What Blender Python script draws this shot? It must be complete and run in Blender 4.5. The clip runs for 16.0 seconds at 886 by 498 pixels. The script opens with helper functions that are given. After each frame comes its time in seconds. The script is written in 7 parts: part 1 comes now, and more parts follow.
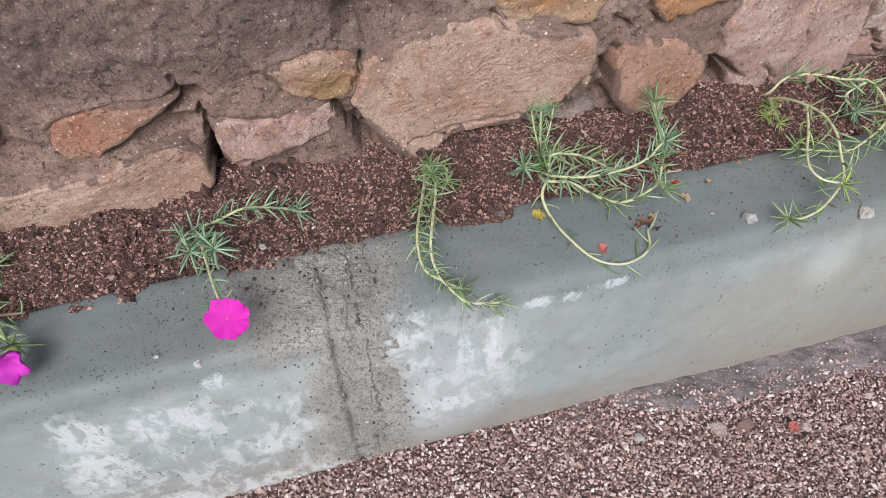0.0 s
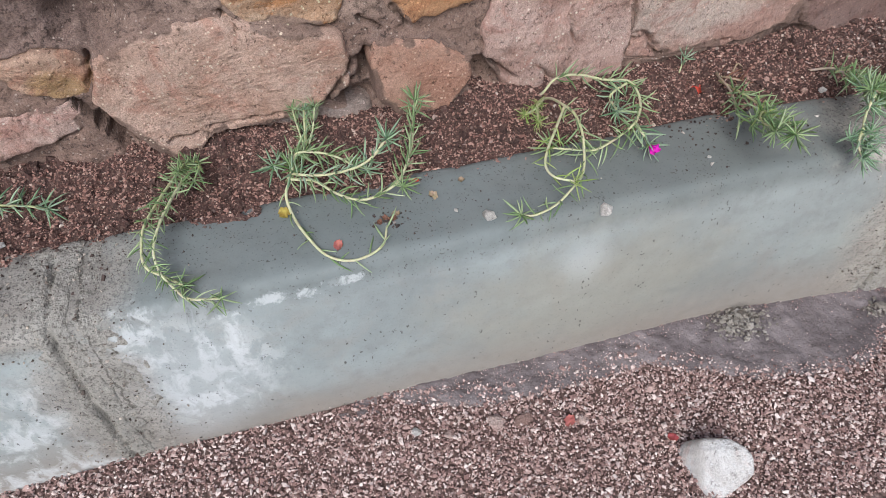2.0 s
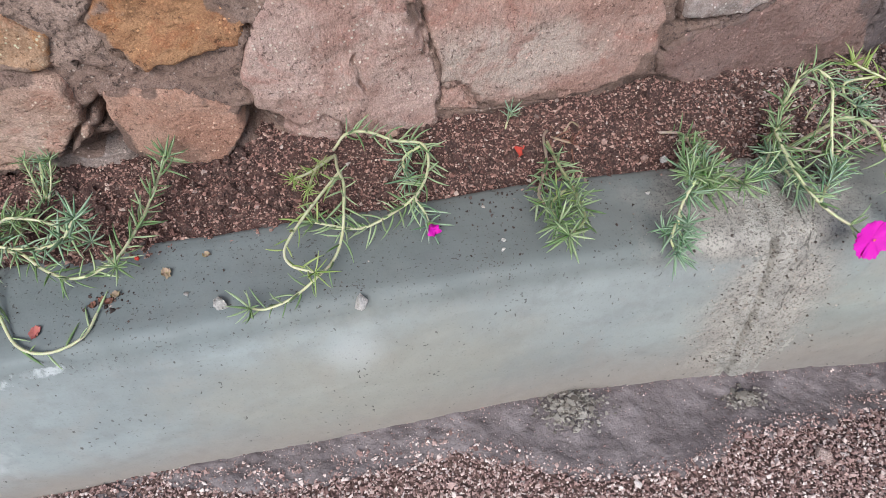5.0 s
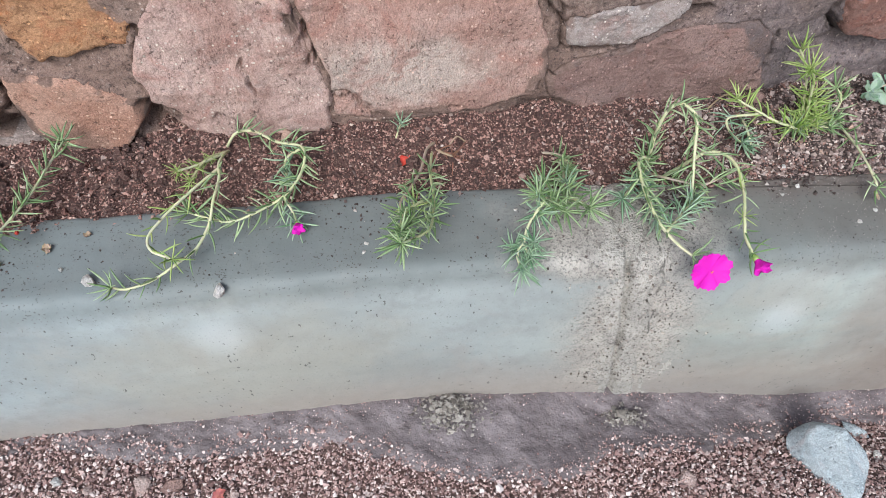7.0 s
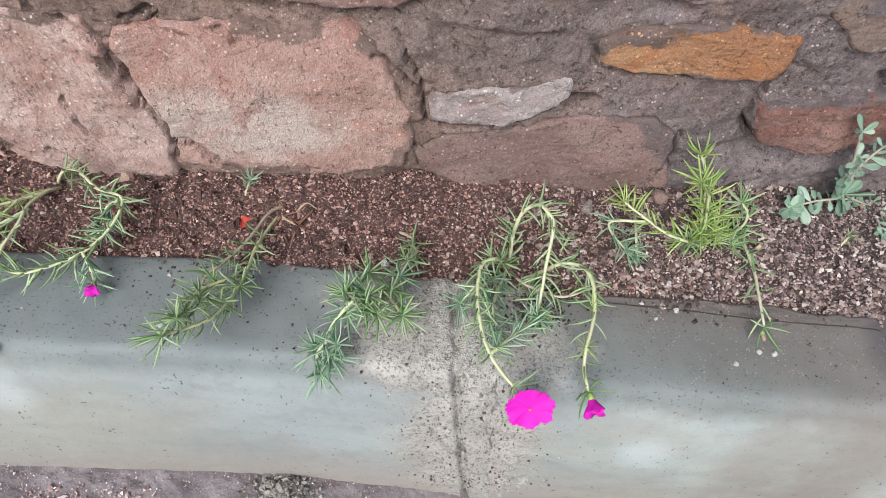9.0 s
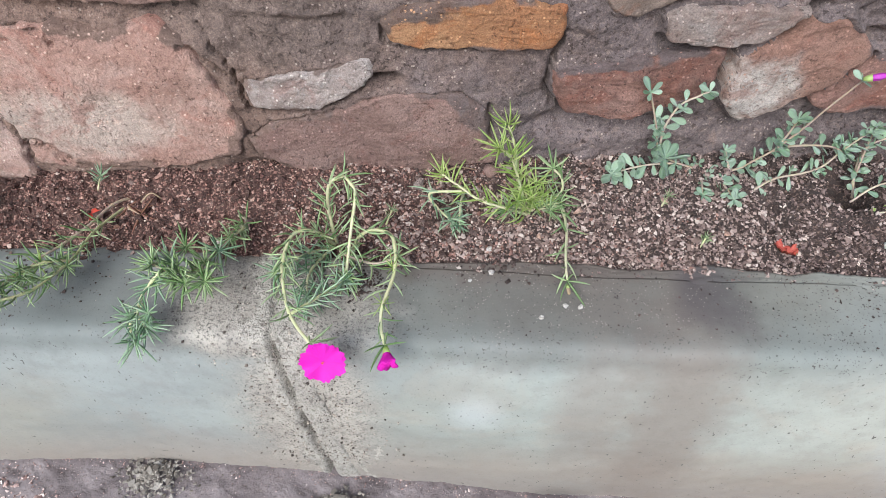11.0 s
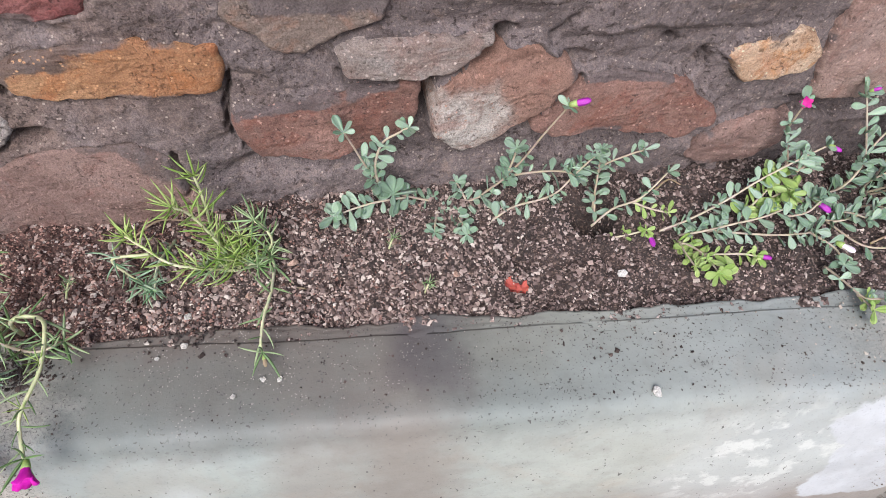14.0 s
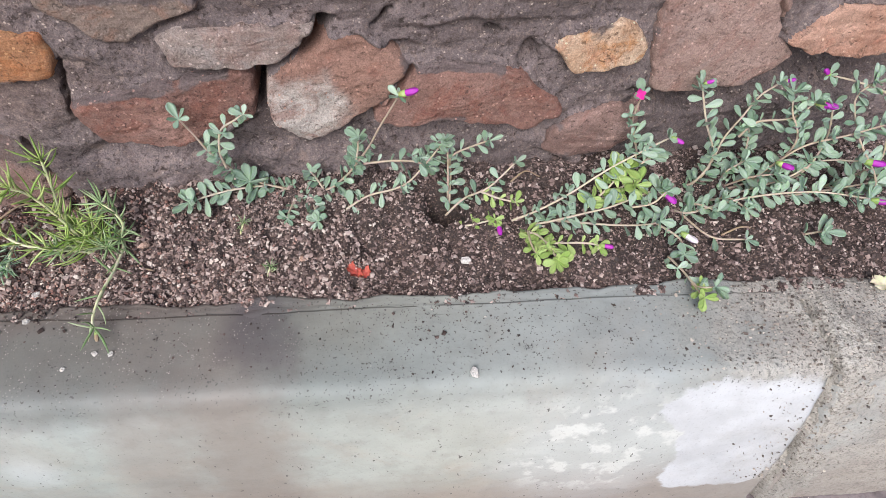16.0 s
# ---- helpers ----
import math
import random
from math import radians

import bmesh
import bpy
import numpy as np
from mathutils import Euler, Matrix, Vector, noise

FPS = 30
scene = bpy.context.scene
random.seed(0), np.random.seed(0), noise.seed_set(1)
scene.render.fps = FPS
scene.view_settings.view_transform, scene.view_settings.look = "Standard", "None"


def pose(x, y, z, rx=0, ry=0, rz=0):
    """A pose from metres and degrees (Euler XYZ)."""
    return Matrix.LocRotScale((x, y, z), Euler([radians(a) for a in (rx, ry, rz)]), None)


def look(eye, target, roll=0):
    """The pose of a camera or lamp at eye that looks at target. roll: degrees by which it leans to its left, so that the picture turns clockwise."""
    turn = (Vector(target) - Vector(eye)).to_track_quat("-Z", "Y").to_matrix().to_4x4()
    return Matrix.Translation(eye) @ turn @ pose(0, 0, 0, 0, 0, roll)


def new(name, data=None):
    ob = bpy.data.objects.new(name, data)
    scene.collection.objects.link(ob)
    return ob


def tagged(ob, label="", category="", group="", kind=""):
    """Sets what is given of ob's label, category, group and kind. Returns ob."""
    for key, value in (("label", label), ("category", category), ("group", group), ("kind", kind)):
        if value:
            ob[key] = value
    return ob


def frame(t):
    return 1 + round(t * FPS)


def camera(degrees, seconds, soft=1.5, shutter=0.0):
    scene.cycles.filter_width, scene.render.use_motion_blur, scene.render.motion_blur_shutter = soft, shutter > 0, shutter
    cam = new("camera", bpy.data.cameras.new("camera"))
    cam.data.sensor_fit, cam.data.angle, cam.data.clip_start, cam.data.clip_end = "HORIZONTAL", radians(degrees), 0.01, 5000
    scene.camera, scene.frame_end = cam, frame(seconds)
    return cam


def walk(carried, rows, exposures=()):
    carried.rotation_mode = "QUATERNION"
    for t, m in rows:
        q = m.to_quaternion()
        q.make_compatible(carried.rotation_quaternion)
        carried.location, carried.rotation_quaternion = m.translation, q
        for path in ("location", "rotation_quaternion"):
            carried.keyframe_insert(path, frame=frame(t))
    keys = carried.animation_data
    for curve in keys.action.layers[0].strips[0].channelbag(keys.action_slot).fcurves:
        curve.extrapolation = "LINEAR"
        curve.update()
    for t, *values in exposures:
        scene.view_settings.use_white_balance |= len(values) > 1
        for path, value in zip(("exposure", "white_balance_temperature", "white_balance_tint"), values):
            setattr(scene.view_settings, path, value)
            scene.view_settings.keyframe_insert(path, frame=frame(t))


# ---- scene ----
cam = camera(69.3, 16.0, soft=0.6)
PATH = [
    (0, (0.017, 0.004, 0.631), (0.31, 1.187, -0.955), -1.2),
    (0.5, (0.071, -0.011, 0.633), (0.331, 1.194, -0.943), -0.6),
    (1, (0.131, -0.027, 0.632), (0.38, 1.17, -0.951), -1.5),
    (1.5, (0.182, -0.044, 0.634), (0.485, 1.155, -0.938), -0.9),
    (2, (0.216, -0.059, 0.634), (0.554, 1.116, -0.949), 0.3),
    (2.5, (0.238, -0.067, 0.636), (0.557, 1.116, -0.945), -0.3),
    (3, (0.247, -0.063, 0.634), (0.576, 1.109, -0.952), 0.1),
    (3.5, (0.296, -0.029, 0.618), (0.69, 1.109, -0.978), 2.9),
    (4, (0.343, 0.01, 0.615), (0.752, 1.113, -1.003), 3.0),
    (4.2, (0.368, 0.02, 0.616), (0.73, 1.132, -1.006), 1.0),
    (6.3, (0.555, -0.029, 0.653), (0.718, 1.096, -0.993), 4.5),
    (6.5, (0.561, -0.031, 0.655), (0.738, 1.094, -0.989), 5.3),
    (7, (0.594, -0.03, 0.655), (0.78, 1.111, -0.978), 2.5),
    (7.5, (0.648, 0.006, 0.651), (0.85, 1.185, -0.952), 4.4),
    (8, (0.684, 0.036, 0.644), (0.827, 1.193, -0.98), 4.8),
    (8.5, (0.715, 0.043, 0.65), (0.822, 1.213, -0.969), 3.7),
    (9, (0.77, 0.054, 0.652), (0.852, 1.211, -0.977), 5.8),
    (9.2, (0.791, 0.048, 0.651), (0.859, 1.216, -0.971), 5.4),
    (11.3, (0.958, -0.007, 0.653), (0.99, 1.23, -0.918), 0.1),
    (11.5, (0.973, -0.004, 0.658), (1.032, 1.207, -0.933), 0.8),
    (12, (1.001, 0.0, 0.652), (1.149, 1.195, -0.945), 0.2),
    (12.5, (1.032, 0.037, 0.648), (1.276, 1.222, -0.944), 1.2),
    (13, (1.048, 0.058, 0.648), (1.367, 1.183, -0.974), 3.3),
    (13.5, (1.068, 0.067, 0.647), (1.339, 1.204, -0.975), 2.8),
    (14, (1.125, 0.065, 0.65), (1.37, 1.232, -0.956), 4.3),
    (14.5, (1.157, 0.061, 0.651), (1.335, 1.225, -0.965), 2.7),
    (15, (1.193, 0.051, 0.651), (1.357, 1.232, -0.954), 1.3),
    (15.5, (1.23, 0.04, 0.656), (1.387, 1.25, -0.929), 0.9),
    (16, (1.268, 0.019, 0.657), (1.461, 1.217, -0.932), 2.8),
]
walk(cam, [(t, look(eye, target, roll)) for t, eye, target, roll in PATH],
     [(0, 0.38, 6250, 9), (1.5, 0.34, 6180, 9), (4, 0.34, 6120, 9), (6.5, 0.60, 6000, 7), (7, 0.62, 5980, 7), (9, 0.70, 6070, 7), (11.5, 0.70, 6070, 7), (12.5, 0.66, 6100, 8), (14.5, 0.71, 6230, 11), (16, 0.70, 6260, 11)])

# ---- world and light ----
SUN_ELEVATION, SUN_TURN = radians(46), radians(200)
world = bpy.data.worlds.new("overcast_sky")
scene.world = world
world.use_nodes = True
_wn = world.node_tree
_bg = _wn.nodes["Background"]
_sky = _wn.nodes.new("ShaderNodeTexSky")
_sky.sky_type, _sky.sun_disc = "NISHITA", False
_sky.sun_elevation, _sky.sun_rotation, _sky.dust_density = SUN_ELEVATION, SUN_TURN, 3.0
_wn.links.new(_sky.outputs["Color"], _bg.inputs["Color"])
_bg.inputs["Strength"].default_value = 0.11
sun = new("sun", bpy.data.lights.new("sun", "SUN"))
sun.data.energy, sun.data.angle, sun.data.color = 2.4, radians(32), (1.0, 0.98, 0.97)
sun.matrix_world = look((0, 0, 0), (-math.sin(SUN_TURN) * math.cos(SUN_ELEVATION), -math.cos(SUN_TURN) * math.cos(SUN_ELEVATION), -math.sin(SUN_ELEVATION)))


# ---- materials ----
class Mat:
    """A small helper to write a node material."""

    def __init__(self, name, roughness=0.85):
        self.material = bpy.data.materials.new(name)
        self.material.use_nodes = True
        self.tree = self.material.node_tree
        self.bsdf = self.tree.nodes["Principled BSDF"]
        self.bsdf.inputs["Roughness"].default_value = roughness
        self.pos = self.tree.nodes.new("ShaderNodeTexCoord").outputs["Object"]

    def put(self, socket, value):
        if isinstance(value, bpy.types.NodeSocket):
            self.tree.links.new(value, socket)
        elif isinstance(value, (tuple, list)) and len(value) == 3 and socket.type == "RGBA":
            socket.default_value = (*value, 1)
        else:
            socket.default_value = value

    def fill(self, nd, inputs, out):
        for key, value in inputs.items():
            self.put(nd.inputs[key], value)
        return nd.outputs[out]

    def node(self, kind, out, inputs):
        return self.fill(self.tree.nodes.new(kind), inputs, out)

    def math(self, op, a, b=0.0, c=0.0):
        nd = self.tree.nodes.new("ShaderNodeMath")
        nd.operation = op
        return self.fill(nd, {0: a, 1: b, 2: c}, 0)

    def vec(self, op, a, b):
        nd = self.tree.nodes.new("ShaderNodeVectorMath")
        nd.operation = op
        return self.fill(nd, {0: a, 1: b}, "Value" if op == "LENGTH" else 0)

    def noise(self, scale, detail=4.0, rough=0.6, stretch=None, warp=0.0):
        p = self.vec("MULTIPLY", self.pos, stretch) if stretch else self.pos
        return self.node("ShaderNodeTexNoise", 0, {"Vector": p, "Scale": scale, "Detail": detail, "Roughness": rough, "Distortion": warp})

    def cells(self, scale, out="Distance", randomness=1.0):
        return self.node("ShaderNodeTexVoronoi", out, {"Vector": self.pos, "Scale": scale, "Randomness": randomness})

    def span(self, value, a, b, c=0.0, d=1.0):
        nd = self.tree.nodes.new("ShaderNodeMapRange")
        nd.interpolation_type = "SMOOTHSTEP"
        return self.fill(nd, {0: value, 1: a, 2: b, 3: c, 4: d}, 0)

    def mix(self, fac, a, b, blend="MIX"):
        nd = self.tree.nodes.new("ShaderNodeMix")
        nd.data_type, nd.blend_type = "RGBA", blend
        return self.fill(nd, {0: fac, 6: a, 7: b}, 2)

    def blob(self, centre, radius, ragged=0.5, scale=40.0, soft=0.25, boxy=False):
        """A mask of one ragged spot, 1 inside and 0 outside."""
        q = self.vec("DIVIDE", self.vec("SUBTRACT", self.pos, centre), radius)
        if boxy:
            q = self.vec("MULTIPLY", q, q)
        d = self.vec("LENGTH", q, (0, 0, 0))
        d = self.math("ADD", d, self.math("MULTIPLY", self.math("SUBTRACT", self.noise(scale, 5, 0.65), 0.5), ragged * 2.5))
        return self.span(d, 1.0 - soft, 1.0 + soft, 1.0, 0.0)

    def random(self):
        return self.node("ShaderNodeObjectInfo", "Random", {})

    def island(self):
        return self.node("ShaderNodeNewGeometry", "Random Per Island", {})

    def finish(self, colour, height=None, strength=0.6, distance=0.002, rough=None):
        self.put(self.bsdf.inputs["Base Color"], colour)
        if rough is not None:
            self.put(self.bsdf.inputs["Roughness"], rough)
        if height is not None:
            self.put(self.bsdf.inputs["Normal"], self.node("ShaderNodeBump", 0, {"Strength": strength, "Distance": distance, "Height": height}))
        return self.material


def mortar_tone(m, big):
    """Brown mortar, turning greyer along the wall."""
    x = m.node("ShaderNodeSeparateXYZ", 0, {0: m.pos})
    grey = m.span(m.math("ADD", x, m.math("MULTIPLY", m.math("SUBTRACT", big, 0.5), 0.8)), 0.76, 1.06)
    col = m.mix(grey, m.mix(m.span(big, 0.35, 0.65), (0.160, 0.104, 0.082), (0.262, 0.174, 0.138)), m.mix(m.span(big, 0.35, 0.65), (0.102, 0.080, 0.078), (0.168, 0.134, 0.132)))
    # darker mortar above the first stones and over the light grey one
    col = m.mix(m.math("MULTIPLY", m.blob((0.82, 0.44, 0.375), (0.10, 0.2, 0.05), 0.5, 14, 0.5), 0.6), col, (0.100, 0.082, 0.074))
    col = m.mix(m.math("MULTIPLY", m.blob((-0.09, 0.44, 0.365), (0.22, 0.2, 0.045), 0.5, 14, 0.5), 0.6), col, (0.128, 0.092, 0.084))
    # a paler trowelling of plaster between the ochre and the orange stone
    return m.mix(m.math("MULTIPLY", m.blob((0.26, 0.44, 0.345), (0.13, 0.2, 0.032), 0.5, 22, 0.5), 0.75), col, (0.345, 0.250, 0.203))


def gritty(m, col, low=0.84, high=1.14):
    """Grain of single sand specks, light and dark."""
    return m.mix(1.0, col, m.span(m.noise(820, 2, 0.5), 0.34, 0.66, low, high), "MULTIPLY")


def stone_material(name, base, light, dark, seam=(90, 90, 110), rust=None, patch=None, lapped=True):
    """Quarried stone: broad tints, short bedding strokes, small pits and pale flecks, and mortar lapped over the rim."""
    m = Mat(name, 0.85)
    big, mid, fine = m.noise(10, 6, 0.66, warp=0.8), m.noise(42, 7, 0.72, warp=0.4), m.noise(170, 5, 0.75)
    strokes = m.noise(2.6, 5, 0.72, stretch=seam, warp=0.5)
    hair = m.noise(6.5, 4, 0.75, stretch=seam, warp=0.3)
    col = m.mix(m.span(big, 0.40, 0.62), base, light)
    if rust:
        col = m.mix(m.span(m.noise(24, 5, 0.7, warp=1.0), 0.50, 0.60, 0, 0.8), col, rust)
    if patch:
        col = m.mix(m.math("MULTIPLY", m.blob(patch[0], patch[1], 0.9, 22, 0.4), 0.85), col, patch[2])
    # redder and greyer clouds, then beds, then grain
    col = m.mix(m.span(m.noise(15, 5, 0.7, warp=1.2), 0.52, 0.64, 0, 0.55), col, (base[0] * 1.04, base[1] * 0.78, base[2] * 0.74))
    col = m.mix(m.span(m.noise(23, 5, 0.7, warp=1.0), 0.54, 0.66, 0, 0.45), col, (light[0] * 0.92, light[1] * 1.02, light[2] * 1.08))
    col = m.mix(m.span(mid, 0.53, 0.70, 0, 0.55), col, dark)
    col = m.mix(m.span(mid, 0.45, 0.30, 0, 0.40), col, light)
    col = m.mix(m.span(strokes, 0.55, 0.68, 0, 0.50), col, dark)
    col = m.mix(m.span(strokes, 0.45, 0.34, 0, 0.50), col, light)
    col = m.mix(m.span(hair, 0.55, 0.66, 0, 0.38), col, tuple(0.8 * c for c in dark))
    col = m.mix(m.span(hair, 0.45, 0.34, 0, 0.32), col, tuple(min(0.7, 1.1 * c) for c in light))
    col = m.mix(m.span(fine, 0.55, 0.68, 0, 0.40), col, tuple(0.6 * c for c in dark))
    col = m.mix(m.span(fine, 0.45, 0.33, 0, 0.30), col, tuple(min(0.7, 1.1 * c) for c in light))
    grain = m.noise(420, 3, 0.6)
    if lapped:
        lap = m.node("ShaderNodeAttribute", "Fac", {})
        lap.node.attribute_name = "lap"
        edge = m.math("ADD", lap, m.math("MULTIPLY", m.math("SUBTRACT", m.noise(70, 5, 0.7), 0.5), 0.9))
        col = m.mix(m.span(edge, 0.38, 0.66, 0, 0.9), col, mortar_tone(m, mid))
    pits = m.math("MULTIPLY", m.span(m.noise(260, 3, 0.6, warp=0.6), 0.60, 0.66), m.span(m.noise(31, 3), 0.44, 0.54))
    col = m.mix(m.math("MULTIPLY", pits, 0.7), col, tuple(0.5 * c for c in dark))
    bright = m.math("MULTIPLY", m.span(m.cells(205), 0.28, 0.15), m.span(m.noise(29, 3), 0.42, 0.52))
    bright = m.math("MULTIPLY", bright, m.span(m.noise(150, 2), 0.44, 0.54))
    col = m.mix(m.math("MULTIPLY", bright, 0.9), col, tuple(min(0.75, 1.6 * c) for c in light))
    h = m.math("ADD", m.math("MULTIPLY", mid, 0.9), m.math("ADD", m.math("MULTIPLY", strokes, 0.4), m.math("ADD", m.math("MULTIPLY", fine, 0.9), m.math("MULTIPLY", grain, 0.5))))
    h = m.math("ADD", m.math("SUBTRACT", h, m.math("MULTIPLY", pits, 0.3)), m.math("MULTIPLY", hair, 0.5))
    return m.finish(gritty(m, col), h, 1.0, 0.0036)


STONE_TAN = stone_material("tan_stone", (0.420, 0.220, 0.150), (0.545, 0.335, 0.248), (0.175, 0.092, 0.061))
STONE_PALE = stone_material("pale_stone", (0.430, 0.268, 0.198), (0.570, 0.400, 0.318), (0.200, 0.116, 0.078), (55, 55, 115))
STONE_PINK = stone_material("pinkish_stone", (0.425, 0.262, 0.214), (0.585, 0.420, 0.360), (0.200, 0.108, 0.086), (125, 125, 42))
STONE_ORANGE = stone_material("orange_stone", (0.352, 0.162, 0.076), (0.490, 0.270, 0.138), (0.205, 0.095, 0.049), rust=(0.413, 0.162, 0.059))
STONE_RUST = stone_material("rusty_stone", (0.222, 0.112, 0.086), (0.315, 0.182, 0.146), (0.098, 0.051, 0.042), rust=(0.238, 0.098, 0.068))
STONE_RED = stone_material("crimson_stained_stone", (0.20, 0.058, 0.056), (0.27, 0.105, 0.095), (0.10, 0.036, 0.034))
STONE_GREY = stone_material("grey_stone", (0.275, 0.216, 0.190), (0.415, 0.340, 0.303), (0.149, 0.103, 0.081))
STONE_LIGHT = stone_material("light_grey_stone", (0.345, 0.278, 0.250), (0.500, 0.430, 0.395), (0.205, 0.148, 0.126))
STONE_OLIVE = stone_material("olive_brown_stone", (0.198, 0.145, 0.118), (0.275, 0.208, 0.172), (0.108, 0.077, 0.060), rust=(0.275, 0.165, 0.120))
STONE_BROWN = stone_material("brown_stone", (0.240, 0.148, 0.124), (0.320, 0.210, 0.178), (0.114, 0.066, 0.050))
STONE_BROAD = stone_material("dull_pinkish_brown_stone", (0.285, 0.178, 0.146), (0.390, 0.268, 0.226), (0.150, 0.090, 0.074))
STONE_YELLOW = stone_material("yellow_stone", (0.46, 0.285, 0.175), (0.62, 0.455, 0.325), (0.253, 0.127, 0.064), rust=(0.504, 0.235, 0.090))
STONE_OCHRE = stone_material("brown_and_ochre_stone", (0.41, 0.245, 0.170), (0.53, 0.36, 0.265), (0.160, 0.083, 0.054), patch=((0.040, 0.44, 0.298), (0.026, 0.1, 0.014), (0.450, 0.284, 0.123)))
STONE_WEDGE = stone_material("brown_and_white_stone", (0.245, 0.128, 0.092), (0.330, 0.190, 0.144), (0.118, 0.063, 0.046), patch=((1.213, 0.44, 0.292), (0.034, 0.1, 0.042), (0.60, 0.56, 0.51)))
STONE_PATCHED = stone_material("pink_stone_with_pale_patches", (0.410, 0.242, 0.192), (0.525, 0.348, 0.286), (0.200, 0.106, 0.083), (125, 125, 42), patch=((0.625, 0.44, 0.272), (0.070, 0.1, 0.040), (0.590, 0.495, 0.425)))


def mortar_material():
    m = Mat("wall_mortar", 0.92)
    big, mid, fine = m.noise(8, 5, 0.6, warp=0.5), m.noise(38, 7, 0.74, warp=0.5), m.noise(130, 5, 0.75)
    col = mortar_tone(m, big)
    col = m.mix(m.span(mid, 0.50, 0.70, 0, 0.55), col, (0.069, 0.045, 0.038))
    col = m.mix(m.span(mid, 0.46, 0.30, 0, 0.45), col, (0.267, 0.185, 0.149))
    col = m.mix(m.span(fine, 0.53, 0.66, 0, 0.7), col, (0.049, 0.031, 0.026))
    col = m.mix(m.span(fine, 0.45, 0.34, 0, 0.5), col, (0.285, 0.216, 0.184))
    grain = m.noise(380, 3, 0.65)
    col = m.mix(m.span(grain, 0.54, 0.66, 0, 0.35), col, (0.040, 0.028, 0.022))
    col = m.mix(m.span(grain, 0.45, 0.35, 0, 0.3), col, (0.275, 0.203, 0.170))
    pits = m.math("MULTIPLY", m.span(m.noise(230, 3, 0.6, warp=0.6), 0.59, 0.65), m.span(m.noise(24, 3), 0.42, 0.52))
    col = m.mix(m.math("MULTIPLY", pits, 0.75), col, (0.037, 0.024, 0.020))
    specks = m.math("MULTIPLY", m.span(m.cells(210), 0.26, 0.13), m.span(m.noise(30, 4), 0.42, 0.52))
    specks = m.math("MULTIPLY", specks, m.span(m.noise(140, 2), 0.45, 0.56))
    col = m.mix(m.math("MULTIPLY", specks, 0.9), col, (0.421, 0.347, 0.297))
    h = m.math("ADD", m.math("MULTIPLY", mid, 0.9), m.math("ADD", m.math("MULTIPLY", fine, 1.0), m.math("MULTIPLY", grain, 0.5)))
    return m.finish(gritty(m, col, 0.80, 1.18), m.math("SUBTRACT", h, m.math("MULTIPLY", pits, 0.4)), 1.0, 0.0024)


def soil_material():
    m = Mat("garden_soil", 0.95)
    x = m.node("ShaderNodeSeparateXYZ", 0, {0: m.pos})
    col = m.mix(m.span(m.math("ADD", x, m.math("MULTIPLY", m.noise(12), 0.3)), 0.95, 1.25), (0.075, 0.036, 0.029), (0.040, 0.030, 0.027))
    col = m.mix(m.span(m.noise(28, 5, 0.7), 0.4, 0.7, 0, 0.6), col, (0.06, 0.036, 0.03))
    col = m.mix(m.span(m.noise(420, 2, 0.6), 0.5, 0.7, 0, 0.75), col, (0.22, 0.15, 0.12))
    col = m.mix(m.span(m.noise(300, 3, 0.6), 0.5, 0.38, 0, 0.7), col, (0.035, 0.02, 0.017))
    h = m.math("ADD", m.noise(300, 3, 0.7), m.noise(90, 4, 0.6))
    return m.finish(col, h, 1.0, 0.003)


def grit_material(name, stops):
    m = Mat(name, 0.8)
    rnd = m.island()
    ramp = m.tree.nodes.new("ShaderNodeValToRGB")
    m.put(ramp.inputs[0], rnd)
    els = ramp.color_ramp.elements
    while len(els) < len(stops):
        els.new(0.5)
    for el, (at, c) in zip(els, stops):
        el.position, el.color = at, (*c, 1)
    col = m.mix(m.span(m.noise(350, 3), 0.4, 0.7, 0, 0.25), ramp.outputs[0], (0.12, 0.08, 0.07))
    return m.finish(col, m.noise(700, 2), 0.4, 0.001)


def fissure(m, x0, slope, low, high, seed):
    """1 along a fine ragged crack that runs down the kerb near x0."""
    x = m.node("ShaderNodeSeparateXYZ", 0, {0: m.pos})
    z = m.node("ShaderNodeSeparateXYZ", 2, {0: m.pos})
    off = m.math("ADD", m.math("SUBTRACT", x, x0), m.math("MULTIPLY", m.math("SUBTRACT", z, 0.1), slope))
    off = m.math("ADD", off, m.math("MULTIPLY", m.math("SUBTRACT", m.noise(38, 5, 0.7), 0.5), 0.022))
    line = m.span(m.math("ABSOLUTE", off), 0.0005, 0.0014, 1, 0)
    line = m.math("MULTIPLY", line, m.math("MULTIPLY", m.span(z, low, low + 0.02), m.span(z, high, high + 0.01, 1, 0)))
    return m.math("MULTIPLY", line, m.span(m.noise(52 + seed, 3), 0.43, 0.52))


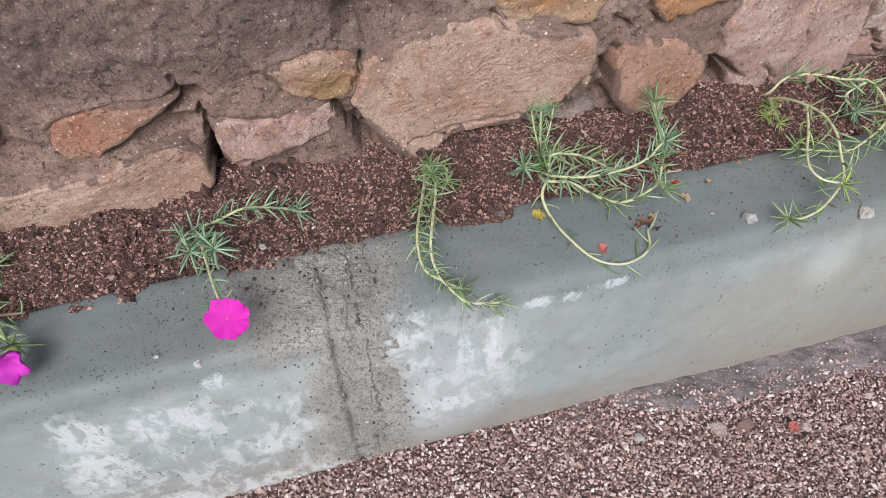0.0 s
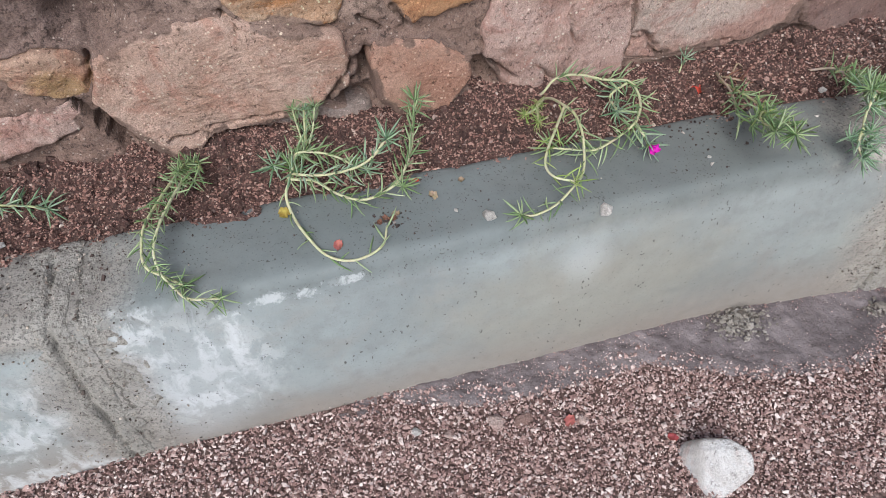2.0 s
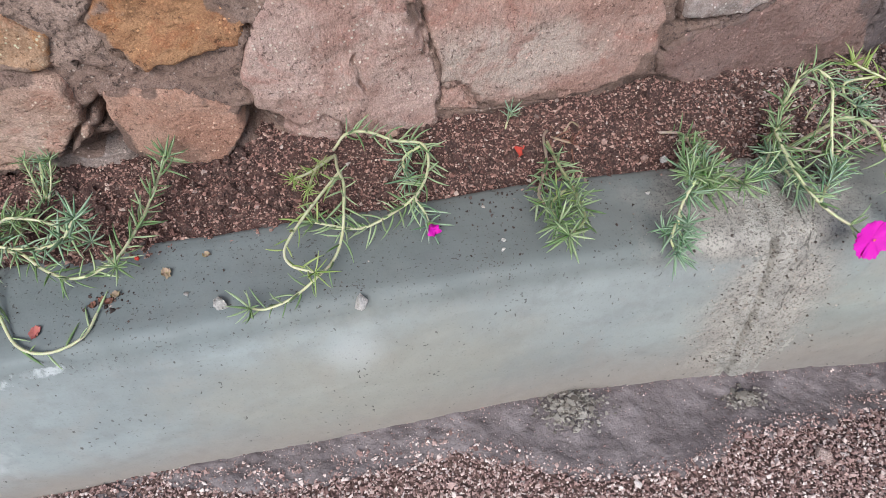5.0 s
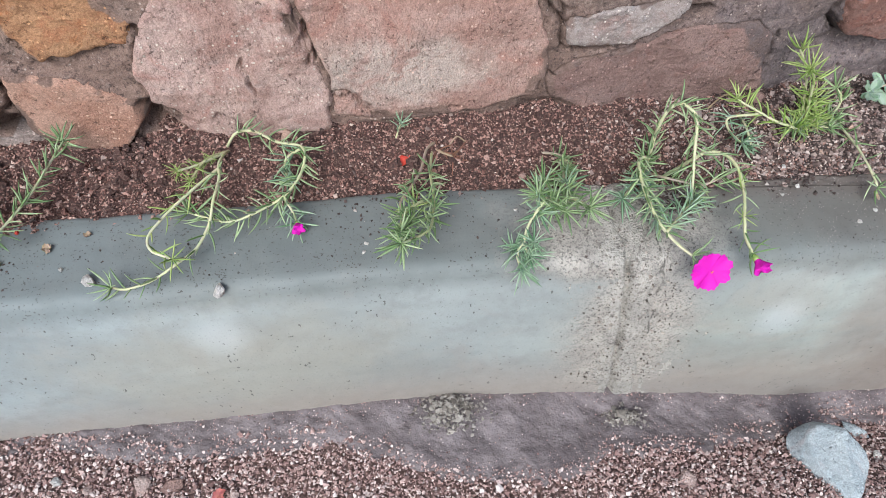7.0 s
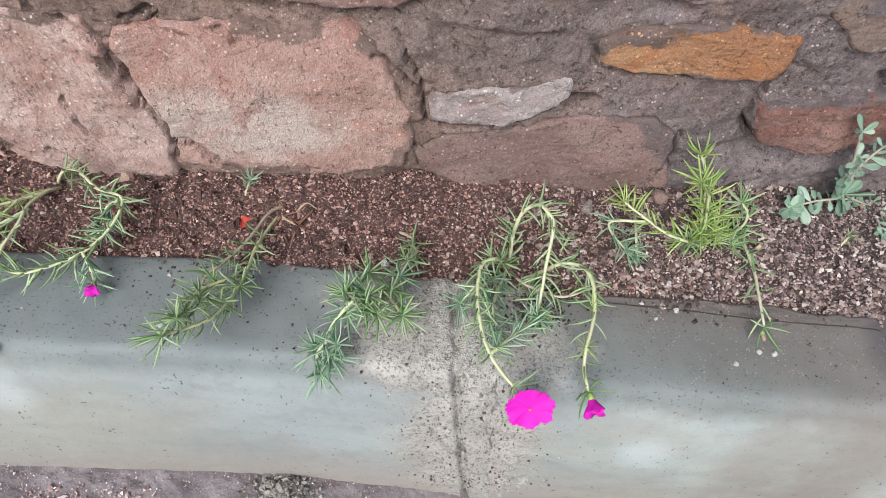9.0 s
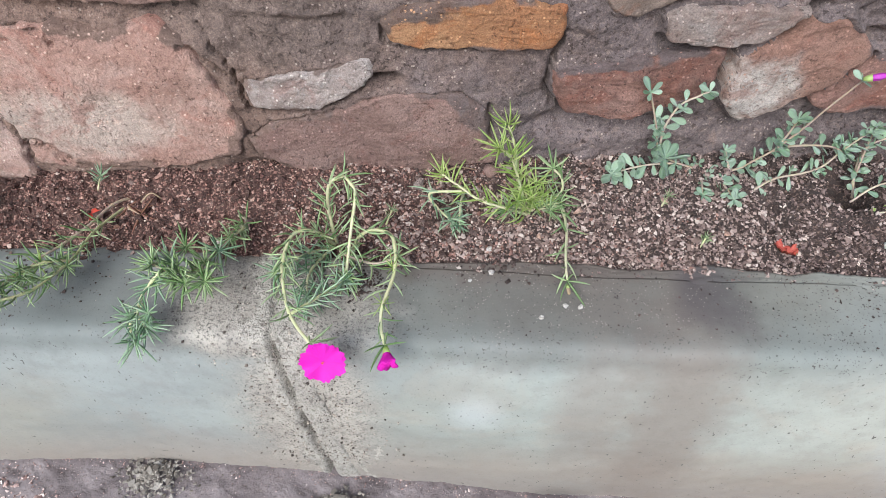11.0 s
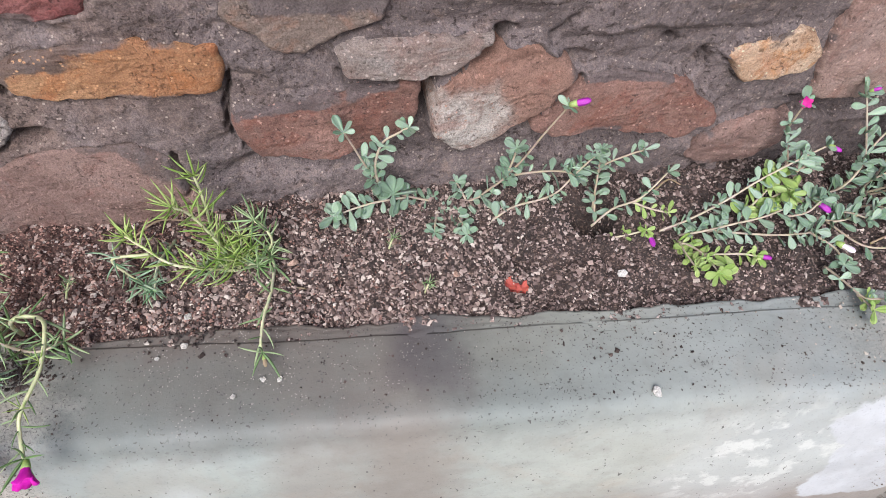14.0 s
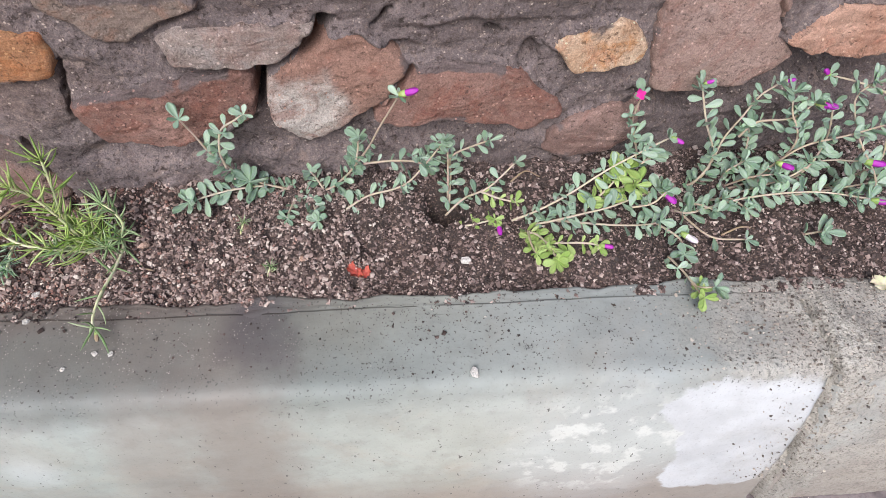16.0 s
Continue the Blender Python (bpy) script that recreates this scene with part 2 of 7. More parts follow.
def concrete_material():
    m = Mat("kerb_concrete", 0.55)
    big, mid, fine = m.noise(5, 5, 0.6, stretch=(1, 1.6, 1.6)), m.noise(34, 5, 0.65), m.noise(420, 3, 0.6)
    z = m.node("ShaderNodeSeparateXYZ", 2, {0: m.pos})
    x = m.node("ShaderNodeSeparateXYZ", 0, {0: m.pos})
    col = m.mix(m.span(big, 0.35, 0.65), (0.238, 0.268, 0.268), (0.302, 0.342, 0.344))
    col = m.mix(m.span(mid, 0.45, 0.7, 0, 0.42), col, (0.200, 0.212, 0.208))
    col = m.mix(m.span(m.noise(11, 5, 0.65, warp=0.8), 0.50, 0.66, 0, 0.40), col, (0.295, 0.290, 0.270))
    # tread of the kerb painted greyer and darker, shade against its lit face
    top = m.span(m.math("ADD", z, m.math("MULTIPLY", m.math("SUBTRACT", mid, 0.5), 0.016)), 0.172, 0.205)
    col = m.mix(m.math("MULTIPLY", top, m.span(x, 1.15, 1.4, 0.75, 0.42)), col, (0.120, 0.140, 0.137))
    col = m.mix(m.span(x, 1.10, 1.40), col, (1.16, 1.10, 1.06), "MULTIPLY")
    col = m.mix(m.blob((0.66, 0.25, 0.12), (0.24, 0.4, 0.4), 0.3, 6, 0.5), col, (0.93, 0.90, 0.87), "MULTIPLY")
    col = m.mix(m.blob((1.20, 0.22, 0.09), (0.38, 0.4, 0.12), 0.3, 6, 0.4), col, (1.11, 1.06, 0.97), "MULTIPLY")
    col = m.mix(m.blob((1.05, 0.31, 0.205), (0.24, 0.06, 0.03), 0.4, 9, 0.4), col, (1.04, 0.97, 0.90), "MULTIPLY")
    # earth splashed along the foot
    foot = m.span(m.math("ADD", z, m.math("MULTIPLY", m.math("SUBTRACT", m.noise(14), 0.5), 0.05)), 0.095, 0.0)
    col = m.mix(m.math("MULTIPLY", foot, 0.75), col, (0.265, 0.222, 0.186))
    # brown runs and a dark damp stain
    for c, r, tone, amount in (
        ((1.14, 0.22, 0.10), (0.045, 0.3, 0.16), (0.20, 0.165, 0.140), 0.7),
        ((1.07, 0.24, 0.12), (0.03, 0.3, 0.10), (0.22, 0.185, 0.16), 0.5),
        ((1.07, 0.30, 0.205), (0.14, 0.055, 0.03), (0.112, 0.097, 0.087), 0.6),
        ((1.02, 0.335, 0.205), (0.20, 0.024, 0.03), (0.12, 0.096, 0.083), 0.8),
        ((1.168, 0.298, 0.207), (0.028, 0.045, 0.03), (0.042, 0.037, 0.050), 0.5),
        ((-0.07, 0.30, 0.205), (0.07, 0.04, 0.03), (0.15, 0.15, 0.14), 0.5),
        ((0.45, 0.24, 0.10), (0.14, 0.3, 0.07), (0.30, 0.285, 0.235), 0.6),
    ):
        col = m.mix(m.math("MULTIPLY", m.blob(c, r, 0.5, 25, 0.6), amount), col, tone)
    # lime bloom in ragged flakes
    flakes = m.span(m.noise(60, 5, 0.65, stretch=(1, 1, 0.6), warp=0.5), 0.47, 0.62)
    for c, r in (((-0.12, 0.24, 0.075), (0.13, 0.2, 0.085)), ((0.08, 0.24, 0.12), (0.07, 0.2, 0.075))):
        area = m.math("MULTIPLY", m.blob(c, r, 0.35, 18, 0.35), flakes)
        col = m.mix(m.math("MULTIPLY", area, 0.42), col, (0.62, 0.65, 0.66))
    # crisp flakes and thin streaks along the lip
    spots = None
    for x_, z_, rx, rz in ((0.055, 0.190, 0.013, 0.009), (0.042, 0.168, 0.010, 0.022), (0.030, 0.118, 0.010, 0.012), (0.066, 0.076, 0.026, 0.009), (0.122, 0.140, 0.006, 0.026), (0.097, 0.152, 0.006, 0.014),
                           (0.159, 0.189, 0.009, 0.0035), (0.124, 0.182, 0.006, 0.0025), (0.189, 0.187, 0.006, 0.003), (0.223, 0.191, 0.011, 0.003), (-0.145, 0.153, 0.024, 0.016), (-0.208, 0.160, 0.014, 0.016),
                           (-0.081, 0.085, 0.014, 0.012), (-0.043, 0.125, 0.010, 0.024), (-0.058, 0.005, 0.034, 0.013), (-0.106, 0.023, 0.024, 0.010), (-0.18, 0.018, 0.036, 0.016), (-0.21, 0.110, 0.020, 0.020), (-0.098, 0.185, 0.007, 0.005)):
        b = m.blob((x_, 0.25, z_), (rx * 1.35, 0.2, rz * 1.35), *((0.8, 75, 0.30) if rz > 0.006 else (1.3, 230, 0.5)))
        spots = b if spots is None else m.math("MAXIMUM", spots, b)
    col = m.mix(m.math("MULTIPLY", spots, m.span(m.noise(90, 5, 0.6, stretch=(1, 1, 0.5), warp=0.6), 0.42, 0.54, 0.10, 0.56)), col, (0.62, 0.65, 0.66))
    haze = m.math("ADD", m.blob((0.07, 0.24, 0.10), (0.06, 0.2, 0.07), 0.3, 20, 0.5), m.blob((1.45, 0.21, 0.09), (0.09, 0.2, 0.10), 0.4, 20, 0.5))
    col = m.mix(m.math("MULTIPLY", haze, 0.3), col, (0.55, 0.58, 0.60))
    fl2 = m.math("MULTIPLY", m.blob((1.45, 0.21, 0.10), (0.085, 0.2, 0.08), 0.4, 22, 0.4), m.span(m.noise(34, 5, 0.6), 0.50, 0.60))
    col = m.mix(m.math("MULTIPLY", fl2, 0.6), col, (0.60, 0.61, 0.57))
    for c in ((0.445, 0.245, 0.15), (0.97, 0.22, 0.12)):
        col = m.mix(m.math("MULTIPLY", m.blob(c, (0.022, 0.1, 0.022), 0.3, 30, 0.7), 0.35), col, (0.52, 0.56, 0.57))
    # lime wash splash
    wash = m.math("MAXIMUM", m.blob((1.574, 0.20, 0.100), (0.056, 0.3, 0.098), 0.42, 24, 0.07, True), m.blob((1.536, 0.20, 0.160), (0.044, 0.3, 0.036), 0.42, 30, 0.07))
    col = m.mix(m.math("MULTIPLY", wash, 0.9), col, m.mix(m.span(m.noise(22, 5), 0.35, 0.65), (0.43, 0.44, 0.45), (0.52, 0.535, 0.55)))
    # sandy cement smeared over the joints
    grain = m.noise(430, 3, 0.7)
    smear = None
    for c, r in (((-0.012, 0.30, 0.21), (0.065, 0.09, 0.03)), ((0.0, 0.25, 0.10), (0.045, 0.2, 0.11)), ((0.80, 0.27, 0.21), (0.085, 0.09, 0.03)), ((0.822, 0.23, 0.10), (0.058, 0.2, 0.12)), ((1.70, 0.25, 0.21), (0.16, 0.12, 0.025)), ((1.86, 0.2, 0.1), (0.21, 0.3, 0.2))):
        b = m.blob(c, r, 0.45, 30, 0.45)
        smear = b if smear is None else m.math("MAXIMUM", smear, b)
    sand = m.mix(m.span(grain, 0.52, 0.64, 0, 0.85), m.mix(m.span(m.noise(25, 5, 0.7), 0.35, 0.65), (0.290, 0.262, 0.228), (0.425, 0.39, 0.34)), (0.10, 0.09, 0.077))
    sand = m.mix(m.span(m.noise(170, 4, 0.7), 0.55, 0.63, 0, 0.6), sand, (0.10, 0.086, 0.072))
    sand = m.mix(m.span(x, 0.1, 0.3, 0.75, 0.0), sand, (0.74, 0.76, 0.78), "MULTIPLY")
    col = m.mix(m.math("MULTIPLY", smear, 0.85), col, sand)
    # air holes and clinging grit
    dots = m.math("MULTIPLY", m.span(m.noise(290, 2, 0.5, stretch=(1, 1, 0.6)), 0.685, 0.705), m.span(m.noise(22, 3), 0.40, 0.55))
    dots = m.math("MULTIPLY", dots, m.math("SUBTRACT", 1.0, m.math("MULTIPLY", wash, 0.9)))
    tiny = m.math("MULTIPLY", m.span(m.noise(420, 2, 0.5), 0.645, 0.675), m.span(m.noise(13, 4), 0.37, 0.50))
    dots = m.math("MAXIMUM", dots, m.math("MULTIPLY", tiny, top))
    col = m.mix(m.math("MULTIPLY", dots, 0.85), col, (0.055, 0.05, 0.045))
    dirt = m.blob((1.04, 0.30, 0.205), (0.13, 0.05, 0.03), 0.5, 25, 0.5)
    col = m.mix(m.math("MULTIPLY", m.math("MULTIPLY", dirt, m.math("MULTIPLY", m.span(m.cells(420), 0.26, 0.14), m.span(m.noise(60, 3), 0.48, 0.58))), 0.8), col, (0.42, 0.38, 0.34))
    col = m.mix(m.span(fine, 0.55, 0.75, 0, 0.3), col, (0.13, 0.13, 0.125))
    split = m.math("MAXIMUM", fissure(m, 0.842, 0.10, 0.09, 0.30, 1), fissure(m, 0.016, 0.0, 0.03, 0.30, 2))
    col = m.mix(m.math("MULTIPLY", split, 0.7), col, (0.05, 0.043, 0.036))
    h = m.math("SUBTRACT", m.math("ADD", m.math("MULTIPLY", fine, 0.35), m.math("MULTIPLY", mid, 0.5)), m.math("MULTIPLY", dots, 0.8))
    h = m.math("ADD", h, m.math("MULTIPLY", m.math("MULTIPLY", smear, grain), 2.0))
    return m.finish(col, h, 0.5, 0.0012, m.span(mid, 0.3, 0.7, 0.55, 0.75))


def rough_cement_material():
    m = Mat("rough_cement", 0.95)
    a, f = m.noise(24, 5, 0.7), m.noise(420, 3, 0.7)
    col = m.mix(m.span(a, 0.35, 0.65), (0.355, 0.333, 0.294), (0.46, 0.433, 0.383))
    col = m.mix(m.span(f, 0.5, 0.68, 0, 0.65), col, (0.105, 0.094, 0.080))
    col = m.mix(m.span(m.noise(170, 4, 0.7), 0.55, 0.63, 0, 0.6), col, (0.10, 0.086, 0.072))
    col = m.mix(m.span(m.cells(330), 0.3, 0.12, 0, 0.5), col, (0.5, 0.47, 0.41))
    split = m.math("MAXIMUM", fissure(m, 0.842, 0.10, 0.09, 0.30, 1), fissure(m, 0.016, 0.0, 0.03, 0.30, 2))
    col = m.mix(m.math("MULTIPLY", split, 0.7), col, (0.05, 0.043, 0.036))
    x = m.node("ShaderNodeSeparateXYZ", 0, {0: m.pos})
    col = m.mix(m.span(x, 0.1, 0.3, 0.75, 0.0), col, (0.74, 0.76, 0.78), "MULTIPLY")
    return m.finish(col, m.math("ADD", f, m.math("MULTIPLY", m.noise(160, 4, 0.7), 1.2)), 1.0, 0.003)


def ground_material():
    m = Mat("gravel_bed", 0.9)
    c = m.cells(170, "Color")
    r = m.node("ShaderNodeSeparateXYZ", 0, {0: c})
    col = m.mix(m.span(r, 0.1, 0.9), (0.22, 0.13, 0.11), (0.60, 0.45, 0.39))
    col = m.mix(m.span(m.cells(170), 0.30, 0.50, 0, 0.8), col, (0.05, 0.03, 0.025))
    col = m.mix(m.span(m.noise(7, 4), 0.4, 0.65, 0, 0.3), col, (0.20, 0.13, 0.11))
    # bed under the strewn chips darkened, shade of their gaps put into the colour
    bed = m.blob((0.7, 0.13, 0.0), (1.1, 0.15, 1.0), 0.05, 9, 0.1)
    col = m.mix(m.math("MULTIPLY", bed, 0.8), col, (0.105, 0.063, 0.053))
    return m.finish(col, m.math("SUBTRACT", 1.0, m.cells(170)), 1.0, 0.004)


def mud_material():
    m = Mat("wet_sandy_mud", 0.75)
    col = m.mix(m.span(m.noise(22, 5, 0.65), 0.35, 0.7), (0.118, 0.096, 0.096), (0.222, 0.188, 0.186))
    col = m.mix(m.span(m.noise(300, 3, 0.7), 0.52, 0.7, 0, 0.6), col, (0.06, 0.046, 0.042))
    col = m.mix(m.math("MULTIPLY", m.span(m.cells(190), 0.22, 0.10), m.span(m.noise(45, 3), 0.50, 0.60, 0, 0.7)), col, (0.44, 0.38, 0.36))
    return m.finish(col, m.math("ADD", m.noise(240, 4, 0.7), m.noise(60, 4, 0.6)), 0.8, 0.002)


def plant_material(name, a, b, rough=0.45, tip=None, glow=0.25):
    m = Mat(name, rough)
    col = m.mix(m.random(), a, b)
    col = m.mix(m.span(m.noise(120, 3), 0.4, 0.7, 0, 0.35), col, tuple(0.6 * v for v in a))
    m.bsdf.inputs["Subsurface Weight"].default_value = glow
    m.bsdf.inputs["Subsurface Radius"].default_value = (0.3, 0.6, 0.15)
    m.bsdf.inputs["Subsurface Scale"].default_value = 0.002
    return m.finish(col, m.noise(500, 2), 0.15, 0.0006)


MORTAR, SOIL, CONCRETE, CEMENT, GROUND, MUD = mortar_material(), soil_material(), concrete_material(), rough_cement_material(), ground_material(), mud_material()
GRAVEL = grit_material("gravel_chips", ((0.0, (0.125, 0.070, 0.060)), (0.2, (0.295, 0.180, 0.160)), (0.65, (0.470, 0.330, 0.294)), (1.0, (0.800, 0.700, 0.650))))
GRIT_RED = grit_material("red_soil_crumbs", ((0.0, (0.075, 0.035, 0.028)), (0.25, (0.178, 0.087, 0.068)), (0.6, (0.322, 0.178, 0.142)), (0.94, (0.430, 0.280, 0.226)), (1.0, (0.60, 0.49, 0.41))))
GRIT_GREY = grit_material("stony_soil_grit", ((0.0, (0.04, 0.027, 0.024)), (0.3, (0.17, 0.118, 0.102)), (0.75, (0.35, 0.262, 0.228)), (1.0, (0.62, 0.54, 0.475))))
GRIT_HUMUS = grit_material("dark_humus_crumbs", ((0.0, (0.016, 0.012, 0.011)), (0.3, (0.115, 0.078, 0.070)), (0.8, (0.270, 0.196, 0.176)), (1.0, (0.48, 0.40, 0.36))))
NEEDLE = plant_material("needle_leaf_green", (0.110, 0.195, 0.066), (0.385, 0.475, 0.270))
NEEDLE_BLUE = plant_material("blue_green_needle", (0.105, 0.200, 0.105), (0.375, 0.485, 0.335))
NEEDLE_LIME = plant_material("lime_needle", (0.16, 0.26, 0.04), (0.41, 0.49, 0.18))
STEM = plant_material("pale_green_stem", (0.45, 0.46, 0.25), (0.56, 0.56, 0.37))
STEM_TAN = plant_material("pinkish_grey_stem", (0.36, 0.28, 0.21), (0.47, 0.40, 0.31))
LEAF = plant_material("sea_green_leaf", (0.130, 0.205, 0.138), (0.295, 0.385, 0.285))
LEAF_LIME = plant_material("yellow_green_leaf", (0.20, 0.30, 0.07), (0.34, 0.43, 0.15))
MAGENTA = plant_material("magenta_petal", (0.52, 0.0, 0.335), (0.57, 0.0, 0.375), 0.7)
FADED_MAGENTA = plant_material("faded_magenta_petal", (0.42, 0.01, 0.34), (0.5, 0.03, 0.42), 0.7)
CRIMSON = plant_material("crimson_petal", (0.50, 0.01, 0.22), (0.6, 0.03, 0.30), 0.7)
PURPLE = plant_material("purple_petal", (0.30, 0.008, 0.30), (0.40, 0.03, 0.40), 0.6)
RED = plant_material("red_petal", (0.44, 0.040, 0.028), (0.54, 0.075, 0.045), 0.6)
SOFT_RED = plant_material("soft_red_petal", (0.35, 0.060, 0.042), (0.43, 0.090, 0.060), 0.7)
DULL_RED = plant_material("dull_red_petal", (0.24, 0.035, 0.040), (0.30, 0.055, 0.055), 0.7)
WHITE_PETAL = plant_material("white_petal_edge", (0.65, 0.55, 0.62), (0.7, 0.62, 0.68), 0.5)
STAMEN = plant_material("orange_red_stamen", (0.62, 0.10, 0.05), (0.70, 0.20, 0.07), 0.6)
FADED = plant_material("faded_red_petal", (0.36, 0.10, 0.085), (0.42, 0.14, 0.12), 0.8)
DRY = plant_material("dry_plant_bits", (0.27, 0.195, 0.125), (0.37, 0.28, 0.19), 0.8)
BROWN_LEAF = plant_material("withered_brown", (0.15, 0.066, 0.042), (0.22, 0.105, 0.07), 0.8)
YELLOW_LEAF = plant_material("yellowed_leaf", (0.38, 0.29, 0.06), (0.42, 0.34, 0.08), 0.7)
PALE_LEAF = plant_material("pale_dry_leaf", (0.50, 0.46, 0.30), (0.56, 0.52, 0.36), 0.7)


# ---- mesh helpers ----
def mesh_of(name, verts, faces, material, smooth=True):
    me = bpy.data.meshes.new(name)
    me.from_pydata([tuple(v) for v in verts], [], faces)
    me.materials.append(material)
    if smooth:
        me.shade_smooth()
    me.update()
    return me


def part(name, me, parent=None, label="", m=None):
    """Links a mesh as one object, under its thing or part where there is one."""
    ob = new(name, me)
    if parent is not None:
        ob.parent = parent
    if m is not None:
        ob.matrix_basis = m
    return tagged(ob, label) if label else ob


def sheet(xs, ys, place):
    """A grid of quads; place(x, y) gives each vertex."""
    verts = [place(x, y) for y in ys for x in xs]
    n = len(xs)
    faces = [(j * n + i, j * n + i + 1, (j + 1) * n + i + 1, (j + 1) * n + i) for j in range(len(ys) - 1) for i in range(n - 1)]
    return verts, faces


def fbm(x, y, z, scale, octaves=4):
    return noise.fractal(Vector((x, y, z)) * scale, 0.9, 2.1, octaves)


def smooth_step(a, b, v):
    t = min(1.0, max(0.0, (v - a) / (b - a)))
    return t * t * (3 - 2 * t)


def lumps(name, rng, places, sizes, material, flat=0.7, coarse=False):
    """Many small angular chips in one mesh, each of twelve faces, or of eight where coarse."""
    if coarse:
        base = np.array([(1, 0, 0), (-1, 0, 0), (0, 1, 0), (0, -1, 0), (0, 0, 1), (0, 0, -1)], float)
        tri = np.array([(0, 2, 4), (2, 1, 4), (1, 3, 4), (3, 0, 4), (2, 0, 5), (1, 2, 5), (3, 1, 5), (0, 3, 5)])
    else:
        base = np.array([(x, y, z) for x in (-1, 1) for y in (-1, 1) for z in (-1, 1)], float) * 0.68
        tri = np.array([(0, 1, 3), (0, 3, 2), (4, 6, 7), (4, 7, 5), (0, 4, 5), (0, 5, 1), (2, 3, 7), (2, 7, 6), (0, 2, 6), (0, 6, 4), (1, 5, 7), (1, 7, 3)])
    n, k = len(places), len(base)
    v = base[None] + rng.uniform(-0.44, 0.44, (n, k, 3))
    v = v * rng.uniform(0.5, 1.2, (n, 1, 3))
    q = rng.normal(size=(n, 4))
    q /= np.linalg.norm(q, axis=1)[:, None]
    w, x, y, z = q.T
    rot = np.stack([1 - 2 * (y * y + z * z), 2 * (x * y - z * w), 2 * (x * z + y * w), 2 * (x * y + z * w), 1 - 2 * (x * x + z * z), 2 * (y * z - x * w),
                    2 * (x * z - y * w), 2 * (y * z + x * w), 1 - 2 * (x * x + y * y)], 1).reshape(n, 3, 3)
    v = np.einsum("nij,nkj->nki", rot, v) * (np.asarray(sizes)[:, None, None] / 2)
    v[:, :, 2] *= flat
    v += np.asarray(places)[:, None, :]
    faces = (tri[None] + k * np.arange(n)[:, None, None]).reshape(-1, 3)
    me = bpy.data.meshes.new(name)
    me.vertices.add(k * n)
    me.vertices.foreach_set("co", v.reshape(-1))
    me.loops.add(len(faces) * 3)
    me.loops.foreach_set("vertex_index", faces.reshape(-1))
    me.polygons.add(len(faces))
    me.polygons.foreach_set("loop_start", np.arange(len(faces)) * 3)
    me.update(calc_edges=True)
    me.validate()
    me.shade_flat()
    me.materials.append(material)
    return me


# ---- the plan: x along the kerb, y towards the wall, z up from the gravel ----
JOINTS = (-0.009, 0.816, 1.634)


def drift(x):
    """The kerb bends gently towards the path past its middle."""
    return -0.052 * max(0.0, x - 0.62) * smooth_step(0.55, 0.8, x)


def soil_height(x, y):
    rise = 0.201 + 0.010 * smooth_step(0.33, 0.45, y)
    hole = -0.055 * math.exp(-((x - 1.333) / 0.017) ** 4 - ((y - 0.417) / 0.011) ** 4) - 0.012 * math.exp(-((x - 1.45) / 0.03) ** 2 - ((y - 0.325) / 0.01) ** 2)
    if y < 0.338:
        rise -= 0.03 * smooth_step(0.338, 0.325, y)
    rise += 0.006 * smooth_step(1.1, 1.35, x) * fbm(x, y, 4, 42, 3)
    return rise + 0.0078 * fbm(x, y, 0.3, 16, 4) + 0.0085 * (0.25 - abs(fbm(x, y, 1.7, 55, 3))) + 0.004 * fbm(x, y, 2.9, 120, 2) + hole


def mud_edge(x):
    """Where the strip of mud along the kerb's foot ends towards the path."""
    wide = 0.026 * smooth_step(0.24, 0.36, x) + 0.062 * smooth_step(0.50, 0.68, x) * (1 - smooth_step(0.74, 0.83, x)) + 0.034 * smooth_step(0.70, 0.85, x) * (1 - smooth_step(0.90, 1.12, x))
    wide += 0.010 * smooth_step(1.10, 1.25, x)
    return 0.236 + drift(x) - wide + 0.007 * fbm(x, 0, 0, 22, 3) + 0.009 * fbm(x, 4, 0, 75, 4)


def mud_rim(x):
    """Where the mud runs out under the gravel."""
    return mud_edge(x) - 0.024


def gutter(x):
    """Depth of the shallow gutter washed out along the kerb's foot."""
    return 0.011 * smooth_step(0.25, 0.45, x) + 0.054 * smooth_step(0.7, 1.12, x) - 0.020 * smooth_step(1.3, 1.5, x) + 0.022 * smooth_step(1.5, 1.65, x)


def ground_height(x, y):
    if not (-1 < x < 2.5 and -0.5 < y < 0.3):
        return -0.004
    near = smooth_step(0.06, 0.23, y)
    return -0.004 + 0.010 * near * fbm(x, y, 0, 7, 3) * 0.5 + (0.004 + 0.007 * (1 - smooth_step(0.55, 0.75, x))) * near - gutter(x) * smooth_step(0.09, 0.215, y - drift(x))


# ---- ground ----
gx = np.concatenate([[-60, -20, -6, -2.5], np.arange(-1.2, 2.6, 0.02), [3.5, 7, 20, 60]])
gy = np.concatenate([[-60, -20, -6, -2], np.arange(-0.8, 0.36, 0.02), [0.5, 0.8, 2, 6, 20, 60]])
v, f = sheet(gx, gy, lambda x, y: (x, y, ground_height(x, y)))
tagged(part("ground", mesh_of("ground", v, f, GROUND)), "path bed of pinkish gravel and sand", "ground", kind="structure")

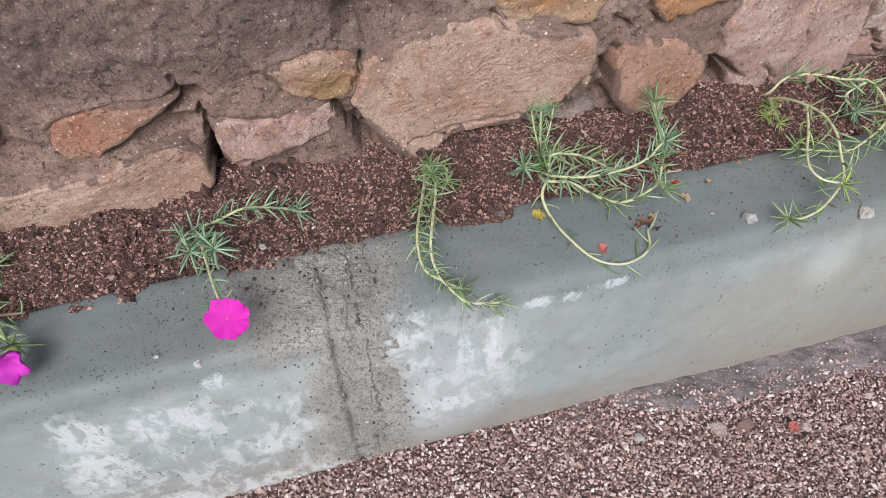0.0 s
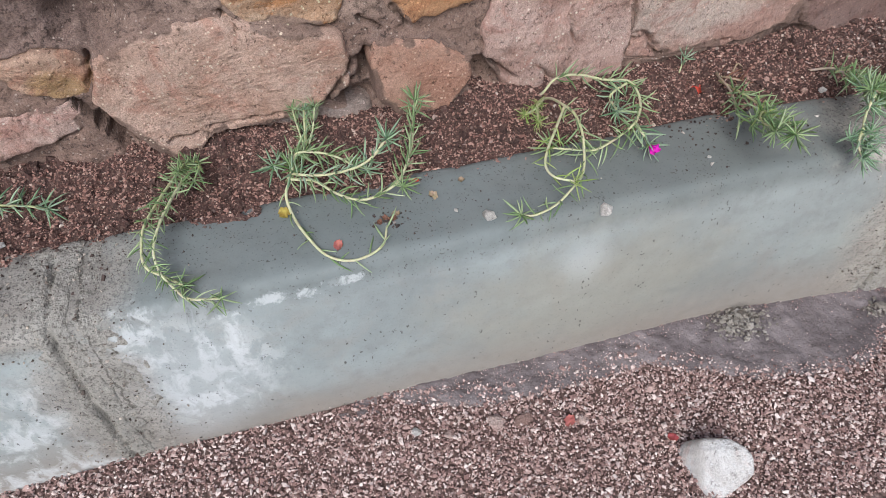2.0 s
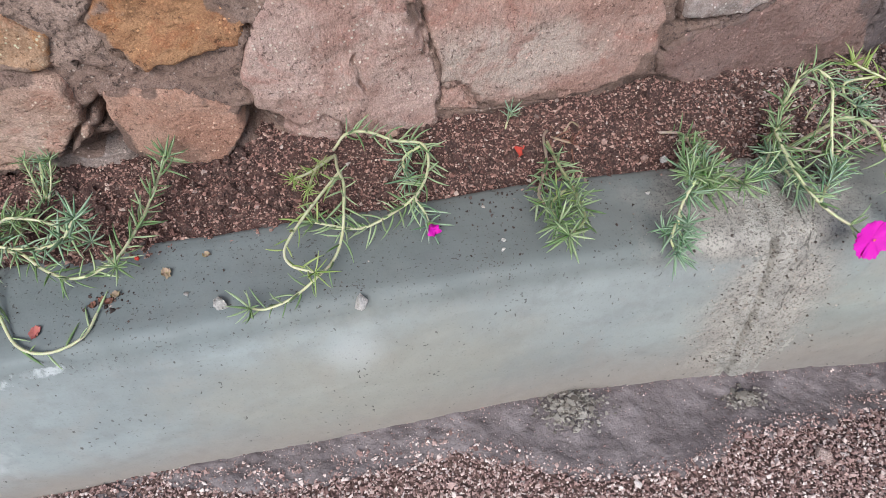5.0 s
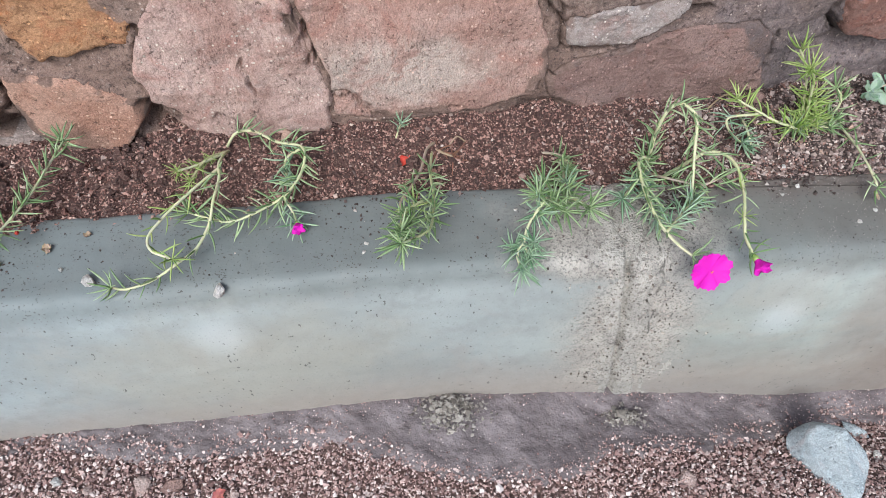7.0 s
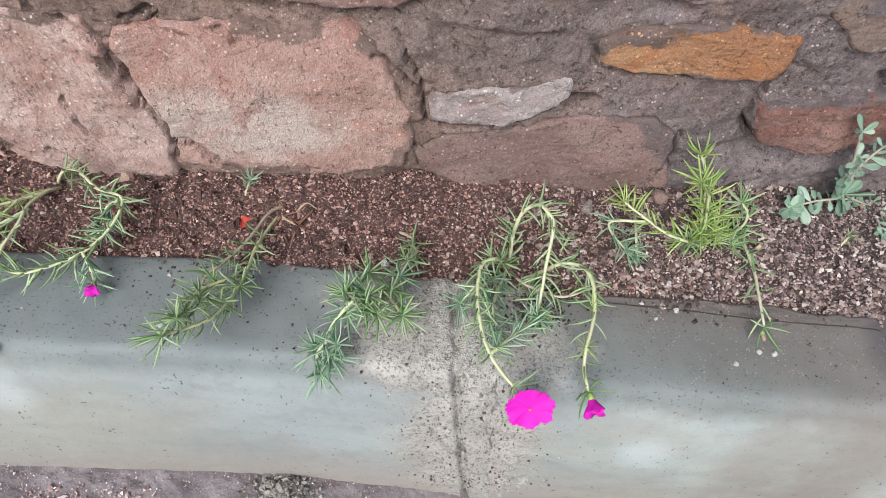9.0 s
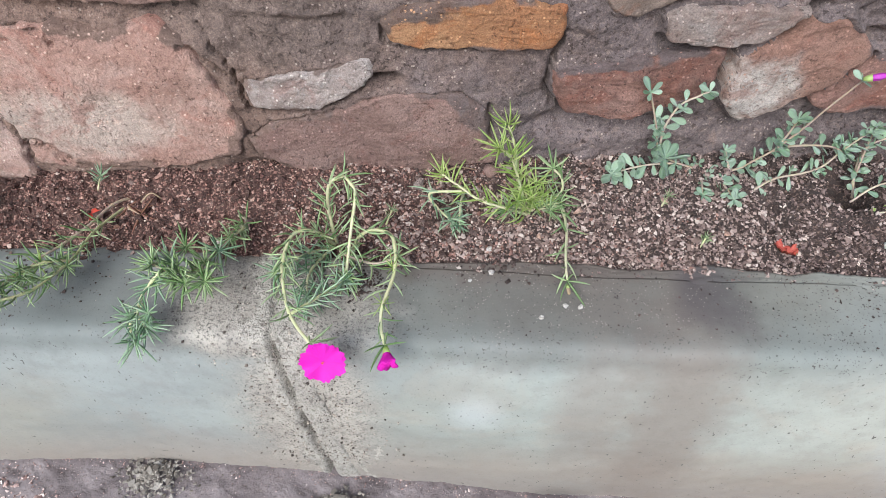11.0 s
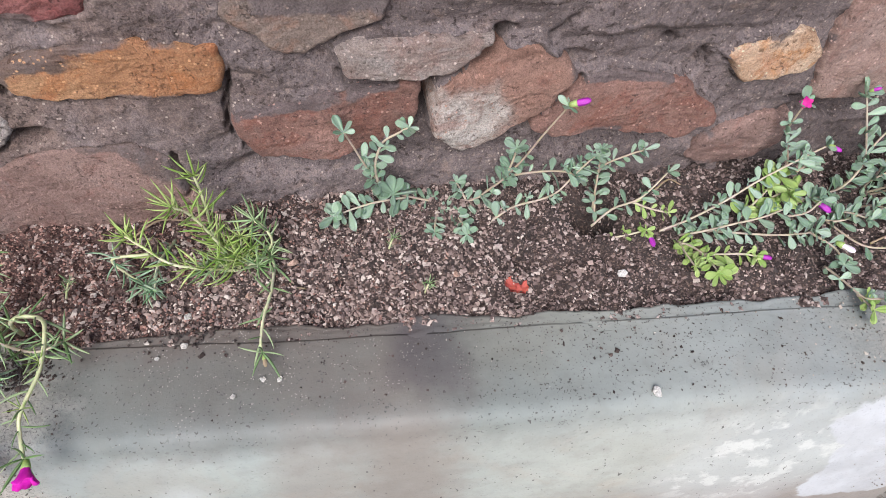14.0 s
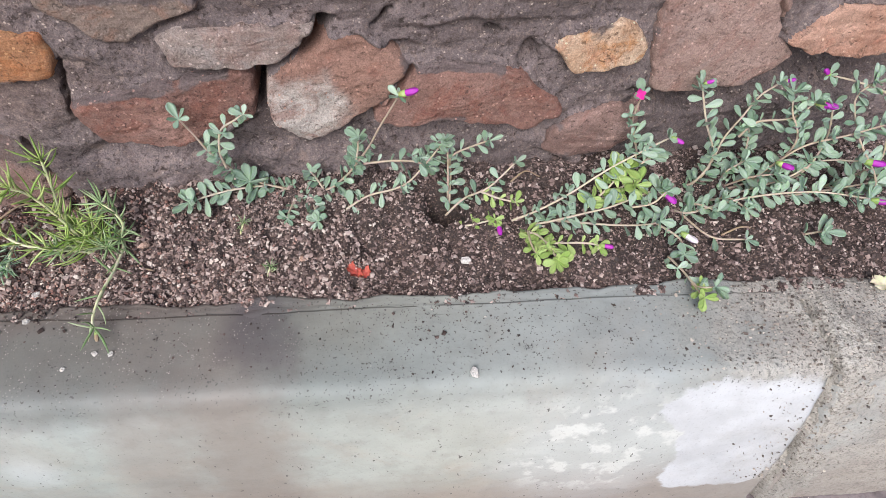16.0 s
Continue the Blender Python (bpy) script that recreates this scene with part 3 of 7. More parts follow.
def mud_place(x, s):
    y = 0.262 + drift(x) + s * (mud_rim(x) - 0.262 - drift(x))
    z = ground_height(x, min(0.232 + drift(x), y)) + 0.006 * (1 - s ** 3) * smooth_step(0.2, 0.34, x)
    z += 0.0028 * fbm(x, y, 0, 45, 4) + 0.0026 * fbm(x, y, 3, 130, 3) + 0.014 * max(0.0, fbm(x, 7, 0, 24, 4)) * (1 - s) ** 5
    return (x, y, z - 0.010 * smooth_step(0.80, 1, s))


v, f = sheet(np.arange(0.18, 2.4, 0.004), np.linspace(0, 1, 34), mud_place)
tagged(part("mud_strip", mesh_of("mud_strip", v, f, MUD)), "wet dark sandy mud washed along the kerb's foot", "mud", kind="stuff")

rng = np.random.default_rng(5)
n = 150000
far = np.arange(n) > 146000
px = np.where(far, rng.uniform(-1.0, 2.2, n), rng.uniform(-0.32, 1.72, n))
py = np.where(far, rng.uniform(-0.5, 0.0, n), rng.uniform(0.01, 0.25, n))
edge = np.array([mud_edge(float(x)) for x in px])
keep = (py < edge + rng.normal(0.003, 0.012, n)) | ((rng.uniform(0, 1, n) < 0.05 + 0.35 * np.clip((py - 0.222 - np.array([drift(float(x)) for x in px])) / 0.012, 0, 1)) & (py < 0.238 + np.array([drift(float(x)) for x in px])))
size = np.where(far, 0.008, np.clip(rng.lognormal(math.log(0.0029), 0.36, n), 0.0015, 0.0072))
size = np.where((py > edge) & ~far, size * np.maximum(rng.uniform(0.2, 0.55, n), 1 - (py - edge) / 0.018), size)
px, py, size, edge = px[keep], py[keep], size[keep], edge[keep]
bed = np.array([ground_height(float(a), float(b)) for a, b in zip(px, py)])
pz = bed + rng.uniform(-0.0015, 0.0045, len(px))
lip = np.array([0.262 + drift(float(x)) for x in px])
way = np.clip((py - lip) / (edge - 0.024 - lip), 0, 1)
pz = np.where((py > edge) & (px > 0.2), bed + 0.0062 * (1 - way ** 3) * np.clip((px - 0.2) / 0.14, 0, 1) + 0.001, pz)
tagged(part("gravel", lumps("gravel", rng, np.stack([px, py, pz], 1), size, GRAVEL, 0.8, True)), "loose pinkish brown crushed stone gravel on the path", "gravel", kind="stuff")

# ---- soil bed ----
v, f = sheet(np.concatenate([np.arange(-2.4, -0.6, 0.03), np.arange(-0.6, 2.2, 0.0035), np.arange(2.2, 3.42, 0.03)]), np.arange(0.285, 0.515, 0.0035), lambda x, y: (x, y + drift(x) * (1 - smooth_step(0.36, 0.44, y)), soil_height(x, y)))
tagged(part("soil_bed", mesh_of("soil_bed", v, f, SOIL)), "reddish brown crumbly soil bed between kerb and wall", "soil", kind="structure")


def scatter_soil(name, label, count, size, chance, material, seed, coarse=False):
    r = np.random.default_rng(seed)
    pts, sizes = [], []
    while len(pts) < count:
        x, y = r.uniform(-0.5, 1.95), r.uniform(0.335, 0.475)
        if r.uniform() < chance(x, y):
            s = min(size * 2.6, max(size * 0.5, r.lognormal(math.log(size), 0.50)))
            yy = y + drift(x) * (1 - smooth_step(0.36, 0.44, y))
            pts.append((x, yy, soil_height(x, y) + 0.12 * s))
            sizes.append(s)
    tagged(part(name, lumps(name, r, pts, sizes, material, 0.8, coarse)), label, "soil", kind="stuff")


scatter_soil("soil_crumbs", "reddish brown soil crumbs and coarse sand", 76000, 0.0017, lambda x, y: 1 - smooth_step(0.85, 1.25, x), GRIT_RED, 11, True)
scatter_soil("soil_clods", "reddish brown clods of damp soil", 1700, 0.0046, lambda x, y: (1 - smooth_step(0.85, 1.2, x)) * smooth_step(-0.1, 0.3, fbm(x, y, 5, 12, 3)), SOIL, 14)
scatter_soil("humus_crumbs", "dark grey-brown soil crumbs and clods", 34000, 0.0022, lambda x, y: smooth_step(0.85, 1.25, x), GRIT_HUMUS, 13, True)
scatter_soil("soil_grit", "grey and pinkish grit lying on the soil", 15000, 0.0021, lambda x, y: (0.02 + 0.95 * smooth_step(0.75, 0.98, x) * (1 - 0.9 * smooth_step(1.15, 1.35, x))) * (1 - 0.6 * smooth_step(0.40, 0.45, y)), GRIT_GREY, 12)

# ---- kerb ----
PROFILE = ((0.353, 0.10), (0.353, 0.198), (0.350, 0.2045), (0.340, 0.2065), (0.300, 0.207), (0.278, 0.2066), (0.2705, 0.2055), (0.2655, 0.2025), (0.2620, 0.197), (0.2595, 0.188),
           (0.256, 0.175), (0.250, 0.14), (0.2445, 0.10), (0.240, 0.05), (0.237, 0.01), (0.236, -0.03), (0.2340, -0.10))


def profile_points(step):
    """The kerb's section, walked in even steps: y, z and the outward direction."""
    pts = [Vector(p) for p in PROFILE]
    out = []
    for a, b in zip(pts, pts[1:]):
        k = max(1, round((b - a).length / step))
        out += [a.lerp(b, i / k) for i in range(k)]
    out.append(pts[-1])
    res = []
    for i, p in enumerate(out):
        d = (out[min(i + 1, len(out) - 1)] - out[max(i - 1, 0)]).normalized()
        res.append((p.x, p.y, d.y, -d.x))
    return res


SECTION = profile_points(0.0035)


def kerb_unit(x0, x1, slants, back_cut, label):
    seen = x1 > -0.5 and x0 < 1.8
    section = SECTION if seen else SECTION[::6] + SECTION[-1:]
    xs = np.linspace(x0, x1, int((x1 - x0) / (0.0045 if seen else 0.03)) + 2)
    verts, k = [], len(section)
    for x in xs:
        end = min(x - x0, x1 - x)
        worn = 0.0025 * (1 - smooth_step(0, 0.006, end))
        slope = slants[0] + (slants[1] - slants[0]) * (x - x0) / (x1 - x0)
        for y, z, ny, nz in section:
            lip = math.exp(-((y - 0.268) / 0.012) ** 2)
            d = 0.0012 * fbm(x, y, z, 14, 3) + 0.0006 * fbm(x, y, z, 70, 3) - worn - 0.0012 * lip * max(0, fbm(x, 3, 0, 9, 3))
            yy = min(y, back_cut) + drift(x) + 0.004 * fbm(x, 0.5, 0, 5, 2) * (y > 0.33)
            verts.append((x - slope * (z - 0.1), yy + ny * d, z + nz * d))
    n = len(xs)
    faces = [(i * k + j, i * k + j + 1, (i + 1) * k + j + 1, (i + 1) * k + j) for i in range(n - 1) for j in range(k - 1)]
    faces += [tuple(range(k - 1, -1, -1)), tuple((n - 1) * k + j for j in range(k))]
    faces += [((i + 1) * k, i * k, i * k + k - 1, (i + 1) * k + k - 1)[::-1] for i in range(n - 1)]
    return tagged(part("kerb_stone", mesh_of("kerb_stone", verts, faces, CONCRETE)), label, "kerb", "row of kerb stones")


GAP = 0.0055
kerb_unit(-2.46, -1.645, (0, 0), 0.353, "grey concrete kerb stone in a row")
kerb_unit(-1.635, -0.825, (0, 0), 0.353, "grey concrete kerb stone in a row")
kerb_unit(-0.815, JOINTS[0] - GAP, (0, -0.02), 0.353, "grey concrete kerb stone with flaking white lime bloom")
kerb_unit(JOINTS[0] + GAP, JOINTS[1] - GAP, (-0.02, 0.12), 0.353, "grey cast concrete kerb stone with a rounded lip and air holes")
kerb_unit(JOINTS[1] + GAP, JOINTS[2] - GAP, (0.12, 0.10), 0.338, "grey concrete kerb stone with brown runs and a white splash")
kerb_unit(JOINTS[2] + GAP, 2.40, (0.10, 0), 0.345, "brownish grey concrete kerb stone past the curved joint")
kerb_unit(2.41, 3.4, (0, 0), 0.345, "grey concrete kerb stone in a row")


def joint_mortar(at, left, right, crack, slant, face_left, label, groove=0.0085, wide=0.0027):
    """Rough cement smeared over the joint, its ragged rim sinking into the kerb, with a struck groove."""
    xs = np.arange(at - left - 0.02, at + right + 0.02, 0.0018)
    sec = [s for s in SECTION if s[0] < 0.352 and s[1] > -0.08]
    verts, k = [], len(sec)
    for x in xs:
        for y, z, ny, nz in sec:
            bend = -slant * (z - 0.1)
            u = x - at - bend
            q = -u / (left * (face_left + (1 - face_left) * smooth_step(0.185, 0.205, z))) if u < 0 else u / right
            rim = 1 - smooth_step(0.2, 1.25, q + 0.5 * fbm(x, y, z, 30, 4) + 0.35 * fbm(x, y, z, 160, 3))
            d = -0.0025 + 0.0040 * rim + 0.0012 * fbm(x, y, z, 150, 4)
            d -= groove * (0.75 + 0.8 * fbm(2, y, z, 30, 3)) * math.exp(-((x - at - bend - 0.0015 * fbm(3, y, z, 40, 2)) / wide) ** 2)
            wander = crack + 0.006 * fbm(0, y, z, 22, 3)
            d -= 0.0085 * math.exp(-((x - at - bend - wander) / 0.0019) ** 2) * (fbm(1, y, z, 30, 2) > -0.35)
            verts.append((x, y + drift(x) + ny * d, z + nz * d))
    faces = [(i * k + j, i * k + j + 1, (i + 1) * k + j + 1, (i + 1) * k + j) for i in range(len(xs) - 1) for j in range(k - 1)]
    tagged(part("joint_mortar", mesh_of("joint_mortar", verts, faces, CEMENT)), label, "mortar", "kerb joints", "structure")


joint_mortar(JOINTS[0], 0.024, 0.048, 0.022, -0.02, 0.7, "rough grainy cement over a cracked kerb joint")
joint_mortar(JOINTS[1], 0.030, 0.050, 0.026, 0.12, 0.75, "pale rough cement smeared over a kerb joint", 0.012, 0.0029)
joint_mortar(JOINTS[2], 0.022, 0.05, 0.006, 0.1, 0.22, "sandy rough cement spread beyond a kerb joint", 0.017, 0.0034)

# cement haunch behind the second and third kerb
v, f = sheet(np.arange(0.83, 2.3, 0.004), np.linspace(0, 1, 13), lambda x, s: (
    x, 0.328 + drift(x) + s * (0.023 + 0.008 * fbm(x, 0, 0, 14, 4)) * smooth_step(0.83, 0.95, x), 0.2057 - 0.012 * smooth_step(0.92, 1, s) + 0.0009 * fbm(x, s, 0, 40, 3)))
tagged(part("kerb_haunch", mesh_of("kerb_haunch", v, f, CONCRETE)), "thin cement haunch behind the kerb stones", "mortar", kind="structure")

# ---- stone wall ----
HOLES = ((1.10, 0.258, 0.07, 0.016, 0.012), (0.288, 0.262, 0.008, 0.020, 0.03), (1.170, 0.325, 0.004, 0.024, 0.04), (0.892, 0.312, 0.014, 0.006, 0.03), (0.402, 0.225, 0.022, 0.018, 0.04), (-0.072, 0.225, 0.010, 0.035, 0.035),
         (1.232, 0.357, 0.014, 0.007, 0.03), (0.06, 0.25, 0.012, 0.04, 0.02), (-0.078, 0.311, 0.012, 0.008, 0.035), (-0.104, 0.283, 0.034, 0.012, 0.012), (0.072, 0.353, 0.027, 0.020, 0.028), (1.40, 0.34, 0.006, 0.014, 0.015), (1.33, 0.254, 0.09, 0.014, 0.012), (1.258, 0.272, 0.016, 0.012, 0.014), (1.295, 0.349, 0.016, 0.006, 0.014),
         (1.72, 0.30, 0.10, 0.030, 0.05), (1.56, 0.28, 0.05, 0.014, 0.03), (0.13, 0.217, 0.015, 0.008, 0.02), (0.275, 0.225, 0.02, 0.014, 0.02))


def mortar_face(x, z):
    y = 0.446 + 0.0040 * fbm(x, 0, z, 9, 4) + 0.0030 * fbm(x, 2, z, 42, 4) + 0.0013 * fbm(x, 4, z, 160, 3)
    y += 0.0025 * math.exp(-(fbm(x, 7, z, 11, 3) / 0.035) ** 2) * smooth_step(0.0, 0.25, fbm(x, 9, z, 8, 2))
    ledge = 0.374 + 0.012 * fbm(x, 0, 3, 9, 3)
    y -= 0.006 * smooth_step(ledge - 0.004, ledge + 0.004, z) * smooth_step(0.40, 0.48, x)
    y += 0.009 * smooth_step(0.275, 0.255, z) * smooth_step(0.99, 1.03, x)
    y -= 0.010 * smooth_step(0.30, 0.36, z) * smooth_step(0.1, -0.05, x)
    return y


STONES = []


def lay(**spec):
    STONES.append(spec)


lay(outline=((-0.40, 0.17), (-0.27, 0.172), (-0.212, 0.182), (-0.134, 0.189), (-0.085, 0.19), (-0.082, 0.233), (-0.079, 0.256), (-0.088, 0.273), (-0.119, 0.272), (-0.164, 0.249), (-0.24, 0.248), (-0.38, 0.255)), material=STONE_PALE, proud=0.018, lean=-0.06, rough=0.7, sink=0.008, label="pale grey-tan wall stone with a flat face")
lay(outline=((-0.190, 0.292), (-0.178, 0.310), (-0.140, 0.317), (-0.080, 0.315), (-0.118, 0.290), (-0.161, 0.266), (-0.181, 0.272)), material=STONE_TAN, proud=0.016, rough=0.6, label="smooth orange-tan wall stone")
lay(outline=((-0.071, 0.285), (-0.026, 0.272), (0.033, 0.280), (0.030, 0.246), (-0.019, 0.236), (-0.056, 0.230), (-0.069, 0.237)), material=STONE_PINK, proud=0.012, label="pinkish grey wall stone")
lay(outline=((-0.020, 0.325), (0.028, 0.334), (0.055, 0.330), (0.062, 0.300), (0.046, 0.283), (0.025, 0.285), (-0.004, 0.300)), material=STONE_OCHRE, proud=0.016, sink=0.004, label="broken ochre wall stone")
lay(outline=((0.063, 0.316), (0.102, 0.338), (0.162, 0.337), (0.267, 0.303), (0.267, 0.252), (0.239, 0.232), (0.183, 0.220), (0.132, 0.222), (0.104, 0.194), (0.082, 0.213), (0.064, 0.241), (0.047, 0.274)), material=STONE_PALE, proud=0.018, rough=0.8, sink=0.006, label="large pale tan wall stone with fine bedding lines")
lay(outline=((0.172, 0.345), (0.190, 0.322), (0.223, 0.314), (0.263, 0.315), (0.275, 0.341), (0.227, 0.385), (0.182, 0.38)), material=STONE_YELLOW, proud=0.012, label="ochre yellow wall stone")
lay(outline=((0.300, 0.348), (0.308, 0.320), (0.328, 0.305), (0.401, 0.316), (0.414, 0.334), (0.38, 0.365), (0.327, 0.385)), material=STONE_ORANGE, proud=0.012, label="orange-brown wall stone")
lay(outline=((0.290, 0.294), (0.345, 0.288), (0.400, 0.246), (0.372, 0.214), (0.360, 0.203), (0.318, 0.204), (0.292, 0.226), (0.287, 0.265)), material=STONE_TAN, proud=0.020, rough=0.6, sink=0.010, label="reddish tan wedge of wall stone")
lay(outline=((0.134, 0.218), (0.202, 0.230), (0.249, 0.227), (0.290, 0.217), (0.285, 0.190), (0.190, 0.190), (0.145, 0.195)), material=STONE_GREY, proud=0.002, label="small grey stone low in the wall")
lay(outline=((0.402, 0.312), (0.415, 0.332), (0.440, 0.366), (0.484, 0.372), (0.530, 0.368), (0.543, 0.316), (0.550, 0.287), (0.559, 0.241), (0.555, 0.207), (0.503, 0.200), (0.464, 0.196), (0.423, 0.215), (0.400, 0.250), (0.396, 0.281)), material=STONE_PINK, proud=0.015, rough=0.8, sink=0.002, label="big pinkish wall stone with upright cracks")
lay(outline=((0.546, 0.322), (0.540, 0.345), (0.554, 0.364), (0.629, 0.366), (0.672, 0.361), (0.715, 0.369), (0.740, 0.345), (0.759, 0.298), (0.764, 0.254), (0.750, 0.230), (0.664, 0.213), (0.598, 0.213), (0.559, 0.222), (0.561, 0.250), (0.553, 0.288)), material=STONE_PATCHED, proud=0.013, rough=0.7, label="big rounded wall stone, pink with pale patches")
lay(outline=((0.772, 0.316), (0.776, 0.286), (0.821, 0.283), (0.858, 0.296), (0.883, 0.314), (0.885, 0.337), (0.849, 0.329), (0.798, 0.319)), material=STONE_LIGHT, proud=0.014, sink=0.004, label="light grey angular wall stone")
lay(outline=((0.762, 0.247), (0.788, 0.269), (0.840, 0.276), (0.892, 0.297), (0.959, 0.300), (0.983, 0.281), (0.998, 0.218), (0.919, 0.200), (0.843, 0.195), (0.803, 0.212), (0.769, 0.226)), material=STONE_BROWN, proud=0.010, rough=0.6, sink=0.002, label="long purplish brown wall stone")
lay(outline=((0.893, 0.369), (0.899, 0.351), (0.928, 0.345), (0.990, 0.345), (1.035, 0.344), (1.043, 0.359), (1.041, 0.381), (0.994, 0.388), (0.945, 0.390), (0.915, 0.382)), material=STONE_ORANGE, proud=0.012, rough=0.7, sink=0.003, label="bright orange sandstone block")
lay(outline=((0.905, 0.418), (0.930, 0.409), (0.972, 0.410), (0.978, 0.435), (0.935, 0.440)), material=STONE_RED, proud=0.016, label="crimson-stained wall stone")
lay(outline=((1.038, 0.322), (1.037, 0.302), (1.053, 0.280), (1.098, 0.273), (1.136, 0.278), (1.175, 0.294), (1.181, 0.326), (1.178, 0.345), (1.129, 0.335), (1.074, 0.332)), material=STONE_RUST, proud=0.014, sink=0.010, label="rusty red wall stone")
lay(outline=((1.046, 0.402), (1.056, 0.430), (1.165, 0.430), (1.150, 0.396), (1.124, 0.386), (1.111, 0.377), (1.098, 0.369), (1.077, 0.375), (1.066, 0.389)), material=STONE_OLIVE, proud=0.011, rough=0.7, sink=0.003, label="olive-brown wall stone over the rusty one")
lay(outline=((1.116, 0.373), (1.122, 0.355), (1.154, 0.349), (1.191, 0.348), (1.219, 0.360), (1.238, 0.376), (1.186, 0.383), (1.143, 0.385)), material=STONE_GREY, proud=0.016, rough=0.7, sink=0.012, label="flat grey slab of wall stone")
lay(outline=((1.188, 0.331), (1.182, 0.308), (1.189, 0.287), (1.212, 0.263), (1.240, 0.276), (1.280, 0.304), (1.303, 0.337), (1.287, 0.352), (1.266, 0.372), (1.241, 0.367), (1.213, 0.350)), material=STONE_WEDGE, proud=0.012, lean=-0.05, sink=0.014, label="wedge-shaped wall stone, whitish and brown")
lay(outline=((1.270, 0.289), (1.289, 0.274), (1.328, 0.278), (1.364, 0.275), (1.411, 0.265), (1.440, 0.277), (1.429, 0.297), (1.398, 0.323), (1.364, 0.336), (1.331, 0.342), (1.310, 0.337), (1.300, 0.323)), material=STONE_RUST, proud=0.010, rough=0.7, sink=0.009, label="long reddish brown wall stone")
lay(outline=((1.426, 0.233), (1.456, 0.219), (1.495, 0.223), (1.515, 0.251), (1.513, 0.278), (1.480, 0.284), (1.447, 0.270), (1.430, 0.257)), material=STONE_BROWN, proud=0.006, sink=0.005, label="dull brown stone low in the wall")
lay(outline=((1.417, 0.352), (1.435, 0.327), (1.459, 0.330), (1.491, 0.337), (1.495, 0.355), (1.482, 0.369), (1.463, 0.372), (1.424, 0.362)), material=STONE_YELLOW, proud=0.016, sink=0.010, label="pale yellow wall stone")
lay(outline=((1.503, 0.43), (1.597, 0.43), (1.608, 0.352), (1.633, 0.329), (1.598, 0.301), (1.516, 0.294), (1.499, 0.357)), material=STONE_BROAD, proud=0.010, rough=0.6, sink=0.003, label="broad pinkish brown wall stone")
lay(outline=((1.615, 0.346), (1.635, 0.337), (1.682, 0.327), (1.752, 0.333), (1.723, 0.375), (1.651, 0.381), (1.631, 0.364)), material=STONE_TAN, proud=0.016, sink=0.014, label="tan wall stone over a hollow")
lay(outline=((-0.40, 0.30), (-0.22, 0.30), (-0.21, 0.345), (-0.30, 0.37), (-0.40, 0.36)), material=STONE_BROWN, proud=0.008, label="brown wall stone half under mortar")
lay(outline=((0.585, 0.395), (0.62, 0.385), (0.75, 0.382), (0.79, 0.41), (0.74, 0.47), (0.61, 0.47)), material=STONE_BROWN, proud=0.006, label="brown wall stone half under mortar")

CRACKS = []


def crack(wide, deep, *way):
    """An open crevice in the wall along a short line."""
    CRACKS.extend((a, b, wide, deep) for a, b in zip(way, way[1:]))


crack(0.0015, 0.004, (0.553, 0.212), (0.557, 0.241))
crack(0.0020, 0.006, (0.543, 0.304), (0.538, 0.320), (0.533, 0.338))
crack(0.0017, 0.012, (0.559, 0.250), (0.575, 0.250), (0.594, 0.229))
crack(0.0022, 0.014, (0.494, 0.385), (0.497, 0.373), (0.507, 0.367), (0.527, 0.363))
crack(0.0016, 0.010, (0.557, 0.367), (0.575, 0.376), (0.583, 0.368))
crack(0.0017, 0.012, (0.062, 0.322), (0.053, 0.296))
crack(0.0032, 0.022, (0.033, 0.279), (0.052, 0.233), (0.082, 0.198))
crack(0.0021, 0.014, (-0.072, 0.295), (-0.072, 0.242))
crack(0.007, 0.035, (-0.073, 0.217), (-0.078, 0.196))
crack(0.0036, 0.018, (-0.150, 0.270), (-0.119, 0.287), (-0.086, 0.305))
crack(0.0017, 0.008, (-0.085, 0.333), (-0.078, 0.314), (-0.07, 0.292))
crack(0.0017, 0.008, (-0.057, 0.234), (-0.014, 0.235), (0.024, 0.245))
crack(0.0017, 0.02, (0.095, 0.225), (0.128, 0.223))
crack(0.0017, 0.012, (0.135, 0.23), (0.177, 0.231), (0.231, 0.234))
crack(0.0024, 0.025, (0.24, 0.237), (0.248, 0.245), (0.262, 0.261), (0.278, 0.275))
crack(0.0028, 0.025, (0.274, 0.252), (0.28, 0.255))
crack(0.0017, 0.012, (0.362, 0.201), (0.396, 0.246))
crack(0.0017, 0.01, (0.281, 0.316), (0.301, 0.302))
crack(0.0017, 0.01, (0.17, 0.34), (0.182, 0.323))
crack(0.0072, 0.035, (0.394, 0.248), (0.397, 0.239))
crack(0.0036, 0.025, (0.411, 0.33), (0.412, 0.327))
crack(0.0049, 0.025, (0.283, 0.254), (0.283, 0.25))
crack(0.0023, 0.012, (0.471, 0.22), (0.467, 0.198))
crack(0.0017, 0.01, (0.545, 0.324), (0.544, 0.284))
crack(0.0019, 0.01, (0.313, 0.323), (0.325, 0.303))
crack(0.0017, 0.008, (0.515, 0.361), (0.529, 0.358), (0.54, 0.35))
crack(0.0017, 0.01, (0.561, 0.365), (0.573, 0.372), (0.581, 0.36), (0.597, 0.355))
crack(0.0017, 0.012, (0.733, 0.349), (0.756, 0.327), (0.77, 0.311), (0.772, 0.283))
crack(0.0017, 0.02, (0.766, 0.254), (0.769, 0.25))
crack(0.0017, 0.01, (0.558, 0.244), (0.579, 0.243), (0.587, 0.226), (0.601, 0.219))
crack(0.0022, 0.02, (0.673, 0.223), (0.681, 0.224))
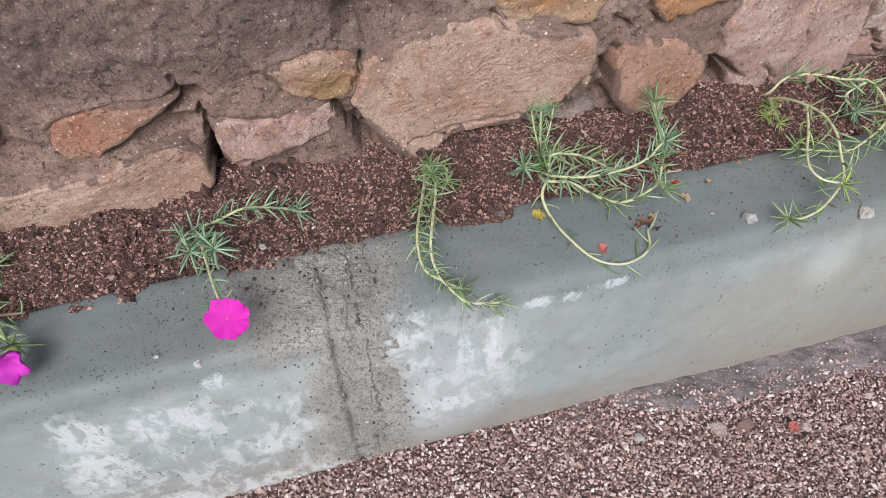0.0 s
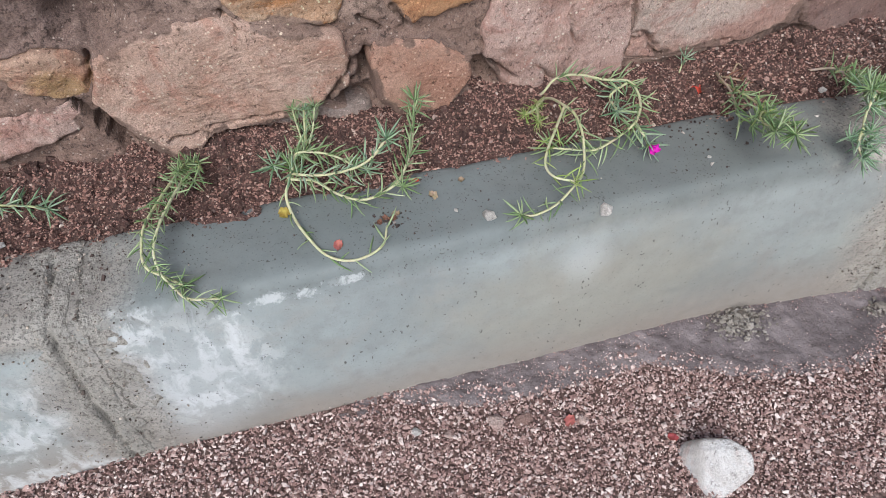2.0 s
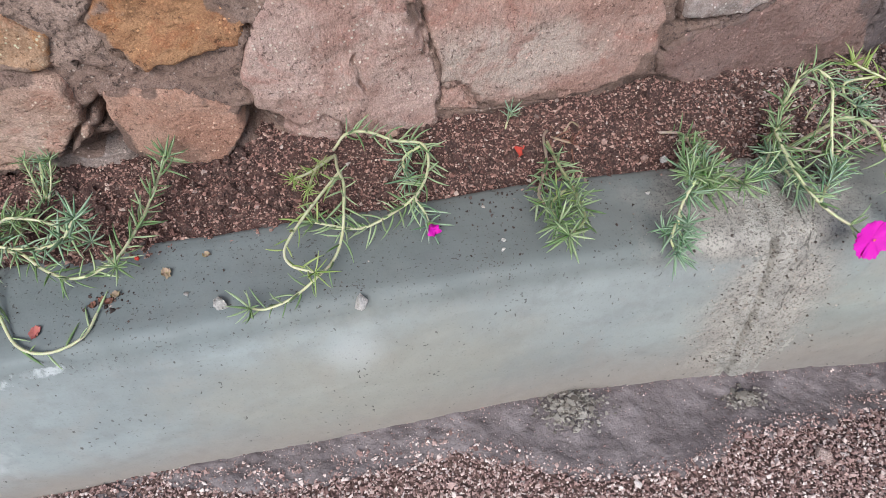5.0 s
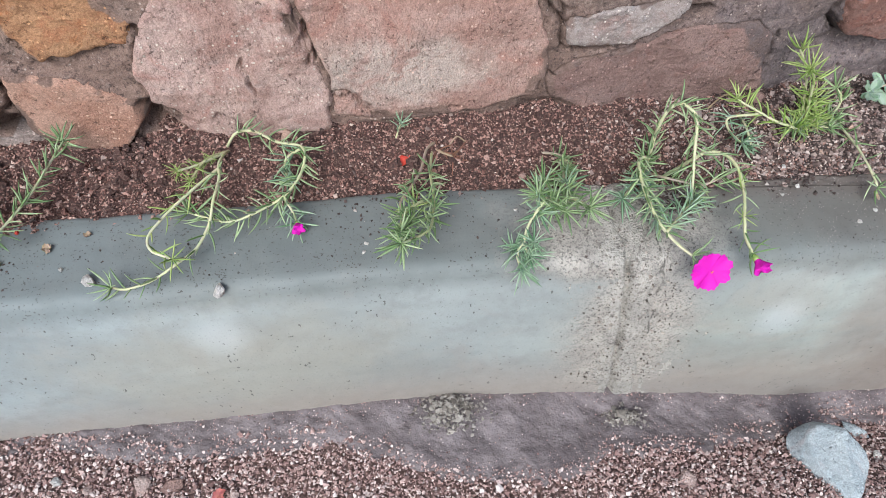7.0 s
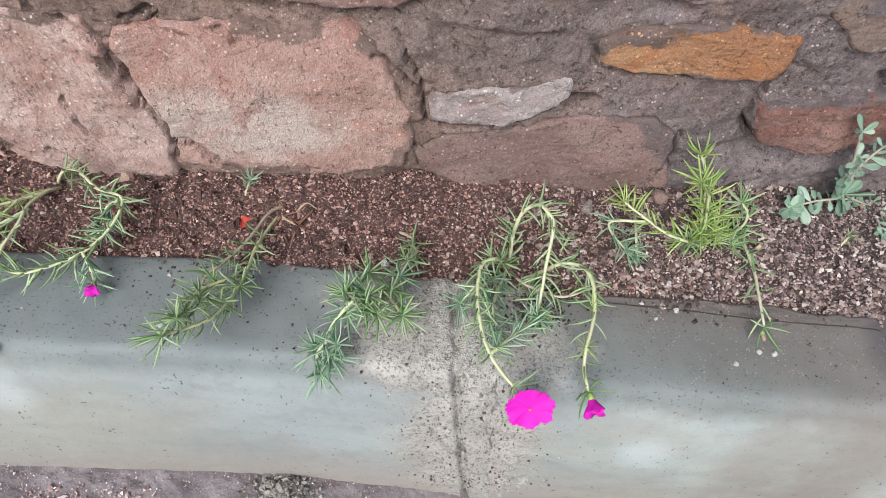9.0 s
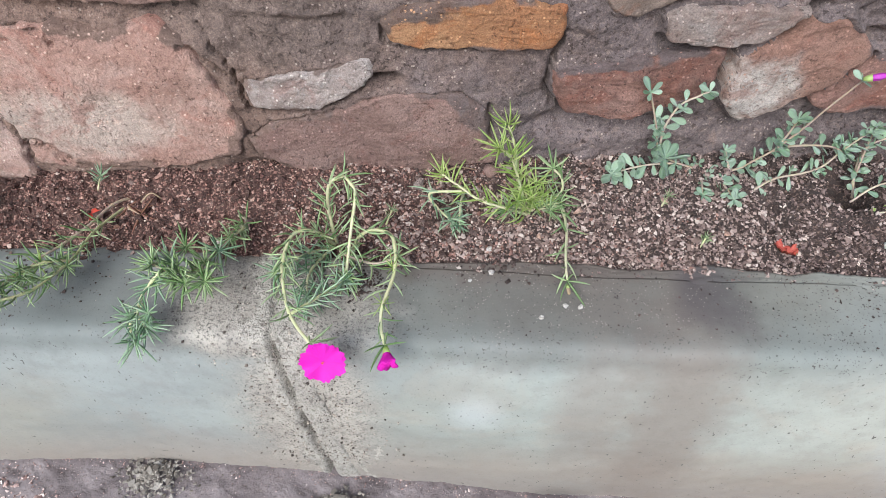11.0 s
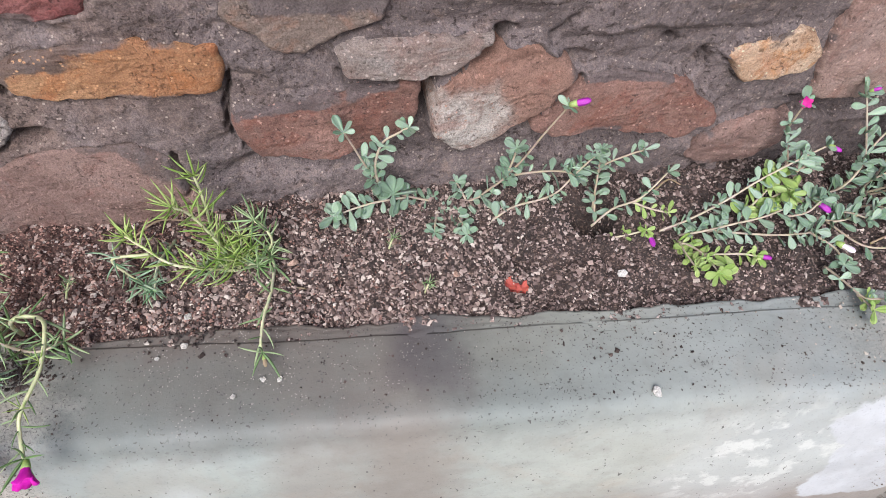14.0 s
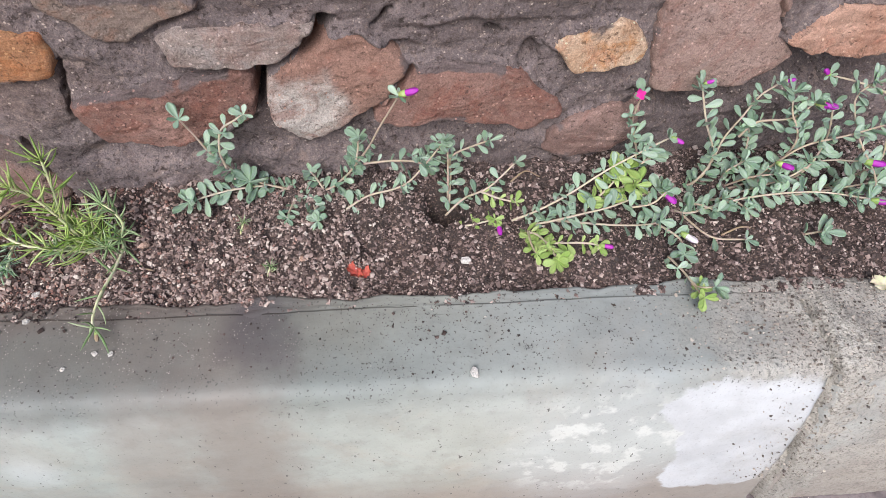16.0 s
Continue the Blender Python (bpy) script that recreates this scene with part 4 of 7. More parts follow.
crack(0.0017, 0.012, (0.541, 0.312), (0.551, 0.288))
crack(0.0017, 0.008, (0.485, 0.291), (0.492, 0.257))
crack(0.0017, 0.009, (0.452, 0.236), (0.464, 0.226), (0.476, 0.214))
crack(0.0017, 0.009, (0.609, 0.364), (0.629, 0.36), (0.631, 0.35))
crack(0.0042, 0.060, (1.187, 0.344), (1.183, 0.324), (1.180, 0.299))
crack(0.0055, 0.045, (1.240, 0.377), (1.233, 0.368), (1.219, 0.356))
crack(0.0017, 0.020, (1.218, 0.354), (1.191, 0.344), (1.161, 0.345), (1.121, 0.351))
crack(0.0020, 0.016, (1.288, 0.389), (1.277, 0.373))
crack(0.0020, 0.020, (1.213, 0.258), (1.242, 0.270), (1.285, 0.300), (1.307, 0.333))
crack(0.0017, 0.016, (1.035, 0.298), (1.050, 0.275), (1.096, 0.268), (1.140, 0.274), (1.171, 0.288))
crack(0.0016, 0.013, (1.289, 0.270), (1.329, 0.273), (1.380, 0.269), (1.412, 0.259), (1.441, 0.272))
crack(0.0016, 0.013, (1.421, 0.346), (1.437, 0.323), (1.460, 0.326), (1.493, 0.333))
crack(0.0030, 0.030, (1.497, 0.298), (1.518, 0.297), (1.557, 0.290))
crack(0.0050, 0.040, (1.650, 0.329), (1.686, 0.322), (1.722, 0.322))
crack(0.0016, 0.010, (1.595, 0.384), (1.615, 0.348))
crack(0.0024, 0.016, (1.365, 0.367), (1.372, 0.361))
crack(0.0015, 0.011, (0.893, 0.365), (0.897, 0.348), (0.928, 0.342), (0.990, 0.342))
crack(0.0018, 0.013, (1.043, 0.357), (1.038, 0.340), (1.034, 0.322), (1.032, 0.299), (1.044, 0.275))
crack(0.0016, 0.014, (0.774, 0.282), (0.819, 0.278), (0.856, 0.291), (0.880, 0.309))
crack(0.0030, 0.030, (0.881, 0.313), (0.890, 0.314), (0.901, 0.311))
crack(0.0015, 0.012, (0.984, 0.286), (0.989, 0.252), (0.983, 0.224))
crack(0.0014, 0.010, (0.748, 0.361), (0.757, 0.346), (0.768, 0.323), (0.769, 0.306))
crack(0.0024, 0.024, (0.403, 0.251), (0.422, 0.233), (0.435, 0.224))


def crevices(x, z):
    """How far the cracks draw the wall's face back; x and z are arrays."""
    x, z = x + 0.0011 * np.sin(z * 330 + 2 * np.sin(x * 210)), z + 0.0011 * np.sin(x * 310 + 2 * np.sin(z * 190))
    out = np.zeros(x.shape)
    for (ax, az), (bx, bz), wide, deep in CRACKS:
        reach = 3 * wide + 0.002
        near = (x > min(ax, bx) - reach) & (x < max(ax, bx) + reach) & (z > min(az, bz) - reach) & (z < max(az, bz) + reach)
        if near.any():
            t = np.clip(((x[near] - ax) * (bx - ax) + (z[near] - az) * (bz - az)) / ((bx - ax) ** 2 + (bz - az) ** 2), 0, 1)
            d = np.hypot(x[near] - ax - t * (bx - ax), z[near] - az - t * (bz - az))
            out[near] = np.maximum(out[near], deep * np.exp(-(d / wide) ** 4))
    return out


def lap_amount(x, z):
    """1 where mortar was drawn over the rims of the stones, 0 where they stand clear."""
    return smooth_step(-0.12, 0.22, fbm(x, 12, z, 15, 3)) * (1 - math.exp(-((x - 0.558) / 0.018) ** 2)) * (1 - math.exp(-((x - 1.24) / 0.05) ** 2 - ((z - 0.375) / 0.022) ** 2))


# places where a trowel left mortar on the faces of the stones: x, z and half sizes
LAPS = ((0.908, 0.386, 0.036, 0.017), (0.945, 0.394, 0.048, 0.011), (1.065, 0.334, 0.050, 0.012), (1.13, 0.343, 0.03, 0.007), (0.975, 0.290, 0.022, 0.03), (1.35, 0.338, 0.05, 0.008), (1.11, 0.415, 0.05, 0.014))


def flush_mortar(xs, zs, ys):
    """Draws the mortar up to the faces of the stones, with hollows under them and open cracks here and there."""
    gx_, gz_ = np.meshgrid(xs, zs)
    out = ys.copy()
    wobble = np.array([[fbm(x, 5, z, 60, 3) for x in xs] for z in zs])
    open_ = np.array([[smooth_step(0.02, 0.25, fbm(x, 8, z, 17, 2)) for x in xs] for z in zs])
    for st in STONES:
        cs = np.array(st["outline"])
        lo, hi = cs.min(0) - 0.03, cs.max(0) + 0.03
        near = (gx_ > lo[0]) & (gx_ < hi[0]) & (gz_ > lo[1]) & (gz_ < hi[1])
        px_, pz_ = gx_[near], gz_[near]
        best, bx, bz, inside = np.full(px_.shape, 9.0), px_ * 0, px_ * 0, np.zeros(px_.shape, bool)
        for (ax, az), (cx, cz) in zip(cs, np.roll(cs, -1, 0)):
            t = np.clip(((px_ - ax) * (cx - ax) + (pz_ - az) * (cz - az)) / ((cx - ax) ** 2 + (cz - az) ** 2), 0, 1)
            qx, qz = ax + t * (cx - ax), az + t * (cz - az)
            d = np.hypot(px_ - qx, pz_ - qz)
            closer = d < best
            best, bx, bz = np.where(closer, d, best), np.where(closer, qx, bx), np.where(closer, qz, bz)
            inside ^= ((az > pz_) != (cz > pz_)) & (px_ < (cx - ax) * (pz_ - az) / (cz - az + 1e-12) + ax)
        mid = cs.mean(0)
        face = 0.452 - st["proud"] + st.get("lean", 0) * (pz_ - mid[1])
        below = np.clip((bz - pz_) / np.maximum(best, 1e-4) * 1.6 - 0.4, 0, 1) * np.clip(best / 0.003, 0, 1)
        w = np.where(inside, 1.0, 1 - np.clip(best / 0.040, 0, 1) ** 1.3)
        want = face + st.get("sink", 0.0) * np.clip(best / 0.004, 0, 1) + 0.0012 + 0.0028 * wobble[near] + (0.003 + 0.009 * open_[near]) * below + 0.006 * open_[near] * np.exp(-(best / 0.0018) ** 2)
        want = np.where(inside, face + 0.0036 + np.minimum(best, 0.012) * 0.9 + 0.0028 * wobble[near], want)
        out[near] = out[near] * (1 - w) + want * w
    for hx, hz, rx, rz, depth in HOLES:
        out += depth * np.exp(-(((gx_ + 0.004 * wobble - hx) / rx) ** 2 + ((gz_ + 0.004 * wobble - hz) / rz) ** 2) ** 2)
    return out + crevices(gx_, gz_)


wall = new("wall_north")
tagged(wall, "rough rubble stone wall bedded in brown mortar", "wall", kind="structure")
wx = np.concatenate([[-2.2, -2.2, -1.6, -1.2, -0.9, -0.7], np.arange(-0.5, 1.95, 0.0021), [2.1, 2.4, 2.8, 3.4, 3.4]])
wz = np.concatenate([[-0.02, 0.07], np.arange(0.15, 0.44, 0.0021), [0.46, 0.49, 0.53, 0.58, 0.64, 0.7, 0.76, 0.82, 0.88, 0.94, 1.0, 1.0]])
face_y = flush_mortar(wx, wz, np.array([[mortar_face(x, z) for x in wx] for z in wz]))
face_y[:, 0] = face_y[:, -1] = face_y[-1, :] = 0.80
v, f = sheet(wx, wz, lambda x, z: (x, 0, z))
v = [(p[0], y, p[2]) for p, y in zip(v, face_y.reshape(-1).tolist())]
nx, nz_ = len(wx), len(wz)
f.append((0, (nz_ - 1) * nx, nz_ * nx - 1, nx - 1))
mortar = part("mortar", mesh_of("mortar", v, f, MORTAR), wall, "brown sandy mortar smeared between stones")
for poly in mortar.data.polygons:
    if abs(poly.normal.x) > 0.9 or poly.normal.y > 0.5 or poly.normal.z > 0.9:
        poly.use_smooth = False


def bedding(x, z, seed, upright):
    """Broken bedding layers: shallow steps across the face."""
    u, w = (x * 1.4, z * 0.45) if upright else (x * 0.45, z * 1.4)
    q = 3.0 * fbm(u, seed, w, 26, 4) + 9.0 * (u if upright else w)
    return math.floor(q) + smooth_step(0.3, 0.7, q - math.floor(q)) - q


def chips(x, z, seed):
    """Flat broken facets, each tilted its own way."""
    at = noise.voronoi(Vector((x * 30 + 0.5 * fbm(x, seed, z, 40, 2), seed, z * 30)))[1][0]
    lean_ = noise.noise_vector(at * 3.1)
    return lean_.x * (x * 30 - at.x) + lean_.z * (z * 30 - at.z)


def stone(outline, material, proud=0.010, tilt=0.0, lean=0.0, rough=1.0, sink=0.0, label=""):
    """A rubble stone from its rough corners on the wall's face: chipped rim, layered and broken face."""
    cs = [Vector(c) for c in outline]
    cx, cz = sum(c.x for c in cs) / len(cs), sum(c.y for c in cs) / len(cs)
    seed = cx * 17 + cz * 31
    upright = material in (STONE_PINK, STONE_PATCHED)
    rim = []
    for a, b in zip(cs, cs[1:] + cs[:1]):
        steps = max(2, round((b - a).length / 0.0026))
        rim += [a.lerp(b, i / steps) for i in range(steps)]
    for _ in range(2):
        rim = [(rim[i - 1] + rim[i] * 2 + rim[(i + 1) % len(rim)]) / 4 for i in range(len(rim))]
    rim = [p + Vector((fbm(p.x, seed, p.y, 50, 3), fbm(p.x, seed + 5, p.y, 50, 3))) * 0.0036 for p in rim]
    size = sum((p - Vector((cx, cz))).length for p in rim) / len(rim)
    count = max(10, round(size / 0.0026))
    rings = [(1.02, 0.030), (1.0, 0.0045), (1 - 0.0012 / size, 0.0014), (1 - 0.0030 / size, 0.0003)]
    rings += [((1 - 0.0055 / size) * (1 - i / count) + 0.01, 0.0) for i in range(count)]
    verts, laps, k = [], [], len(rim)
    for s, back in rings:
        for p in rim:
            x, z = cx + (p.x - cx) * s, cz + (p.y - cz) * s
            y = 0.452 - proud + back + tilt * (x - cx) + lean * (z - cz)
            y += rough * (0.0080 * fbm(x, seed, z, 12, 2) + 0.0022 * fbm(x, seed, z, 60, 4) + 0.0030 * chips(x, z, seed) + 0.0016 * bedding(x, z, seed, upright))
            verts.append((x, y, z))
            far_in = (1 - s) * (p - Vector((cx, cz))).length
            smeared = max(math.exp(-((x - a) / b) ** 4 - ((z - c) / d) ** 4) for a, c, b, d in LAPS)
            laps.append(0.85 * smeared + 1.1 * lap_amount(x, z) * (1 - 0.65 * smooth_step(0.95, 1.05, x)) * math.exp(-(max(0.0, far_in) / 0.009) ** 1.5) + 0.30 * smooth_step(0.15, 0.45, fbm(x, 14, z, 26, 4)))
    cut = crevices(np.array([q[0] for q in verts]), np.array([q[2] for q in verts]))
    verts = [(q[0], q[1] + d, q[2]) for q, d in zip(verts, cut.tolist())]
    verts.append((cx, sum(q[1] for q in verts[-k:]) / k, cz))
    faces = [(r * k + i, r * k + (i + 1) % k, (r + 1) * k + (i + 1) % k, (r + 1) * k + i) for r in range(len(rings) - 1) for i in range(k)]
    last = (len(rings) - 1) * k
    faces += [(last + i, last + (i + 1) % k, last + k) for i in range(k)]
    area = sum(a.x * b.y - b.x * a.y for a, b in zip(rim, rim[1:] + rim[:1]))
    if area < 0:
        faces = [q[::-1] for q in faces]
    me = mesh_of("stone", verts, faces, material)
    me.attributes.new("lap", "FLOAT", "POINT").data.foreach_set("value", np.array(laps + [0.0], np.float32))
    return part("stone", me, wall, label)


for st in STONES:
    stone(**st)


# ---- loose stones ----
def rock(name, at, size, material, label, turn=0.0, seed=0, category="stone", group=""):
    """A loose rock, rounded and dented, standing on its support."""
    r_ = random.Random(seed)
    bm = bmesh.new()
    for _ in range(15):
        p_ = Vector((r_.gauss(0, 1), r_.gauss(0, 1), r_.gauss(0, 1))).normalized()
        bm.verts.new(p_ * r_.uniform(0.85, 1.0))
    bmesh.ops.convex_hull(bm, input=bm.verts)
    loose = [vert for vert in bm.verts if not vert.link_faces]
    bmesh.ops.delete(bm, geom=loose, context="VERTS")
    if max(size) > 0.009:
        bmesh.ops.subdivide_edges(bm, edges=bm.edges, cuts=2 if max(size) < 0.02 else 5, use_grid_fill=True, smooth=0.06)
    bmesh.ops.recalc_face_normals(bm, faces=bm.faces)
    for vert in bm.verts:
        c = vert.co * (1 + 0.06 * noise.fractal(vert.co * 2.5 + Vector((seed, seed, 0)), 0.9, 2.0, 4))
        vert.co = Vector((c.x * size[0], c.y * size[1], c.z * size[2])) * 0.55
    low = min(vert.co.z for vert in bm.verts)
    for vert in bm.verts:
        vert.co.z -= low
    me = bpy.data.meshes.new(name)
    bm.to_mesh(me)
    bm.free()
    me.materials.append(material)
    if max(size) > 0.02:
        me.shade_smooth()
    ob = part(name, me, None, label, pose(at[0], at[1], at[2], 0, 0, turn))
    return tagged(ob, category=category, group=group)


def boulder(at, outline, height, planes, material, label, seed=0):
    """A broken rock: its outline on the ground, flat broken faces meeting in ridges, sunk a little into its bed."""
    cs = [Vector(c) for c in outline]
    rim = []
    for a, b in zip(cs, cs[1:] + cs[:1]):
        rim += [a.lerp(b, i / 6) for i in range(6)]
    for _ in range(2):
        rim = [(rim[i - 1] + rim[i] * 2 + rim[(i + 1) % len(rim)]) / 4 for i in range(len(rim))]
    mid = sum(rim, Vector((0, 0))) / len(rim)
    verts, k, count = [], len(rim), 22
    for j in range(count):
        s_ = 1 - j / count
        for p_ in rim:
            q = mid + (p_ - mid) * s_
            z = min([height, 2.2 * (1 - s_) * (p_ - mid).length + 0.006] + [c + a * (q.x - mid.x) + b * (q.y - mid.y) for a, b, c in planes])
            r_ = 0.0018 * fbm(q.x, q.y, seed, 60, 4) + 0.0016 * chips(q.x, q.y, seed)
            verts.append((q.x - mid.x, q.y - mid.y, (z + r_) if j else -0.012))
    verts.append((0, 0, sum(v_[2] for v_ in verts[-k:]) / k))
    faces = [(r * k + i, r * k + (i + 1) % k, (r + 1) * k + (i + 1) % k, (r + 1) * k + i) for r in range(count - 1) for i in range(k)]
    faces += [((count - 1) * k + i, (count - 1) * k + (i + 1) % k, count * k) for i in range(k)]
    faces.append(tuple(range(k)))
    if sum(a.x * b.y - b.x * a.y for a, b in zip(rim, rim[1:] + rim[:1])) < 0:
        faces = [q[::-1] for q in faces]
    ob = part("rock", mesh_of("rock", verts, faces, material), None, label, pose(at[0] + mid.x, at[1] + mid.y, at[2]))
    return tagged(ob, category="stone")


TOP = 0.2068
PEBBLE_WHITE = stone_material("white_pebble", (0.62, 0.58, 0.53), (0.76, 0.73, 0.69), (0.36, 0.32, 0.29), lapped=False)
PEBBLE_PINK = stone_material("pink_pebble", (0.44, 0.31, 0.27), (0.57, 0.45, 0.40), (0.25, 0.165, 0.14), lapped=False)
PEBBLE_GREY = stone_material("grey_pebble", (0.42, 0.40, 0.37), (0.55, 0.53, 0.50), (0.22, 0.20, 0.18), lapped=False)
ROCK_BLUE = stone_material("bluish_rock", (0.43, 0.49, 0.51), (0.62, 0.68, 0.69), (0.25, 0.28, 0.30), lapped=False)
ROCK_WHITE = stone_material("whitish_rock", (0.66, 0.63, 0.60), (0.80, 0.79, 0.77), (0.42, 0.36, 0.33), lapped=False)
boulder((0, 0, ground_height(0.54, 0.08)), ((0.510, 0.103), (0.516, 0.107), (0.536, 0.106), (0.556, 0.101), (0.566, 0.090), (0.572, 0.078), (0.574, 0.066), (0.568, 0.057), (0.548, 0.051), (0.530, 0.046), (0.515, 0.050), (0.511, 0.071), (0.507, 0.092)), 0.034,
        ((0.05, 0.12, 0.033), (0.25, 0.95, 0.031), (-0.6, 0.1, 0.046)), ROCK_WHITE, "whitish angular rock half sunk in the gravel", 3)
boulder((0, 0, ground_height(1.045, 0.12)), ((1.016, 0.150), (1.021, 0.160), (1.030, 0.166), (1.044, 0.168), (1.058, 0.162), (1.071, 0.147), (1.082, 0.124), (1.080, 0.108), (1.068, 0.094), (1.048, 0.072), (1.030, 0.074), (1.020, 0.105), (1.014, 0.130)), 0.044,
        ((0.9, 0.1, 0.040), (-0.35, 0.25, 0.040), (0.1, -0.7, 0.052)), ROCK_BLUE, "bluish grey wedge-shaped rock on the gravel", 7)
rock("rock", (1.114, 0.160, ground_height(1.114, 0.160) - 0.002), (0.036, 0.019, 0.014), ROCK_BLUE, "small grey stone on the gravel", -52, 5)
rock("rock", (1.402, 0.150, ground_height(1.402, 0.150)), (0.018, 0.016, 0.014), STONE_YELLOW, "small yellowish stone on the gravel", 0, 6)
for i, (x, y, sx, sy, mat_, what) in enumerate((
    (0.370, 0.171, 0.022, 0.019, STONE_BROWN, "flat brown stone chip on the gravel"), (0.342, 0.176, 0.016, 0.021, PEBBLE_PINK, "pink stone chip on the gravel"),
    (0.883, 0.121, 0.019, 0.019, PEBBLE_PINK, "round pinkish stone on the gravel"), (0.429, 0.157, 0.011, 0.010, PEBBLE_PINK, "pink stone chip on the gravel"),
    (0.260, 0.188, 0.013, 0.009, PEBBLE_GREY, "grey stone chip on the gravel"), (0.291, 0.176, 0.010, 0.009, PEBBLE_PINK, "pinkish stone chip on the gravel"),
    (1.107, 0.126, 0.012, 0.011, PEBBLE_WHITE, "white stone chip on the gravel"), (0.305, 0.190, 0.009, 0.009, PEBBLE_PINK, "pink stone chip on the gravel"), (0.47, 0.145, 0.010, 0.009, PEBBLE_PINK, "pinkish stone chip on the gravel"),
)):
    rock("pebble", (x, y, ground_height(x, y) + 0.001), (sx, sy, 0.007), mat_, what, 37 * i, 10 + i, "pebble", "large chips in the gravel")
for i, (x, y, s, mat_, what) in enumerate((
    (0.356, 0.281, 0.0138, PEBBLE_GREY, "grey speckled pebble on the kerb"), (0.458, 0.262, 0.0150, PEBBLE_WHITE, "whitish angular pebble on the kerb's lip"),
    (1.333, 0.236, 0.010, PEBBLE_WHITE, "white pebble on the kerb"), (1.043, 0.283, 0.0055, PEBBLE_WHITE, "small white pebble on the kerb"),
    (1.055, 0.282, 0.0055, PEBBLE_WHITE, "small white pebble on the kerb"), (1.022, 0.272, 0.0055, PEBBLE_WHITE, "small white pebble on the kerb"),
    (-0.107, 0.268, 0.009, PEBBLE_WHITE, "small white pebble on the kerb"), (-0.136, 0.279, 0.005, PEBBLE_WHITE, "tiny white pebble on the kerb"),
    (0.316, 0.321, 0.005, PEBBLE_GREY, "tiny grey pebble on the kerb"), (0.330, 0.296, 0.005, PEBBLE_GREY, "tiny grey pebble on the kerb"),
    (0.580, 0.296, 0.005, PEBBLE_WHITE, "tiny white pebble on the kerb"), (0.578, 0.286, 0.005, PEBBLE_WHITE, "tiny white pebble on the kerb"),
    (0.744, 0.351, 0.009, PEBBLE_WHITE, "tiny white pebble on the kerb"), (0.715, 0.319, 0.005, PEBBLE_WHITE, "tiny white pebble on the kerb"),
    (0.984, 0.318, 0.006, PEBBLE_WHITE, "tiny white pebble on the kerb"), (0.965, 0.31, 0.005, PEBBLE_GREY, "tiny grey pebble on the kerb"),
)):
    if y < 0.272 + drift(x):
        z = TOP - 0.006
    else:
        z = TOP - 0.001
    rock("pebble", (x, y, z), (s, s * 0.85, s * 0.75), mat_, what, 53 * i, 30 + i, "pebble", "pebbles on the kerb")
for i, (x, y, s, mat_) in enumerate((
    (0.511, 0.429, 0.015, STONE_PALE), (0.922, 0.418, 0.014, STONE_GREY), (0.990, 0.434, 0.018, STONE_BROWN), (1.065, 0.383, 0.013, STONE_PALE), (1.219, 0.332, 0.015, PEBBLE_GREY),
    (1.341, 0.345, 0.010, PEBBLE_WHITE), (1.150, 0.395, 0.010, STONE_PINK), (1.154, 0.335, 0.009, PEBBLE_WHITE), (0.984, 0.345, 0.008, PEBBLE_WHITE), (0.73, 0.36, 0.009, STONE_PINK),
    (0.70, 0.385, 0.008, STONE_PINK), (0.648, 0.372, 0.007, STONE_TAN), (-0.05, 0.362, 0.008, PEBBLE_GREY), (-0.17, 0.362, 0.008, STONE_PINK), (1.03, 0.36, 0.010, STONE_PALE), (1.095, 0.345, 0.009, STONE_PALE),
    (0.31, 0.375, 0.008, STONE_PINK), (1.2, 0.36, 0.008, STONE_PALE), (0.875, 0.375, 0.009, STONE_PINK), (1.28, 0.37, 0.008, STONE_GREY),
)):
    rock("pebble", (x, y, soil_height(x, y) - 0.001), (s, s * 0.8, s * 0.7), mat_, "small stone lying on the soil bed", 71 * i, 60 + i, "pebble", "small stones on the soil")


def crumbs(at, count, reach, seed, label):
    """A little heap of spilt cement crumbs."""
    r_ = np.random.default_rng(seed)
    xy = r_.normal(0, 1, (count, 2)) * reach
    s_ = np.clip(r_.lognormal(math.log(0.0026), 0.5, count), 0.001, 0.009)
    z_ = 0.008 * np.exp(-(xy[:, 0] / reach[0]) ** 2 - (xy[:, 1] / reach[1]) ** 2) + at[2] + r_.uniform(-0.001, 0.001, count)
    tagged(part("cement_crumbs", lumps("cement_crumbs", r_, np.stack([at[0] + xy[:, 0], at[1] + xy[:, 1], z_], 1), s_, GRIT_CEMENT)), label, "cement", "spilt cement", "stuff")


GRIT_CEMENT = grit_material("cement_grit", ((0.0, (0.10, 0.085, 0.07)), (0.5, (0.21, 0.19, 0.16)), (1.0, (0.36, 0.33, 0.29))))
crumbs((0.652, 0.219, ground_height(0.652, 0.219) + 0.008), 520, (0.018, 0.011), 1, "heap of spilt cement crumbs on the mud")
crumbs((0.835, 0.196, ground_height(0.835, 0.196) + 0.005), 260, (0.014, 0.007), 2, "cement crumbs under the kerb joint")
crumbs((0.016, 0.232, 0.0), 160, (0.014, 0.006), 3, "cement crumbs at the foot of a kerb joint")


# ---- plants ----
rnd = random.Random(21)
FACING = Vector((0.0, -0.5, 0.87)).normalized()


def under(x, y):
    """Height of whatever lies below a plant: gravel, kerb or soil."""
    if y > 0.348 + drift(x):
        return soil_height(x, y)
    if y > 0.268 + drift(x):
        return TOP
    if y > 0.236 + drift(x):
        return TOP - (0.268 + drift(x) - y) * 5.0
    return 0.005


